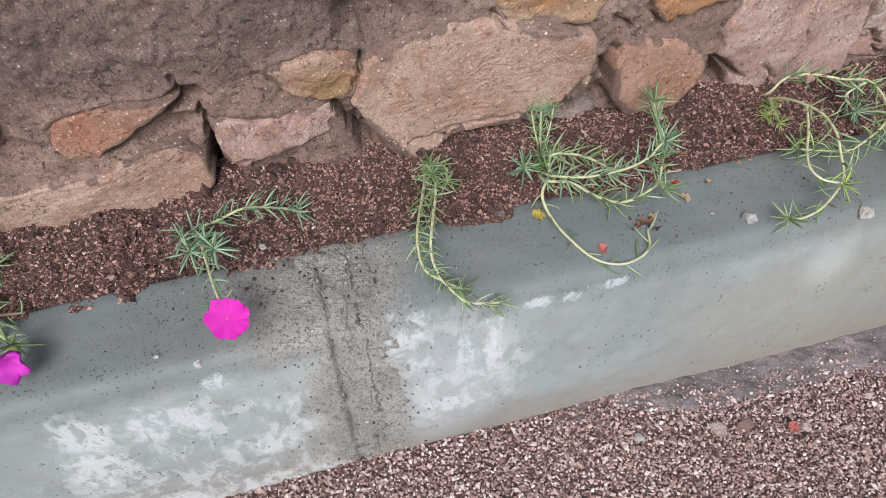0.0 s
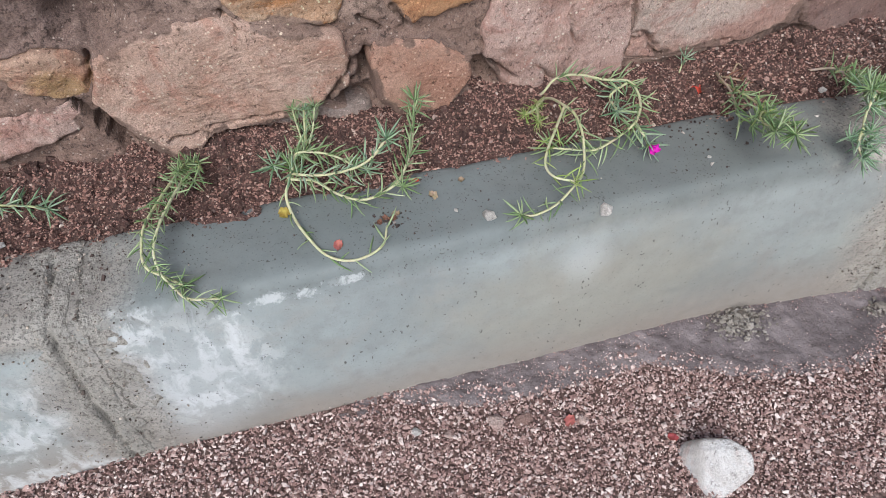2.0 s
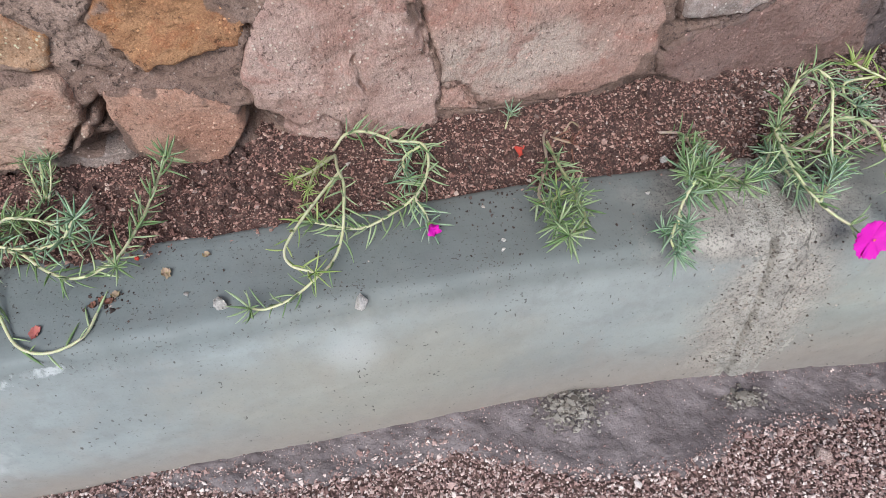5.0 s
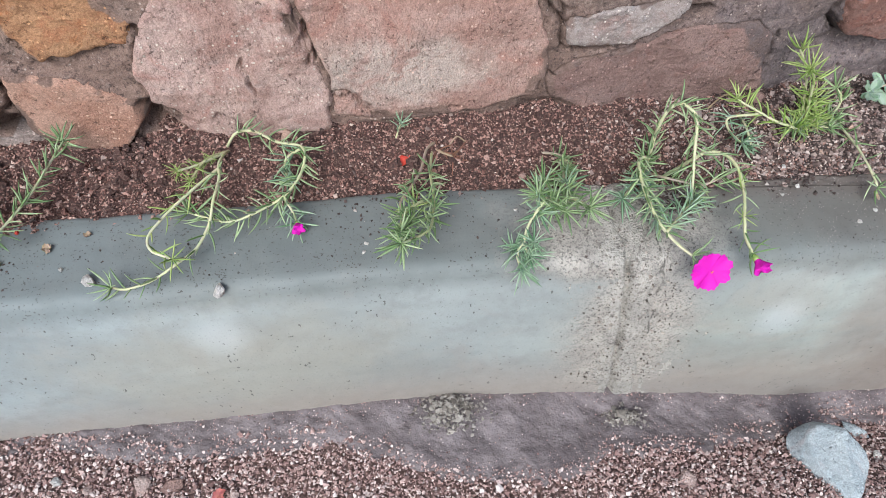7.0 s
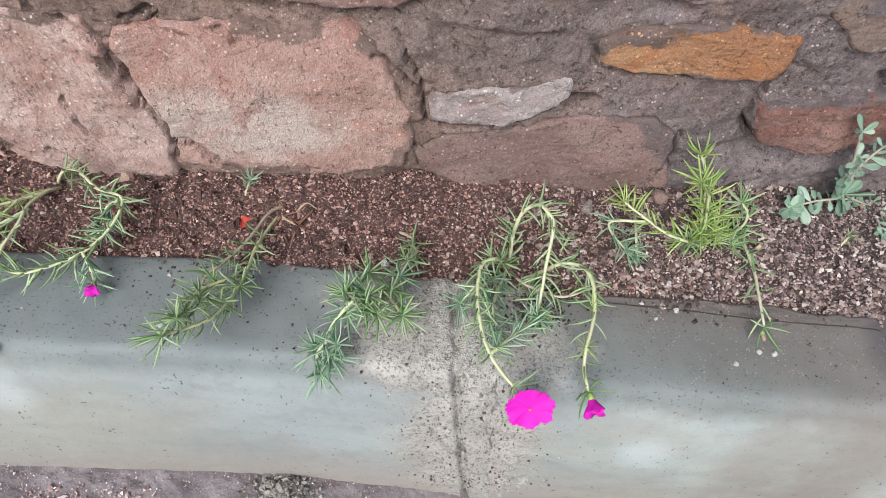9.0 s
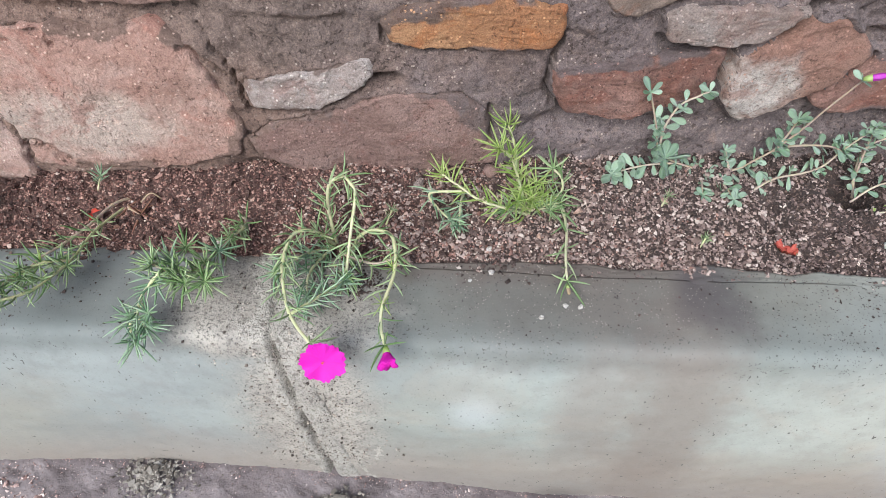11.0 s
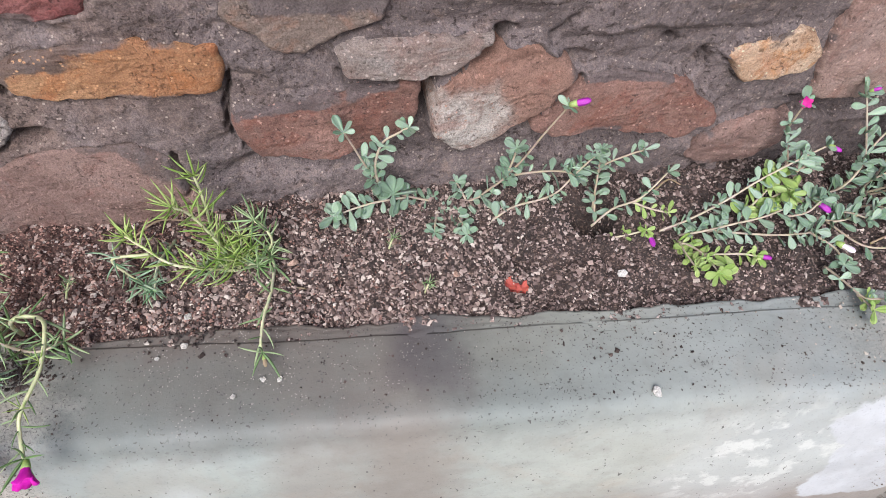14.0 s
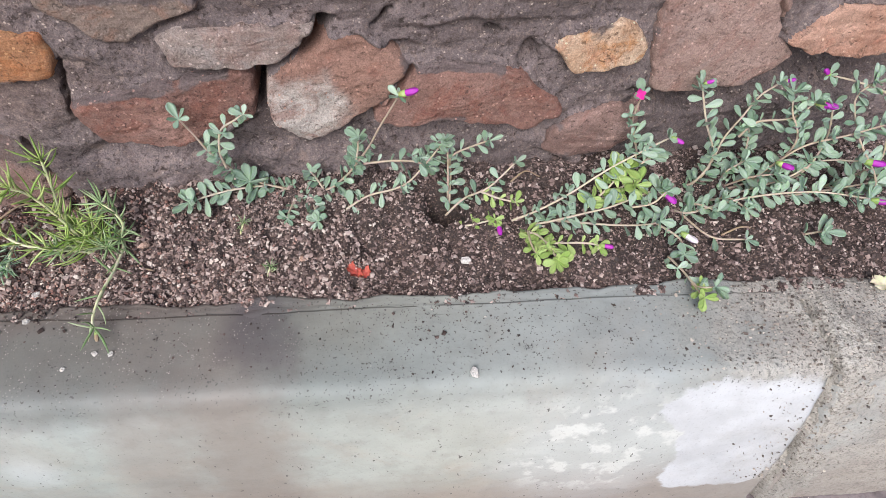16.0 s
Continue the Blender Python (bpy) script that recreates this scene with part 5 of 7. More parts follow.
def curve_points(pts, step=0.0025):
    """A smooth way through the control points, in even steps."""
    p = [Vector(q) for q in pts]
    p = [p[0] * 2 - p[1]] + p + [p[-1] * 2 - p[-2]]
    out = []
    for a, b, c, d in zip(p, p[1:], p[2:], p[3:]):
        k = max(2, round((c - b).length / step))
        for i in range(k):
            t = i / k
            out.append(0.5 * (2 * b + (c - a) * t + (2 * a - 5 * b + 4 * c - d) * t * t + (3 * b - a - 3 * c + d) * t ** 3))
    out.append(p[-2].copy())
    return out


def tube(line, r0, r1, sides=7, knots=0.0):
    verts, faces = [], []
    ref = Vector((0.3, 0.2, 0.93))
    n = len(line)
    for i, p in enumerate(line):
        t = (line[min(i + 1, n - 1)] - line[max(i - 1, 0)]).normalized()
        a = t.cross(ref)
        a = a.normalized() if a.length > 1e-4 else Vector((1, 0, 0))
        ref = a.cross(t)
        r = (r0 + (r1 - r0) * i / max(1, n - 1)) * (1 + knots * (0.5 + 0.5 * math.sin(i * 1.9)))
        verts += [p + (a * math.cos(2 * math.pi * k / sides) + ref * math.sin(2 * math.pi * k / sides)) * r for k in range(sides)]
    for i in range(n - 1):
        faces += [(i * sides + k, i * sides + (k + 1) % sides, (i + 1) * sides + (k + 1) % sides, (i + 1) * sides + k) for k in range(sides)]
    faces += [tuple(range(sides - 1, -1, -1)), tuple((n - 1) * sides + k for k in range(sides))]
    return verts, faces


def needle_mesh(material, bend):
    line = [Vector((u, 0, bend * u * u)) for u in (0, 0.25, 0.5, 0.75, 1.0)]
    verts, faces = [], []
    for p, r in zip(line, (0.032, 0.054, 0.056, 0.044, 0.008)):
        verts += [p + Vector((0, r, 0)), p + Vector((0, 0, r * 0.75)), p + Vector((0, -r, 0)), p + Vector((0, 0, -r * 0.75))]
    for i in range(4):
        faces += [(i * 4 + k, i * 4 + (k + 1) % 4, i * 4 + 4 + (k + 1) % 4, i * 4 + 4 + k) for k in range(4)]
    faces += [(3, 2, 1, 0), (16, 17, 18, 19)]
    return mesh_of("leaf", verts, faces, material)


def oval_mesh(material, cup, fold):
    us, vs = (0, 0.18, 0.36, 0.54, 0.72, 0.88, 1.0), (-1, -0.5, 0, 0.5, 1)
    wide = (0.05, 0.11, 0.19, 0.265, 0.29, 0.22, 0.05)
    top = [Vector((u, v_ * w, cup * u * u + fold * abs(v_) * w)) for u, w in zip(us, wide) for v_ in vs]
    low = [p - Vector((0, 0, 0.055 * (1 - 0.6 * abs(vs[i % 5])))) for i, p in enumerate(top)]
    n = len(top)
    faces = []
    for i in range(6):
        for j in range(4):
            q = (i * 5 + j, i * 5 + 5 + j, i * 5 + 6 + j, i * 5 + 1 + j)
            faces += [q, tuple(n + k for k in q[::-1])]
        faces += [(i * 5, n + i * 5, n + i * 5 + 5, i * 5 + 5), (i * 5 + 9, n + i * 5 + 9, n + i * 5 + 4, i * 5 + 4)]
    faces += [tuple(30 + j for j in range(5)) + tuple(n + 34 - j for j in range(5))]
    return mesh_of("leaf", top + low, faces, material)


NEEDLES = {mt: [needle_mesh(mt, b) for b in (0.08, 0.22, 0.42, -0.22)] for mt in (NEEDLE, NEEDLE_BLUE, NEEDLE_LIME, BROWN_LEAF)}
OVALS = {mt: [oval_mesh(mt, c, f_) for c, f_ in ((0.10, 0.25), (-0.10, 0.15), (0.2, 0.4))] for mt in (LEAF, LEAF_LIME)}


def leaf(parent, me, at, way, up, size, width=1.0, name="leaf"):
    x = way.normalized()
    z = up - x * up.dot(x)
    z = z.normalized() if z.length > 1e-3 else x.orthogonal().normalized()
    y = z.cross(x)
    tip = at + x * size
    floor = under(tip.x, tip.y) + 0.0015
    if tip.z < floor and at.z > floor - 0.004:
        x = (x + Vector((0, 0, (floor - tip.z) / size))).normalized()
        y = z.cross(x).normalized()
        z = x.cross(y)
    m = Matrix((x * size, y * size * width, z * size)).transposed().to_4x4()
    m.translation = at
    part(name, me, parent, "", m)


def jitter(k):
    return Vector((rnd.uniform(-k, k), rnd.uniform(-k, k), rnd.uniform(-k, k)))


def plant(name, label, group):
    return tagged(new(name), label, "plant", group)


def needle_stem(thing, pts, per_cm=3.2, start=0.15, long=0.0190, star=11, kind=NEEDLE, bark=STEM, r=0.00132, end=1.0, spread=0.85):
    """A trailing stem with needle leaves all round it and a whorl at its tip."""
    line = curve_points(pts)
    v_, f_ = tube(line, r, r * 0.75, knots=0.12)
    part("stem", mesh_of("stem", v_, f_, bark), thing)
    n = len(line)
    gap = max(1, round(3.2 / per_cm)) if per_cm > 0 else 10 ** 6
    turn = rnd.uniform(0, 6.28)
    i = int(start * n)
    while i < int(end * n):
        t = (line[min(i + 1, n - 1)] - line[max(i - 1, 0)]).normalized()
        a = t.orthogonal().normalized()
        turn += 2.4 + rnd.uniform(-0.3, 0.3)
        out = Matrix.Rotation(turn, 3, t) @ a
        for _ in range(2 if per_cm > 4 or (per_cm > 2 and rnd.random() < 0.4) else 1):
            way = t * rnd.uniform(0.25, 0.75) + out * spread + Vector((0, 0, 0.18)) + jitter(0.15)
            leaf(thing, rnd.choice(NEEDLES[kind]), line[i], way, t + jitter(0.3), long * rnd.uniform(0.65, 1.2), 0.70 if kind is NEEDLE_LIME else 0.88)
            out = -out
        i += max(1, gap + rnd.choice((-1, 0, 0, 1)))
    if star:
        whorl(thing, line[-1], (line[-1] - line[-3]).normalized() * 0.5 + FACING * 0.7, star, long, kind)


def whorl(thing, at, axis, count, long, kind, open_=0.9):
    axis = axis.normalized()
    a = axis.orthogonal().normalized()
    for k in range(count):
        out = Matrix.Rotation(2 * math.pi * k / count + rnd.uniform(-0.25, 0.25), 3, axis) @ a
        leaf(thing, rnd.choice(NEEDLES[kind]), at, out * open_ + axis * rnd.uniform(0.15, 0.7), axis, long * rnd.uniform(0.7, 1.2), 0.68 if kind is NEEDLE_LIME else 0.88)


def off_wall(p):
    """Leans a point out and up where it would lie in the wall's stones."""
    k = max(0.0, p[1] - 0.428) if p[2] > 0.236 else 0.0
    return Vector((p[0] - 0.15 * k, p[1] - k, p[2] + 0.87 * k))


def oval_stem(thing, pts, size=0.0128, gap=0.0080, start=0.08, rosette=5, kind=LEAF, bark=STEM_TAN, r=0.0011, end=0.97, both=0.85):
    """A stem with paired spoon-shaped fleshy leaves turned to the light."""
    line = curve_points([off_wall(q) for q in pts])
    v_, f_ = tube(line, r, r * 0.7, knots=0.1)
    part("stem", mesh_of("stem", v_, f_, bark), thing)
    n = len(line)
    i, node = start * n, 0
    while i < end * n:
        k = min(n - 2, max(1, int(i)))
        t = (line[k + 1] - line[k - 1]).normalized()
        side = t.cross(FACING).normalized()
        for s in (1, -1):
            if rnd.random() < both:
                way = side * s * (0.95 if node % 2 else 0.75) + t * rnd.uniform(0.15, 0.6) + FACING * (0.05 if node % 2 else 0.3) + jitter(0.38)
                leaf(thing, rnd.choice(OVALS[kind]), line[k], way, FACING + jitter(0.65), size * rnd.uniform(0.65, 1.3), rnd.uniform(0.62, 0.95))
        if rnd.random() < 0.3:
            oval_rosette(thing, line[k] + (side * rnd.choice((-1, 1)) + FACING) * 0.004, FACING + t * 0.4 + jitter(0.3), 3, size * 0.6, kind)
        node += 1
        i += gap / 0.0025 * rnd.uniform(0.75, 1.3)
    if rosette:
        oval_rosette(thing, line[-1], (line[-1] - line[-3]).normalized() * 0.4 + FACING, rosette, size, kind)


def oval_rosette(thing, at, axis, count, size, kind=LEAF):
    axis = axis.normalized()
    a = axis.orthogonal().normalized()
    a = Matrix.Rotation(rnd.uniform(0, 6), 3, axis) @ a
    for k in range(count):
        out = Matrix.Rotation(2 * math.pi * k / count + rnd.uniform(-0.5, 0.5), 3, axis) @ a
        leaf(thing, rnd.choice(OVALS[kind]), at, out + axis * rnd.uniform(0.0, 0.9), axis + jitter(0.45), size * rnd.uniform(0.5, 1.25), rnd.uniform(0.68, 0.98))


def petal_mesh(material, seed):
    verts, rows, cols = [], 8, 27
    for i in range(rows):
        u = i / (rows - 1)
        for j in range(cols):
            w = -1 + 2 * j / (cols - 1)
            ang = w * radians(66) * (0.8 + 0.2 * min(1, u * 2.2))
            rad = u * (1 - 0.16 * abs(w) ** 3 - 0.05 * math.exp(-(w / 0.16) ** 2) * u ** 4 + 0.05 * math.sin(w * 9 + seed) * u ** 5 + 0.05 * math.sin(w * 24 + seed * 2) * u ** 6)
            verts.append(Vector((rad * math.cos(ang), rad * math.sin(ang), 0.10 * u + 0.04 * u * u + 0.06 * math.sin(w * 8 + seed) * u ** 4 - 0.028 * w * u)))
    faces = [(i * cols + j, (i + 1) * cols + j, (i + 1) * cols + j + 1, i * cols + j + 1) for i in range(rows - 1) for j in range(cols - 1)]
    n = len(verts)
    verts += [p - Vector((0, 0, 0.012)) for p in verts]
    faces += [tuple(n + k for k in q[::-1]) for q in faces]
    return mesh_of("petal", verts, faces, material)


def facing_pose(at, axis, turn=0.0):
    return Matrix.Translation(at) @ axis.to_track_quat("Z", "Y").to_matrix().to_4x4() @ Matrix.Rotation(turn, 4, "Z")


def flower(thing, at, axis, radius, label):
    """An open flower: green cup, five broad overlapping petals and a tuft of stamens."""
    bm = bmesh.new()
    bmesh.ops.create_cone(bm, cap_ends=True, segments=12, radius1=0.0012, radius2=0.0035, depth=0.005)
    bmesh.ops.translate(bm, verts=bm.verts, vec=(0, 0, -0.0025))
    me = bpy.data.meshes.new("flower")
    bm.to_mesh(me)
    bm.free()
    me.materials.append(STEM)
    head = part("flower", me, thing, label, facing_pose(at, axis))
    for k in range(5):
        part("petal", petal_mesh(MAGENTA, k * 2.3), head, "", pose(0, 0, 0, rnd.uniform(-0.5, 0.5), rnd.uniform(-1, 1), 72 * k + rnd.uniform(-5, 5)) @ Matrix.Scale(radius * rnd.uniform(0.90, 1.07), 4))
    r = np.random.default_rng(3)
    spots = [(0.0013 * math.cos(a) * b, 0.0013 * math.sin(a) * b, 0.0025 + 0.001 * (1 - b)) for a, b in zip(r.uniform(0, 6.3, 16), r.uniform(0, 1, 16))]
    part("stamens", lumps("stamens", r, spots, [0.0007] * 16, STAMEN), head, "small orange-red stamens")


def bud(thing, at, axis, long, material, label, flare=False):
    """A closed or closing flower: twisted petals out of a green cup."""
    prof = ((0.0, 0.11), (0.18, 0.15), (0.4, 0.18), (0.65, 0.185), (0.85, 0.15), (1.0, 0.06))
    if flare:
        prof = ((0.0, 0.10), (0.2, 0.16), (0.45, 0.22), (0.7, 0.34), (0.92, 0.47), (1.0, 0.46), (0.8, 0.25))
    verts, faces, s = [], [], 20
    for i, (u, rr) in enumerate(prof):
        for k in range(s):
            a = 2 * math.pi * k / s + u * 0.9
            q = rr * (1 + 0.22 * math.cos(5 * (a - u * 0.9)) * u + 0.05 * math.cos(9 * a + 7 * u))
            verts.append((q * math.cos(a), q * math.sin(a), u * (1 + (0.10 * math.cos(3 * a + 1) + 0.06 * math.cos(7 * a)) * u * flare)))
    for i in range(len(prof) - 1):
        faces += [(i * s + k, i * s + (k + 1) % s, i * s + s + (k + 1) % s, i * s + s + k) for k in range(s)]
    faces += [tuple(range(s - 1, -1, -1)), tuple((len(prof) - 1) * s + k for k in range(s))]
    m = facing_pose(off_wall(at), axis.normalized()) @ Matrix.Scale(long, 4)
    b = part("bud", mesh_of("bud", verts, faces, material), thing, label, m)
    cup, cf = tube([Vector((0, 0, -0.12)), Vector((0, 0, 0.05)), Vector((0, 0, 0.3))], 0.12, 0.22, 8)
    part("calyx", mesh_of("calyx", cup, cf, LEAF_LIME), b, "", Matrix.Identity(4))


ROSES = "moss roses along the kerb"

p = plant("moss_rose", "moss rose trailing over the kerb, half-closed purple flower", ROSES)
needle_stem(p, ((-0.33, 0.40, 0.207), (-0.275, 0.373, 0.212), (-0.248, 0.327, 0.217), (-0.232, 0.305, 0.225)), 2.2, star=5)
needle_stem(p, ((-0.32, 0.40, 0.207), (-0.285, 0.400, 0.215), (-0.262, 0.395, 0.214)), 3.5, star=8)
needle_stem(p, ((-0.29, 0.36, 0.21), (-0.262, 0.345, 0.215), (-0.235, 0.345, 0.209)), 1.5, star=0, bark=DRY)
bud(p, Vector((-0.231, 0.303, 0.222)), Vector((0.1, -0.6, 0.25)), 0.026, FADED_MAGENTA, "half-closed magenta flower", True)

p = plant("moss_rose", "moss rose with one open magenta flower on the kerb", ROSES)
needle_stem(p, ((-0.108, 0.400, 0.204), (-0.084, 0.394, 0.216), (-0.061, 0.397, 0.221), (-0.039, 0.399, 0.214), (-0.016, 0.395, 0.208)), 4.5, 0.2, star=5, kind=NEEDLE_BLUE)
needle_stem(p, ((-0.106, 0.400, 0.204), (-0.098, 0.372, 0.218), (-0.093, 0.352, 0.226), (-0.084, 0.310, 0.240), (-0.077, 0.284, 0.246)), 2.0, 0.1, star=4, kind=NEEDLE_BLUE)
needle_stem(p, ((-0.108, 0.400, 0.204), (-0.095, 0.372, 0.222), (-0.082, 0.345, 0.238)), 6.5, 0.1, star=11, kind=NEEDLE_BLUE)
needle_stem(p, ((-0.108, 0.398, 0.204), (-0.113, 0.385, 0.216), (-0.105, 0.36, 0.222)), 5, 0.1, star=7, kind=NEEDLE_BLUE)
flower(p, Vector((-0.073, 0.272, 0.2455)), FACING, 0.0150, "open magenta flower")

p = plant("moss_rose", "moss rose, two pale stems hanging over the kerb", ROSES)
needle_stem(p, ((0.106, 0.427, 0.205), (0.094, 0.378, 0.226), (0.077, 0.328, 0.236), (0.072, 0.308, 0.232), (0.073, 0.290, 0.226), (0.085, 0.283, 0.217), (0.098, 0.273, 0.214)), 2.6, 0.05, long=0.016, star=5)
needle_stem(p, ((0.115, 0.428, 0.205), (0.101, 0.364, 0.231), (0.088, 0.325, 0.236), (0.081, 0.301, 0.231), (0.083, 0.284, 0.223), (0.091, 0.272, 0.214), (0.101, 0.261, 0.211), (0.125, 0.256, 0.209)), 2.4, 0.05, long=0.016, star=6)
needle_stem(p, ((0.110, 0.425, 0.205), (0.105, 0.400, 0.224), (0.102, 0.385, 0.230)), 6, 0.1, long=0.014, star=7)
needle_stem(p, ((0.110, 0.425, 0.205), (0.118, 0.400, 0.220), (0.114, 0.375, 0.226)), 5, 0.1, long=0.014, star=6)

p = plant("moss_rose", "sprawling moss rose with looping pale stems", ROSES)
needle_stem(p, ((0.205, 0.395, 0.204), (0.199, 0.356, 0.235), (0.204, 0.368, 0.241), (0.219, 0.367, 0.241), (0.237, 0.362, 0.236), (0.251, 0.352, 0.231)), 4.5, 0.2, star=7)
needle_stem(p, ((0.204, 0.392, 0.204), (0.198, 0.352, 0.235), (0.222, 0.338, 0.240), (0.247, 0.328, 0.250), (0.264, 0.321, 0.265), (0.278, 0.323, 0.281)), 3.2, 0.3, star=12, kind=NEEDLE_BLUE)
needle_stem(p, ((0.204, 0.392, 0.204), (0.194, 0.352, 0.230), (0.215, 0.343, 0.230), (0.230, 0.329, 0.225), (0.246, 0.319, 0.222), (0.259, 0.317, 0.222), (0.273, 0.319, 0.225), (0.288, 0.326, 0.230), (0.305, 0.355, 0.235), (0.314, 0.385, 0.237), (0.323, 0.412, 0.240)), 2.8, 0.2, star=9)
needle_stem(p, ((0.198, 0.354, 0.230), (0.189, 0.341, 0.222), (0.192, 0.319, 0.214), (0.202, 0.293, 0.2105), (0.213, 0.275, 0.209), (0.229, 0.266, 0.2085), (0.246, 0.267, 0.2085), (0.260, 0.275, 0.2095), (0.267, 0.293, 0.2095)), 0.9, 0.1, star=0)
needle_stem(p, ((0.214, 0.408, 0.204), (0.217, 0.422, 0.222), (0.220, 0.432, 0.236)), 12, 0.0, long=0.012, star=10, kind=NEEDLE_BLUE)
needle_stem(p, ((0.212, 0.408, 0.204), (0.205, 0.385, 0.225), (0.212, 0.372, 0.238)), 10, 0.1, long=0.013, star=10)
needle_stem(p, ((0.206, 0.395, 0.204), (0.188, 0.385, 0.220), (0.183, 0.372, 0.228)), 5, 0.1, star=9, kind=NEEDLE_BLUE)
for dx, dy in ((-0.006, 0.003), (0.007, 0.0), (0.002, 0.008)):
    needle_stem(p, ((0.214, 0.408, 0.204), (0.217 + dx, 0.418 + dy, 0.222), (0.219 + dx * 1.6, 0.428 + dy, 0.240)), 12, 0.1, long=0.011, star=8, kind=NEEDLE, r=0.0009)
whorl(p, Vector((0.287, 0.314, 0.232)), FACING, 11, 0.017, NEEDLE)
whorl(p, Vector((0.262, 0.350, 0.222)), FACING, 9, 0.016, NEEDLE_BLUE)
bud(p, Vector((0.298, 0.324, 0.226)), Vector((0.3, -0.4, 0.4)), 0.009, RED, "spent red flower")

p = plant("moss_rose", "moss rose with looped stems and a magenta bud", ROSES)
needle_stem(p, ((0.455, 0.424, 0.205), (0.459, 0.418, 0.216), (0.470, 0.418, 0.230), (0.488, 0.410, 0.237), (0.509, 0.392, 0.240), (0.531, 0.383, 0.240), (0.531, 0.359, 0.238), (0.518, 0.336, 0.235), (0.498, 0.325, 0.230), (0.473, 0.318, 0.225), (0.458, 0.320, 0.225), (0.432, 0.334, 0.222)), 2.6, 0.12, star=7)
needle_stem(p, ((0.457, 0.420, 0.205), (0.458, 0.400, 0.222), (0.458, 0.375, 0.235), (0.461, 0.353, 0.240), (0.458, 0.329, 0.240), (0.454, 0.311, 0.232), (0.445, 0.291, 0.228), (0.432, 0.279, 0.227), (0.411, 0.267, 0.222), (0.391, 0.263, 0.219), (0.379, 0.266, 0.219)), 1.8, 0.25, star=9)
needle_stem(p, ((0.460, 0.372, 0.235), (0.436, 0.338, 0.240), (0.418, 0.313, 0.240), (0.410, 0.296, 0.240), (0.414, 0.284, 0.238), (0.430, 0.276, 0.236)), 2.0, 0.1, star=7, kind=NEEDLE_LIME)
needle_stem(p, ((0.457, 0.412, 0.212), (0.437, 0.386, 0.225), (0.421, 0.375, 0.230)), 9, 0.2, long=0.011, star=12, kind=NEEDLE_LIME)
needle_stem(p, ((0.455, 0.412, 0.212), (0.442, 0.394, 0.222), (0.432, 0.366, 0.226)), 8, 0.3, long=0.011, star=9, kind=NEEDLE_LIME)
needle_stem(p, ((0.514, 0.333, 0.235), (0.520, 0.324, 0.226), (0.523, 0.315, 0.219)), 2.5, 0.2, star=6, kind=NEEDLE_BLUE)
needle_stem(p, ((0.531, 0.383, 0.240), (0.514, 0.383, 0.226), (0.515, 0.365, 0.221)), 8, 0.1, star=9, kind=NEEDLE_BLUE)
bud(p, Vector((0.523, 0.316, 0.219)), Vector((0.15, -0.7, 0.15)), 0.011, MAGENTA, "closing magenta flower", True)

p = plant("moss_rose", "moss rose with a dry bent stem and leafy tip", ROSES)
needle_stem(p, ((0.660, 0.415, 0.204), (0.644, 0.394, 0.216), (0.634, 0.359, 0.225), (0.622, 0.334, 0.230), (0.612, 0.315, 0.235), (0.613, 0.296, 0.240)), 2.5, 0.55, star=9, bark=STEM_TAN)
needle_stem(p, ((0.650, 0.405, 0.204), (0.642, 0.354, 0.225), (0.641, 0.319, 0.235), (0.637, 0.291, 0.245), (0.631, 0.269, 0.255), (0.617, 0.254, 0.265), (0.608, 0.246, 0.272)), 3.6, 0.2, star=11)
needle_stem(p, ((0.639, 0.314, 0.235), (0.627, 0.305, 0.245), (0.613, 0.290, 0.250), (0.609, 0.266, 0.258)), 6.0, 0.1, star=9)
needle_stem(p, ((0.655, 0.405, 0.204), (0.655, 0.392, 0.213), (0.668, 0.385, 0.211)), 1.5, 0.1, star=4, bark=DRY, kind=BROWN_LEAF)

for at in ((0.622, 0.302, 0.243), (0.632, 0.286, 0.248), (0.612, 0.272, 0.255), (0.640, 0.306, 0.238), (0.618, 0.285, 0.250)):
    whorl(p, Vector(at), FACING + jitter(0.3), 9, 0.018, rnd.choice((NEEDLE, NEEDLE_LIME)))

p = plant("moss_rose", "bushy moss rose with starry leaf tips on the kerb", ROSES)
needle_stem(p, ((0.752, 0.390, 0.203), (0.767, 0.372, 0.216), (0.763, 0.347, 0.225), (0.754, 0.318, 0.235), (0.748, 0.296, 0.245), (0.731, 0.287, 0.258), (0.721, 0.289, 0.263)), 3.8, 0.12, star=18, bark=STEM_TAN)
needle_stem(p, ((0.751, 0.300, 0.243), (0.756, 0.288, 0.252), (0.762, 0.276, 0.257)), 4, 0.2, star=18)
needle_stem(p, ((0.748, 0.298, 0.243), (0.735, 0.284, 0.250)), 7, 0.1, star=14)
needle_stem(p, ((0.727, 0.287, 0.258), (0.713, 0.273, 0.246), (0.708, 0.262, 0.236), (0.712, 0.256, 0.226)), 4, 0.1, star=18, kind=NEEDLE_BLUE)
needle_stem(p, ((0.712, 0.268, 0.240), (0.702, 0.256, 0.230), (0.705, 0.246, 0.220)), 6, 0.1, star=14, kind=NEEDLE_BLUE)
needle_stem(p, ((0.765, 0.365, 0.218), (0.77, 0.352, 0.228), (0.763, 0.338, 0.234)), 7, 0.1, long=0.012, star=9)

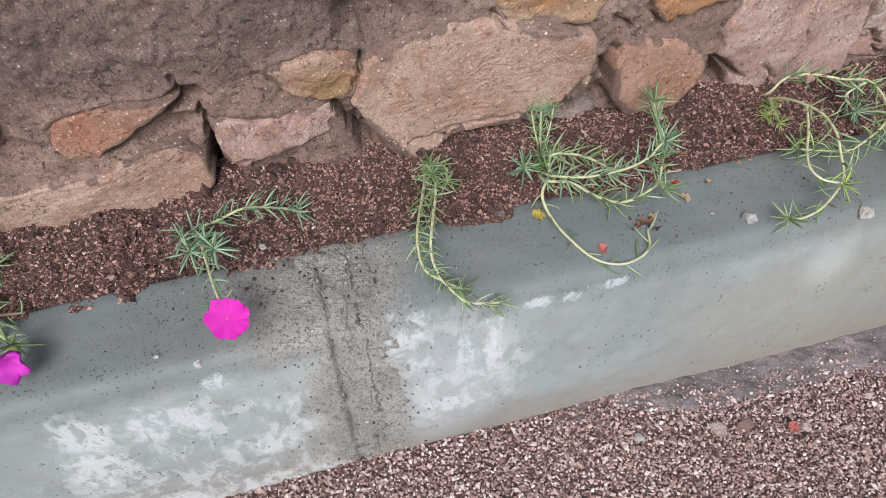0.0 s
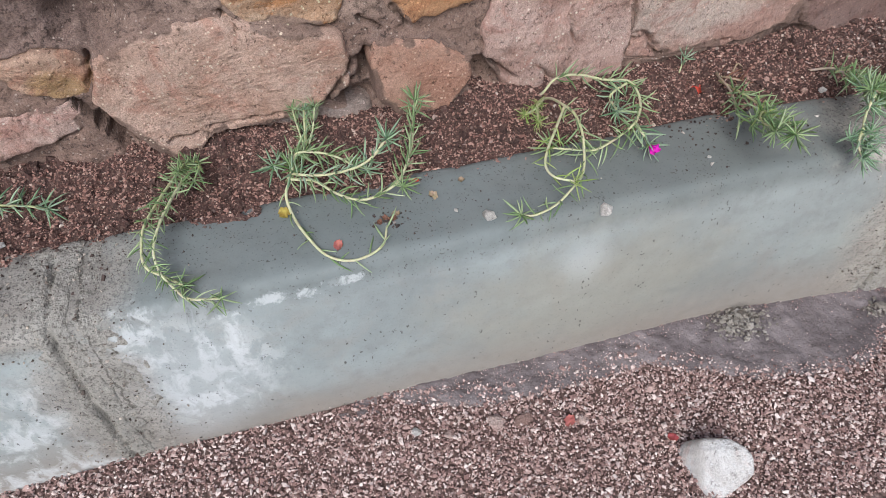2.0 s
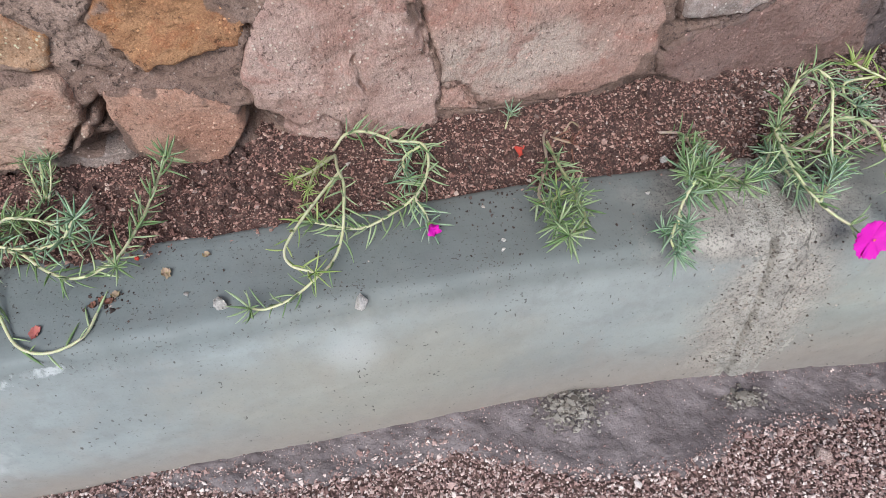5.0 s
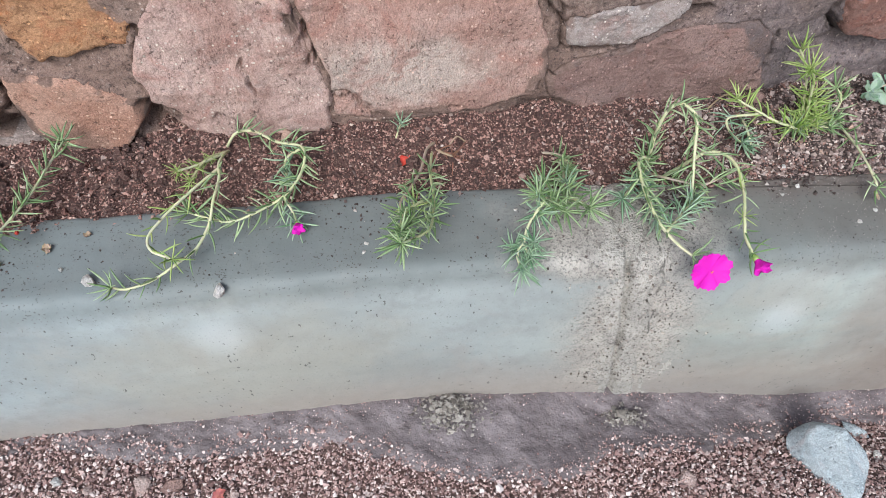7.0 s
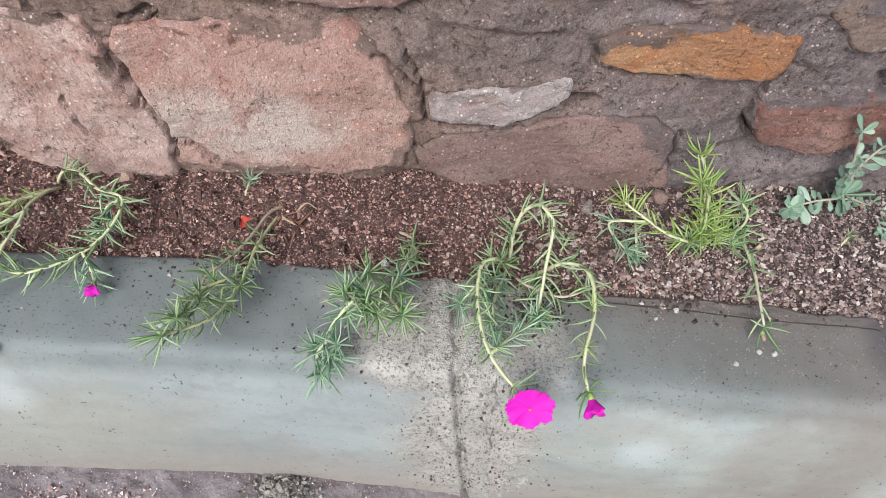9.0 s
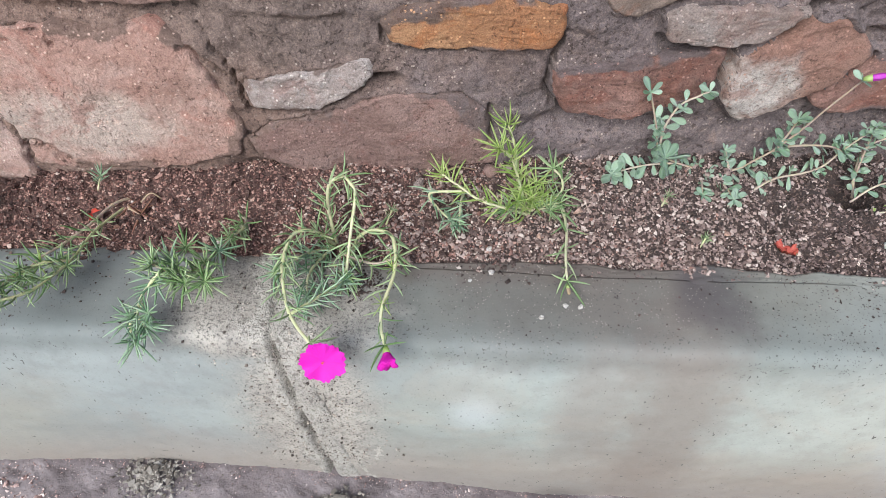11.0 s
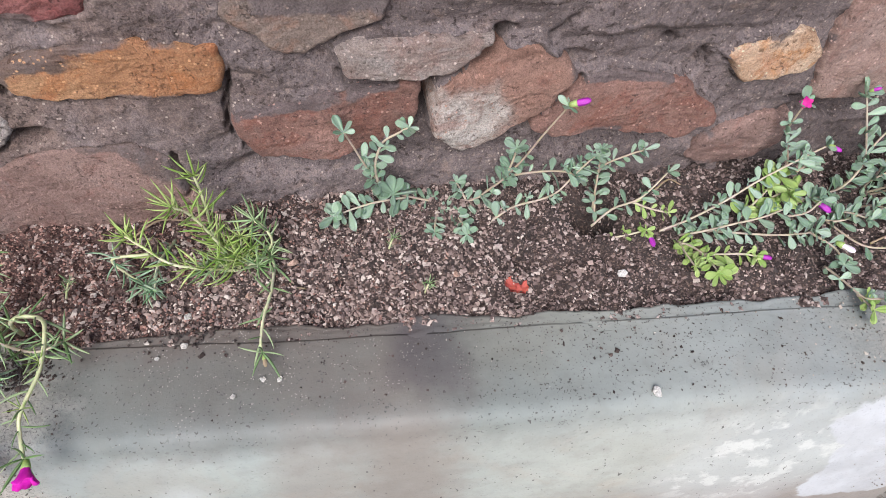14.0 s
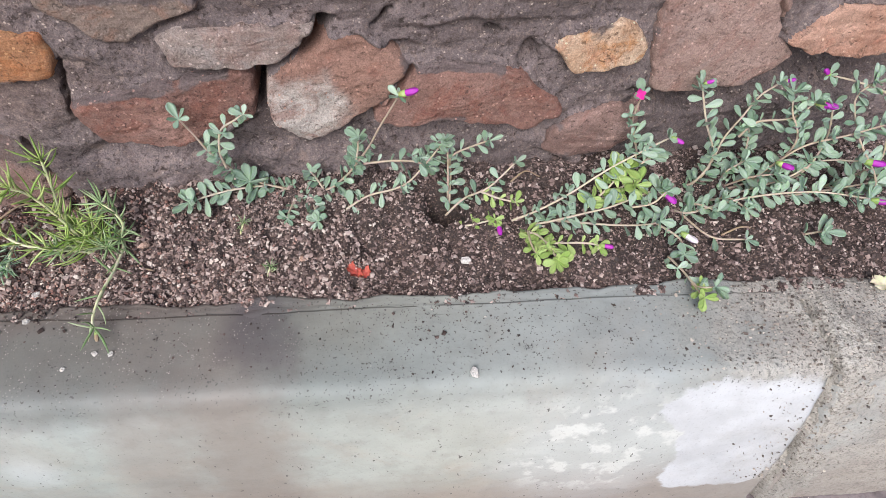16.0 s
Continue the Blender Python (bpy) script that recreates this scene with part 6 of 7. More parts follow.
for at in ((0.735, 0.318, 0.246), (0.722, 0.281, 0.250), (0.758, 0.322, 0.236), (0.737, 0.292, 0.256), (0.744, 0.280, 0.250), (0.728, 0.300, 0.252), (0.752, 0.305, 0.243), (0.716, 0.262, 0.236), (0.700, 0.262, 0.228)):
    whorl(p, Vector(at), FACING + jitter(0.3), 13, 0.019, rnd.choice((NEEDLE, NEEDLE, NEEDLE_BLUE)))

p = plant("moss_rose", "tall arching moss rose with an open magenta flower", ROSES)
needle_stem(p, ((0.848, 0.356, 0.203), (0.847, 0.355, 0.222), (0.846, 0.358, 0.250), (0.850, 0.361, 0.273), (0.861, 0.364, 0.279), (0.868, 0.356, 0.279), (0.872, 0.347, 0.274), (0.868, 0.324, 0.255), (0.864, 0.297, 0.233)), 2.6, 0.1, star=14, r=0.0016)
needle_stem(p, ((0.846, 0.354, 0.203), (0.836, 0.340, 0.238), (0.821, 0.328, 0.250), (0.816, 0.302, 0.250), (0.818, 0.281, 0.245), (0.824, 0.260, 0.240), (0.833, 0.246, 0.236), (0.842, 0.236, 0.2335)), 4.6, 0.1, star=6, end=0.85, r=0.0016)
needle_stem(p, ((0.862, 0.345, 0.204), (0.873, 0.332, 0.240), (0.884, 0.331, 0.250), (0.899, 0.327, 0.250), (0.904, 0.311, 0.250), (0.903, 0.289, 0.245), (0.895, 0.263, 0.240), (0.894, 0.250, 0.232), (0.897, 0.237, 0.227)), 1.6, 0.15, star=5, r=0.0016)
needle_stem(p, ((0.826, 0.258, 0.239), (0.849, 0.279, 0.236), (0.863, 0.292, 0.234)), 4.5, 0.1, star=9, kind=NEEDLE_BLUE)
needle_stem(p, ((0.845, 0.350, 0.204), (0.825, 0.325, 0.225), (0.805, 0.305, 0.228)), 6, 0.1, star=10, kind=NEEDLE_BLUE)
needle_stem(p, ((0.846, 0.352, 0.204), (0.832, 0.310, 0.222), (0.832, 0.285, 0.222)), 7, 0.1, star=10, kind=NEEDLE_BLUE)
needle_stem(p, ((0.850, 0.352, 0.204), (0.858, 0.330, 0.220), (0.884, 0.318, 0.222), (0.905, 0.322, 0.226)), 3, 0.2, star=6, bark=STEM_TAN)
whorl(p, Vector((0.895, 0.266, 0.240)), FACING, 8, 0.012, NEEDLE_LIME)
whorl(p, Vector((0.902, 0.296, 0.246)), FACING, 8, 0.012, NEEDLE_LIME)
flower(p, Vector((0.853, 0.222, 0.231)), Vector((0.0, -0.86, 0.51)), 0.0166, "wide open magenta flower")
bud(p, Vector((0.898, 0.235, 0.2255)), Vector((0.12, -0.75, 0.0)), 0.0148, MAGENTA, "closing magenta flower", True)

p = plant("moss_rose", "small blue-green moss rose sprig on the soil", ROSES)
needle_stem(p, ((0.967, 0.424, 0.205), (0.960, 0.392, 0.216), (0.958, 0.368, 0.212)), 6, 0.05, long=0.012, star=8, kind=NEEDLE_BLUE)

p = plant("moss_rose", "yellow-green upright moss rose on stony soil", ROSES)
needle_stem(p, ((1.022, 0.390, 0.203), (1.010, 0.395, 0.240), (1.007, 0.409, 0.265), (1.001, 0.426, 0.279)), 3.2, 0.1, star=8, kind=NEEDLE_LIME, long=0.021)
needle_stem(p, ((1.022, 0.388, 0.203), (1.009, 0.390, 0.250), (1.000, 0.390, 0.275), (0.990, 0.389, 0.286)), 3.2, 0.1, star=9, kind=NEEDLE_LIME, long=0.021)
needle_stem(p, ((1.026, 0.386, 0.203), (0.999, 0.376, 0.225), (0.977, 0.376, 0.235), (0.959, 0.388, 0.240), (0.942, 0.400, 0.245)), 2.8, 0.1, star=8, kind=NEEDLE_LIME, long=0.021)
needle_stem(p, ((0.960, 0.385, 0.238), (0.932, 0.386, 0.235), (0.938, 0.382, 0.220), (0.951, 0.374, 0.211)), 3.0, 0.3, star=12, kind=NEEDLE_BLUE)
needle_stem(p, ((1.028, 0.394, 0.203), (1.050, 0.395, 0.222), (1.050, 0.397, 0.240), (1.041, 0.401, 0.250)), 3.5, 0.1, star=8, kind=NEEDLE)
needle_stem(p, ((1.028, 0.390, 0.203), (1.050, 0.386, 0.216), (1.051, 0.354, 0.222), (1.046, 0.325, 0.226), (1.044, 0.305, 0.225), (1.045, 0.298, 0.222)), 1.2, 0.3, star=5, kind=NEEDLE)
for at in ((1.015, 0.395, 0.232), (1.025, 0.385, 0.228), (1.035, 0.392, 0.225), (1.040, 0.378, 0.220), (1.010, 0.382, 0.228), (1.050, 0.385, 0.222), (1.028, 0.398, 0.235), (1.0, 0.378, 0.224)):
    needle_stem(p, ((1.026, 0.388, 0.203), tuple((a + b) / 2 for a, b in zip(at, (1.026, 0.388, 0.212))), at), 8, 0.3, long=0.018, star=7, kind=rnd.choice((NEEDLE_LIME, NEEDLE_LIME, NEEDLE)), r=0.0009)
bud(p, Vector((1.045, 0.297, 0.217)), Vector((0.1, -0.6, -0.2)), 0.008, DRY, "withered yellowish bud")

for x, y, label in ((0.619, 0.423, "tiny moss rose sprig on the soil"), (0.895, 0.372, "tiny green seedling on the soil"), (1.148, 0.392, "tiny green seedling on gritty soil"), (1.172, 0.345, "tiny green seedling by the kerb")):
    p = plant("seedling", label, "seedlings in the soil")
    z = soil_height(x, y)
    needle_stem(p, ((x - 0.003, y - 0.003, z - 0.002), (x, y, z + 0.006), (x + 0.003, y + 0.003, z + 0.012)), 6, 0.4, long=0.013 if x < 0.7 else 0.008, star=8, kind=NEEDLE_BLUE if x < 0.7 else NEEDLE, r=0.0009)

PURS = "wall-side purslanes"
p = plant("purslane", "sea-green spoon-leaved purslane spreading against the wall", PURS)
oval_stem(p, ((1.201, 0.438, 0.207), (1.176, 0.439, 0.216), (1.161, 0.441, 0.222), (1.147, 0.440, 0.236), (1.135, 0.434, 0.265), (1.124, 0.431, 0.295), (1.118, 0.427, 0.312)), rosette=6, end=0.8)
oval_stem(p, ((1.143, 0.437, 0.246), (1.142, 0.438, 0.265), (1.148, 0.436, 0.290), (1.160, 0.430, 0.305), (1.168, 0.428, 0.312)), rosette=4, size=0.0115)
oval_stem(p, ((1.166, 0.439, 0.218), (1.141, 0.434, 0.221), (1.121, 0.428, 0.222), (1.102, 0.421, 0.222)), rosette=7, size=0.015, gap=0.007)
oval_stem(p, ((1.201, 0.436, 0.207), (1.226, 0.432, 0.216), (1.240, 0.431, 0.230), (1.250, 0.433, 0.240), (1.265, 0.432, 0.265), (1.276, 0.430, 0.290), (1.293, 0.436, 0.315)), rosette=5, size=0.012, end=0.62)
oval_stem(p, ((1.250, 0.432, 0.238), (1.255, 0.434, 0.255), (1.258, 0.436, 0.274)), rosette=6, gap=0.006, kind=LEAF, size=0.011)
oval_stem(p, ((1.260, 0.436, 0.242), (1.284, 0.434, 0.245), (1.304, 0.431, 0.245), (1.319, 0.427, 0.240)), rosette=6, size=0.012)
oval_stem(p, ((1.238, 0.411, 0.208), (1.260, 0.420, 0.215), (1.285, 0.422, 0.220), (1.299, 0.421, 0.230), (1.316, 0.432, 0.242), (1.330, 0.440, 0.256)), rosette=5, size=0.012)
oval_stem(p, ((1.201, 0.436, 0.207), (1.211, 0.414, 0.212), (1.214, 0.395, 0.214)), rosette=7, size=0.011, gap=0.007)
oval_stem(p, ((1.196, 0.436, 0.207), (1.190, 0.415, 0.212), (1.187, 0.402, 0.213)), rosette=6, size=0.009, start=0.5)
oval_stem(p, ((1.222, 0.432, 0.210), (1.214, 0.436, 0.228), (1.21, 0.436, 0.236)), rosette=5, size=0.010, start=0.4)
oval_rosette(p, Vector((1.155, 0.436, 0.228)), FACING, 6, 0.019)
bud(p, Vector((1.295, 0.436, 0.317)), Vector((0.8, -0.2, 0.35)), 0.015, PURPLE, "closed purple flower")

p = plant("purslane", "slender sea-green purslane with upright shoots", PURS)
oval_stem(p, ((1.334, 0.405, 0.203), (1.338, 0.430, 0.226), (1.339, 0.438, 0.242), (1.359, 0.440, 0.252), (1.373, 0.440, 0.257)), rosette=4, size=0.0115)
oval_stem(p, ((1.330, 0.400, 0.203), (1.347, 0.404, 0.220), (1.368, 0.402, 0.235), (1.394, 0.416, 0.250)), rosette=4, size=0.011, gap=0.010, end=0.85)
oval_stem(p, ((1.362, 0.402, 0.230), (1.378, 0.396, 0.226), (1.392, 0.390, 0.226)), rosette=4, size=0.009, kind=LEAF_LIME)
oval_stem(p, ((1.336, 0.384, 0.204), (1.352, 0.381, 0.210), (1.373, 0.382, 0.214)), rosette=5, size=0.011, gap=0.014, kind=LEAF_LIME)
oval_stem(p, ((1.334, 0.415, 0.210), (1.336, 0.440, 0.240), (1.334, 0.445, 0.258)), rosette=5, size=0.010)
bud(p, Vector((1.375, 0.378, 0.212)), Vector((0.05, -0.7, -0.1)), 0.012, PURPLE, "drooping closed flower")

p = plant("purslane", "spreading purslane with yellow-green shoots and purple buds", PURS)
oval_stem(p, ((1.390, 0.387, 0.204), (1.416, 0.389, 0.215), (1.443, 0.393, 0.230), (1.473, 0.399, 0.250), (1.504, 0.405, 0.265), (1.527, 0.409, 0.275)), rosette=5, end=0.9)
oval_stem(p, ((1.400, 0.380, 0.204), (1.421, 0.376, 0.212), (1.451, 0.375, 0.221), (1.477, 0.374, 0.230), (1.522, 0.386, 0.236)), rosette=6)
oval_stem(p, ((1.500, 0.410, 0.230), (1.506, 0.416, 0.250), (1.499, 0.428, 0.275), (1.498, 0.432, 0.290), (1.500, 0.434, 0.304)), rosette=4, size=0.013, end=0.75)
oval_stem(p, ((1.456, 0.380, 0.223), (1.477, 0.392, 0.236), (1.492, 0.402, 0.248)), rosette=7, size=0.016, gap=0.007, kind=LEAF_LIME)
oval_stem(p, ((1.470, 0.385, 0.226), (1.490, 0.390, 0.238), (1.500, 0.388, 0.240)), rosette=7, size=0.015, gap=0.007, kind=LEAF_LIME)
oval_stem(p, ((1.400, 0.375, 0.204), (1.409, 0.362, 0.211), (1.414, 0.346, 0.216), (1.418, 0.329, 0.217)), rosette=8, size=0.012, gap=0.006, kind=LEAF_LIME)
oval_stem(p, ((1.410, 0.358, 0.208), (1.417, 0.351, 0.213), (1.446, 0.346, 0.216), (1.458, 0.342, 0.216)), rosette=4, size=0.011, gap=0.006, kind=LEAF_LIME)
oval_stem(p, ((1.402, 0.372, 0.206), (1.400, 0.352, 0.213), (1.402, 0.340, 0.214)), rosette=6, size=0.010, kind=LEAF_LIME)
oval_stem(p, ((1.430, 0.380, 0.208), (1.479, 0.364, 0.215), (1.509, 0.361, 0.216), (1.517, 0.357, 0.224)), rosette=7, size=0.013)
oval_stem(p, ((1.515, 0.360, 0.219), (1.533, 0.343, 0.215), (1.530, 0.324, 0.217)), rosette=7, size=0.013, gap=0.006)
oval_stem(p, ((1.520, 0.330, 0.208), (1.524, 0.312, 0.213), (1.528, 0.290, 0.219), (1.540, 0.284, 0.224)), rosette=8, size=0.014, gap=0.012)
oval_stem(p, ((1.526, 0.295, 0.216), (1.530, 0.278, 0.219)), rosette=6, size=0.012, kind=LEAF_LIME)
oval_stem(p, ((1.504, 0.400, 0.255), (1.515, 0.405, 0.258), (1.522, 0.415, 0.255)), rosette=6, size=0.013)
oval_stem(p, ((1.49, 0.372, 0.228), (1.512, 0.372, 0.232), (1.525, 0.378, 0.240)), rosette=6, size=0.012)
bud(p, Vector((1.500, 0.434, 0.305)), Vector((-0.5, -0.5, 0.35)), 0.0095, CRIMSON, "opening crimson flower", True)
bud(p, Vector((1.530, 0.409, 0.275)), Vector((0.7, -0.4, -0.2)), 0.011, PURPLE, "closed purple flower")
bud(p, Vector((1.524, 0.382, 0.236)), Vector((0.5, -0.7, -0.2)), 0.016, PURPLE, "closed purple and white flower")
bud(p, Vector((1.460, 0.342, 0.216)), Vector((0.8, -0.3, 0.05)), 0.011, PURPLE, "closed purple flower")
bud(p, Vector((1.536, 0.346, 0.218)), Vector((0.5, -0.7, 0.1)), 0.015, WHITE_PETAL, "closed white and purple flower")

p = plant("purslane", "dense purslane thicket with many purple buds", PURS)
oval_stem(p, ((1.545, 0.385, 0.204), (1.552, 0.373, 0.213), (1.574, 0.373, 0.220), (1.602, 0.372, 0.230), (1.642, 0.370, 0.235), (1.669, 0.363, 0.240), (1.700, 0.348, 0.245)), rosette=5)
oval_stem(p, ((1.560, 0.412, 0.204), (1.568, 0.403, 0.225), (1.576, 0.408, 0.250), (1.556, 0.411, 0.290), (1.548, 0.427, 0.318)), rosette=5)
oval_stem(p, ((1.570, 0.412, 0.205), (1.577, 0.408, 0.230), (1.587, 0.419, 0.260), (1.598, 0.424, 0.280), (1.608, 0.428, 0.300), (1.621, 0.430, 0.312)), rosette=6)
oval_stem(p, ((1.619, 0.420, 0.205), (1.621, 0.425, 0.235), (1.614, 0.428, 0.265)), rosette=5)
oval_stem(p, ((1.600, 0.405, 0.205), (1.617, 0.398, 0.222), (1.631, 0.390, 0.260), (1.648, 0.390, 0.275), (1.678, 0.388, 0.285), (1.708, 0.388, 0.295)), rosette=5)
oval_stem(p, ((1.615, 0.400, 0.205), (1.645, 0.388, 0.235), (1.673, 0.392, 0.250), (1.697, 0.376, 0.264)), rosette=5)
oval_stem(p, ((1.625, 0.400, 0.210), (1.640, 0.396, 0.270), (1.633, 0.411, 0.295), (1.631, 0.420, 0.310)), rosette=6)
oval_stem(p, ((1.740, 0.420, 0.290), (1.716, 0.421, 0.305), (1.688, 0.428, 0.312), (1.664, 0.434, 0.314)), rosette=5, size=0.011, gap=0.016)
oval_stem(p, ((1.600, 0.418, 0.262), (1.612, 0.420, 0.277), (1.638, 0.413, 0.286), (1.655, 0.416, 0.300)), rosette=6)
oval_stem(p, ((1.700, 0.40, 0.205), (1.712, 0.362, 0.245), (1.692, 0.388, 0.280), (1.691, 0.415, 0.300), (1.708, 0.425, 0.312)), rosette=5)
oval_stem(p, ((1.705, 0.40, 0.205), (1.725, 0.385, 0.25), (1.722, 0.395, 0.285), (1.735, 0.405, 0.31)), rosette=5)
oval_stem(p, ((1.640, 0.40, 0.205), (1.66, 0.39, 0.24), (1.672, 0.40, 0.27), (1.668, 0.41, 0.30)), rosette=5)
oval_stem(p, ((1.65, 0.39, 0.205), (1.69, 0.375, 0.23), (1.725, 0.365, 0.25), (1.76, 0.36, 0.27)), rosette=5)
oval_stem(p, ((1.60, 0.41, 0.21), (1.59, 0.40, 0.235), (1.60, 0.395, 0.255)), rosette=6)
oval_stem(p, ((1.60, 0.405, 0.21), (1.612, 0.392, 0.235), (1.632, 0.385, 0.245)), rosette=6)
oval_stem(p, ((1.550, 0.380, 0.205), (1.566, 0.347, 0.209), (1.596, 0.339, 0.211)), rosette=5, size=0.011, gap=0.03)
oval_stem(p, ((1.555, 0.39, 0.205), (1.56, 0.375, 0.222), (1.572, 0.362, 0.226)), rosette=6, size=0.012)
oval_stem(p, ((1.578, 0.39, 0.208), (1.59, 0.378, 0.224), (1.60, 0.362, 0.226)), rosette=6, size=0.012)
for at, way, long, mt, what in (
    ((1.663, 0.434, 0.315), (-0.6, -0.2, 0.5), 0.012, PURPLE, "closed purple flower"), ((1.656, 0.414, 0.300), (0.8, -0.5, 0.1), 0.016, PURPLE, "closed purple flower"),
    ((1.626, 0.386, 0.258), (0.5, -0.7, 0.2), 0.014, PURPLE, "closed purple flower"), ((1.699, 0.374, 0.265), (0.8, -0.4, 0.1), 0.016, PURPLE, "purple and white closed flower"),
    ((1.702, 0.346, 0.245), (0.8, -0.4, 0.1), 0.014, PURPLE, "closed purple flower"), ((1.549, 0.425, 0.320), (0.5, -0.3, 0.5), 0.008, PURPLE, "small purple bud"), ((1.624, 0.429, 0.314), (0.7, -0.3, 0.4), 0.009, PURPLE, "small purple bud"),
):
    bud(p, Vector(at), Vector(way), long, mt, what)

p = plant("purslane", "single small purslane rosette on dark soil", PURS)
oval_stem(p, ((1.655, 0.345, 0.203), (1.660, 0.338, 0.215), (1.663, 0.333, 0.222)), rosette=7, size=0.015)


# ---- fallen petals, dry bits ----
def scrap(name, at, size, material, label, category="petal", seed=0, rise=0.3):
    """A crumpled scrap of petal or leaf lying where it fell."""
    verts = []
    for i in range(7):
        for j in range(7):
            a, b = (i - 3) / 3, (j - 3) / 3
            k = max(abs(a), abs(b)) / max(1e-6, math.hypot(a, b)) if (a or b) else 1
            x, y = a * k * size / 2, b * k * size / 2 * 0.8
            x, y = x * (1 + 0.7 * noise.noise(Vector((i * 0.7, j * 0.7, seed)))), y * (1 + 0.7 * noise.noise(Vector((i * 0.7, seed, j * 0.7))))
            verts.append((x, y, size * rise * (0.35 + noise.noise(Vector((a * 2.2, b * 2.2, seed * 1.7))) * 0.6 + 0.5 * (a * a + b * b) * 0.5)))
    low = min(v_[2] for v_ in verts)
    verts = [(x, y, z - low) for x, y, z in verts]
    faces = [(i * 7 + j, i * 7 + 7 + j, i * 7 + 8 + j, i * 7 + 1 + j) for i in range(6) for j in range(6)]
    verts += [(x, y, z + 0.0005) for x, y, z in verts]
    faces = [f_[::-1] for f_ in faces] + [tuple(49 + k for k in f_) for f_ in faces]
    tagged(part(name, mesh_of(name, verts, faces, material), None, label, pose(*at, 0, 0, seed * 67)), category=category)


scrap("fallen_petal", (0.622, 0.391, soil_height(0.622, 0.391) + 0.001), 0.014, RED, "fallen red petal on the soil", seed=1)
scrap("fallen_petal", (1.244, 0.342, soil_height(1.244, 0.342) + 0.001), 0.014, SOFT_RED, "crumpled orange-red petals by the kerb", seed=2, rise=0.6)
scrap("fallen_petal", (1.252, 0.340, soil_height(1.252, 0.340) + 0.001), 0.012, SOFT_RED, "crumpled orange-red petals by the kerb", seed=3, rise=0.7)
scrap("fallen_petal", (1.249, 0.346, soil_height(1.249, 0.346) + 0.001), 0.011, SOFT_RED, "crumpled orange-red petals by the kerb", seed=9, rise=0.8)
scrap("fallen_petal", (0.223, 0.285, TOP), 0.010, FADED, "fallen reddish petal on the kerb", seed=4)
scrap("fallen_petal", (0.509, 0.114, 0.003), 0.010, DULL_RED, "fallen red petal on the gravel", seed=5)
scrap("fallen_petal", (0.415, 0.158, 0.004), 0.013, FADED, "faded red petal on the gravel", seed=6)
scrap("fallen_leaf", (0.184, 0.333, TOP), 0.013, YELLOW_LEAF, "yellowed fallen leaf on the kerb", "leaf", 7)
scrap("fallen_leaf", (1.696, 0.283, TOP), 0.018, PALE_LEAF, "pale dry leaf fallen on the kerb", "leaf", 8, 0.25)
for i, (x, y) in enumerate(((0.268, 0.304), (0.274, 0.301), (0.262, 0.300), (0.278, 0.306), (0.345, 0.33), (0.315, 0.318))):
    scrap("withered_bit", (x, y, TOP), rnd.uniform(0.005, 0.009), rnd.choice((BROWN_LEAF, BROWN_LEAF, DRY)), "withered brown flower scrap on the kerb", "leaf", 10 + i, 0.5)
for i, (a, b) in enumerate((((0.935, 0.425), (0.975, 0.440)), ((1.395, 0.425), (1.425, 0.432)), ((0.665, 0.398), (0.682, 0.404)), ((1.58, 0.352), (1.62, 0.35)), ((1.05, 0.352), (1.075, 0.362)))):
    za, zb = soil_height(*a) + 0.002, soil_height(*b) + 0.003
    v, f = tube(curve_points(((a[0], a[1], za), ((a[0] + b[0]) / 2, (a[1] + b[1]) / 2 + 0.004, max(za, zb) + 0.005), (b[0], b[1], zb))), 0.001, 0.0006, 6, 0.2)
    tagged(part("dry_twig", mesh_of("dry_twig", v, f, DRY)), "dry pale plant stalk lying on the soil", "twig", "dry stalks")

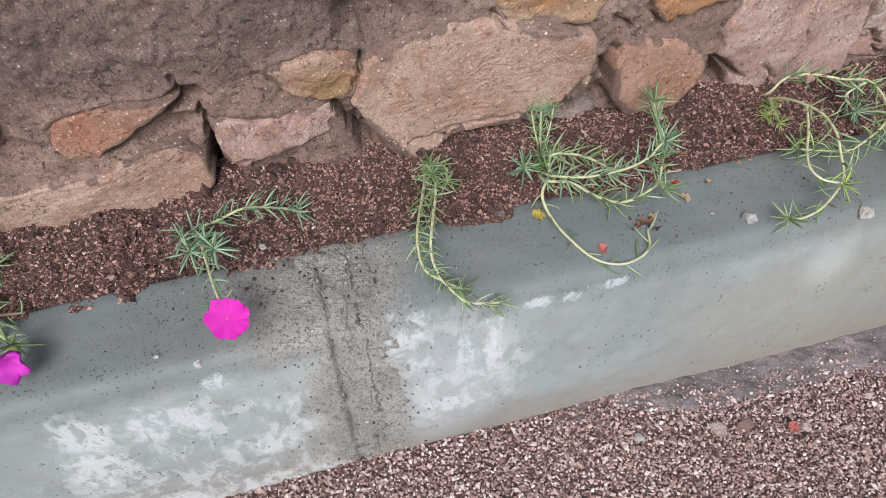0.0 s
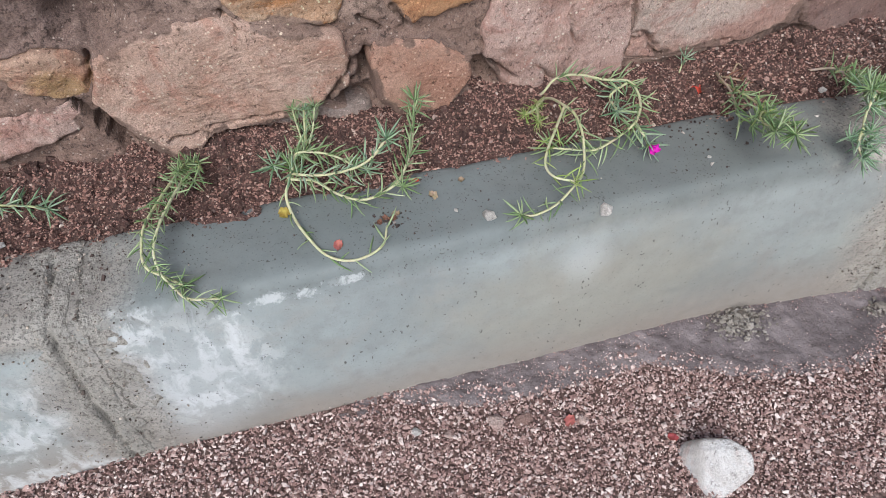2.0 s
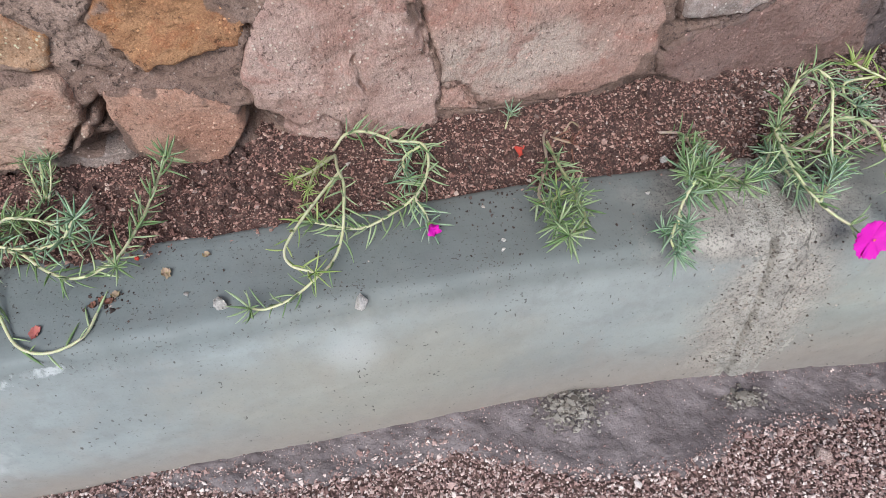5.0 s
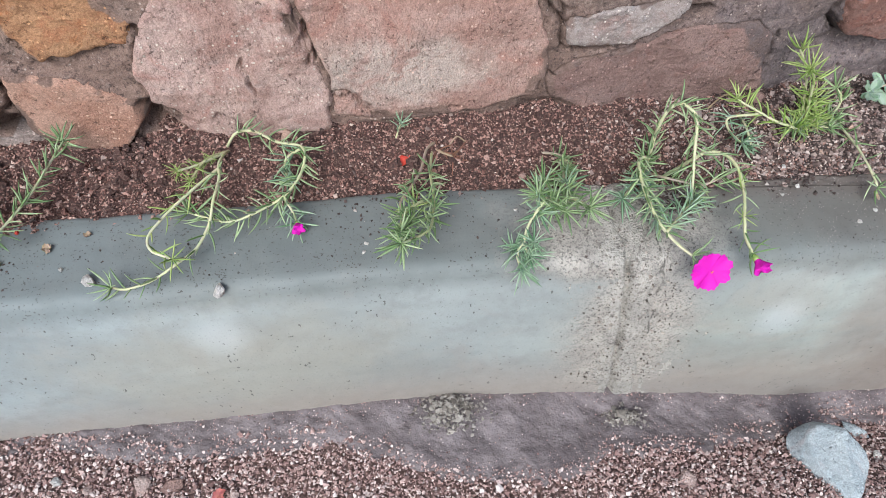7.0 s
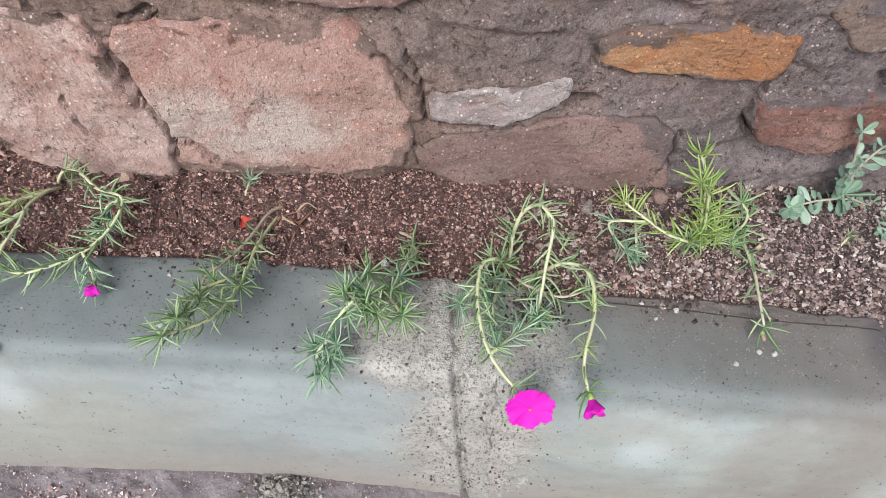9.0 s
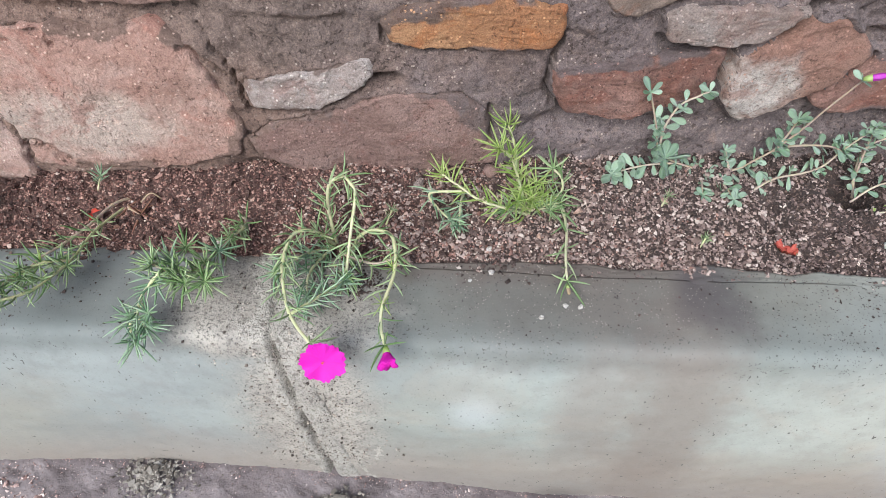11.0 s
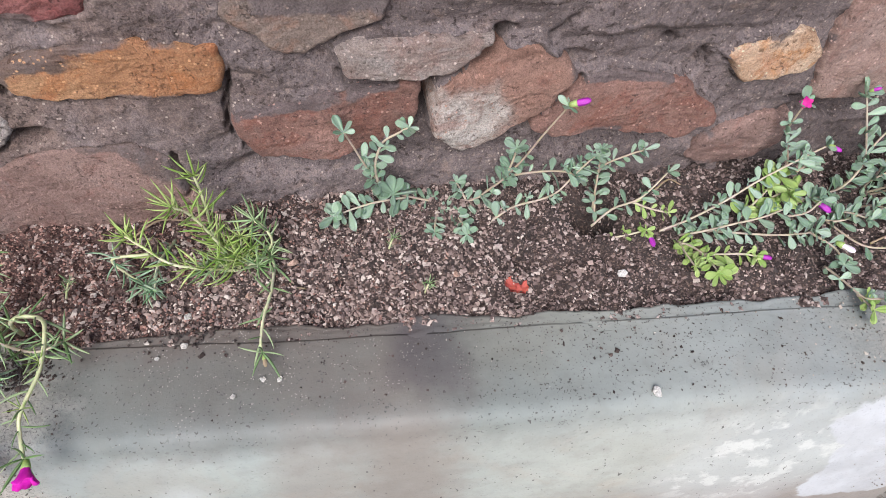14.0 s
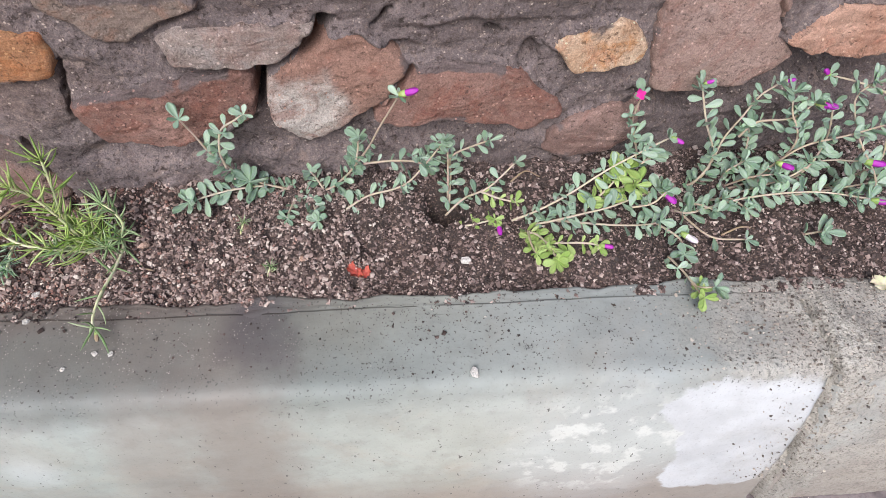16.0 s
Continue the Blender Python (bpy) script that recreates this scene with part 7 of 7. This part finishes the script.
GRIT_DARK = grit_material("dark_crumbs", ((0.0, (0.02, 0.014, 0.012)), (0.7, (0.06, 0.04, 0.034)), (0.93, (0.10, 0.07, 0.06)), (1.0, (0.5, 0.45, 0.4))))
r = np.random.default_rng(77)
pts, sizes = [], []
while len(pts) < 2600:
    x, y = r.uniform(-0.4, 1.75), 0.355 - 0.10 * r.uniform() ** 1.2
    if fbm(x, y, 0, 11, 3) + 0.25 * smooth_step(1.1, 1.4, x) > r.uniform(-0.3, 0.5) and y + drift(x) > 0.272 + drift(x):
        pts.append((x, y + drift(x), TOP + 0.0003))
        sizes.append(min(0.0026, r.lognormal(math.log(0.0008), 0.5)))
for cx, cy, reach, count in ((0.868, 0.312, 0.013, 330), (0.985, 0.33, 0.02, 160), (0.27, 0.303, 0.008, 60), (0.60, 0.33, 0.03, 90), (0.0, 0.335, 0.05, 160), (1.3, 0.30, 0.06, 60)):
    for _ in range(count):
        x, y = r.normal(cx, reach), r.normal(cy, reach * 0.6)
        if 0.275 + drift(x) < y < 0.352 + drift(x):
            pts.append((x, y, TOP + 0.0006))
            sizes.append(min(0.005, r.lognormal(math.log(0.0019), 0.4)))
tagged(part("kerb_crumbs", lumps("kerb_crumbs", r, pts, sizes, GRIT_DARK)), "dark soil crumbs scattered on the kerb", "soil", kind="stuff")

# sand grains caught on the rough cement of the joints
GRIT_SAND = grit_material("sand_grains", ((0.0, (0.05, 0.04, 0.033)), (0.45, (0.13, 0.105, 0.088)), (0.7, (0.30, 0.26, 0.22)), (1.0, (0.55, 0.49, 0.42))))
r = np.random.default_rng(78)
pts, sizes = [], []
faces_out = [s for s in SECTION if s[0] < 0.348 and s[1] > 0.012]
flat_top = [s for s in faces_out if s[1] > 0.2]
for at, slant, wide, count in ((JOINTS[0], -0.02, 0.030, 520), (JOINTS[1], 0.12, 0.030, 1300), (JOINTS[2], 0.1, 0.03, 700)):
    for _ in range(count):
        y, z, ny, nz = faces_out[r.integers(len(faces_out))]
        x = at - slant * (z - 0.1) + r.normal(0.006, wide)
        pts.append((x, y + drift(x) + ny * 0.0012 + r.uniform(-0.001, 0.001), z + nz * 0.0012))
        sizes.append(min(0.0034, r.lognormal(math.log(0.0013), 0.4)))
for _ in range(1500):
    y, z, ny, nz = flat_top[r.integers(len(flat_top))]
    x = 1.64 + r.normal(0, 0.07)
    pts.append((x, y + drift(x), z + 0.0008))
    sizes.append(min(0.0034, r.lognormal(math.log(0.0013), 0.4)))
tagged(part("joint_sand", lumps("joint_sand", r, pts, sizes, GRIT_SAND)), "coarse sand grains clinging to the joint cement", "sand", kind="stuff")
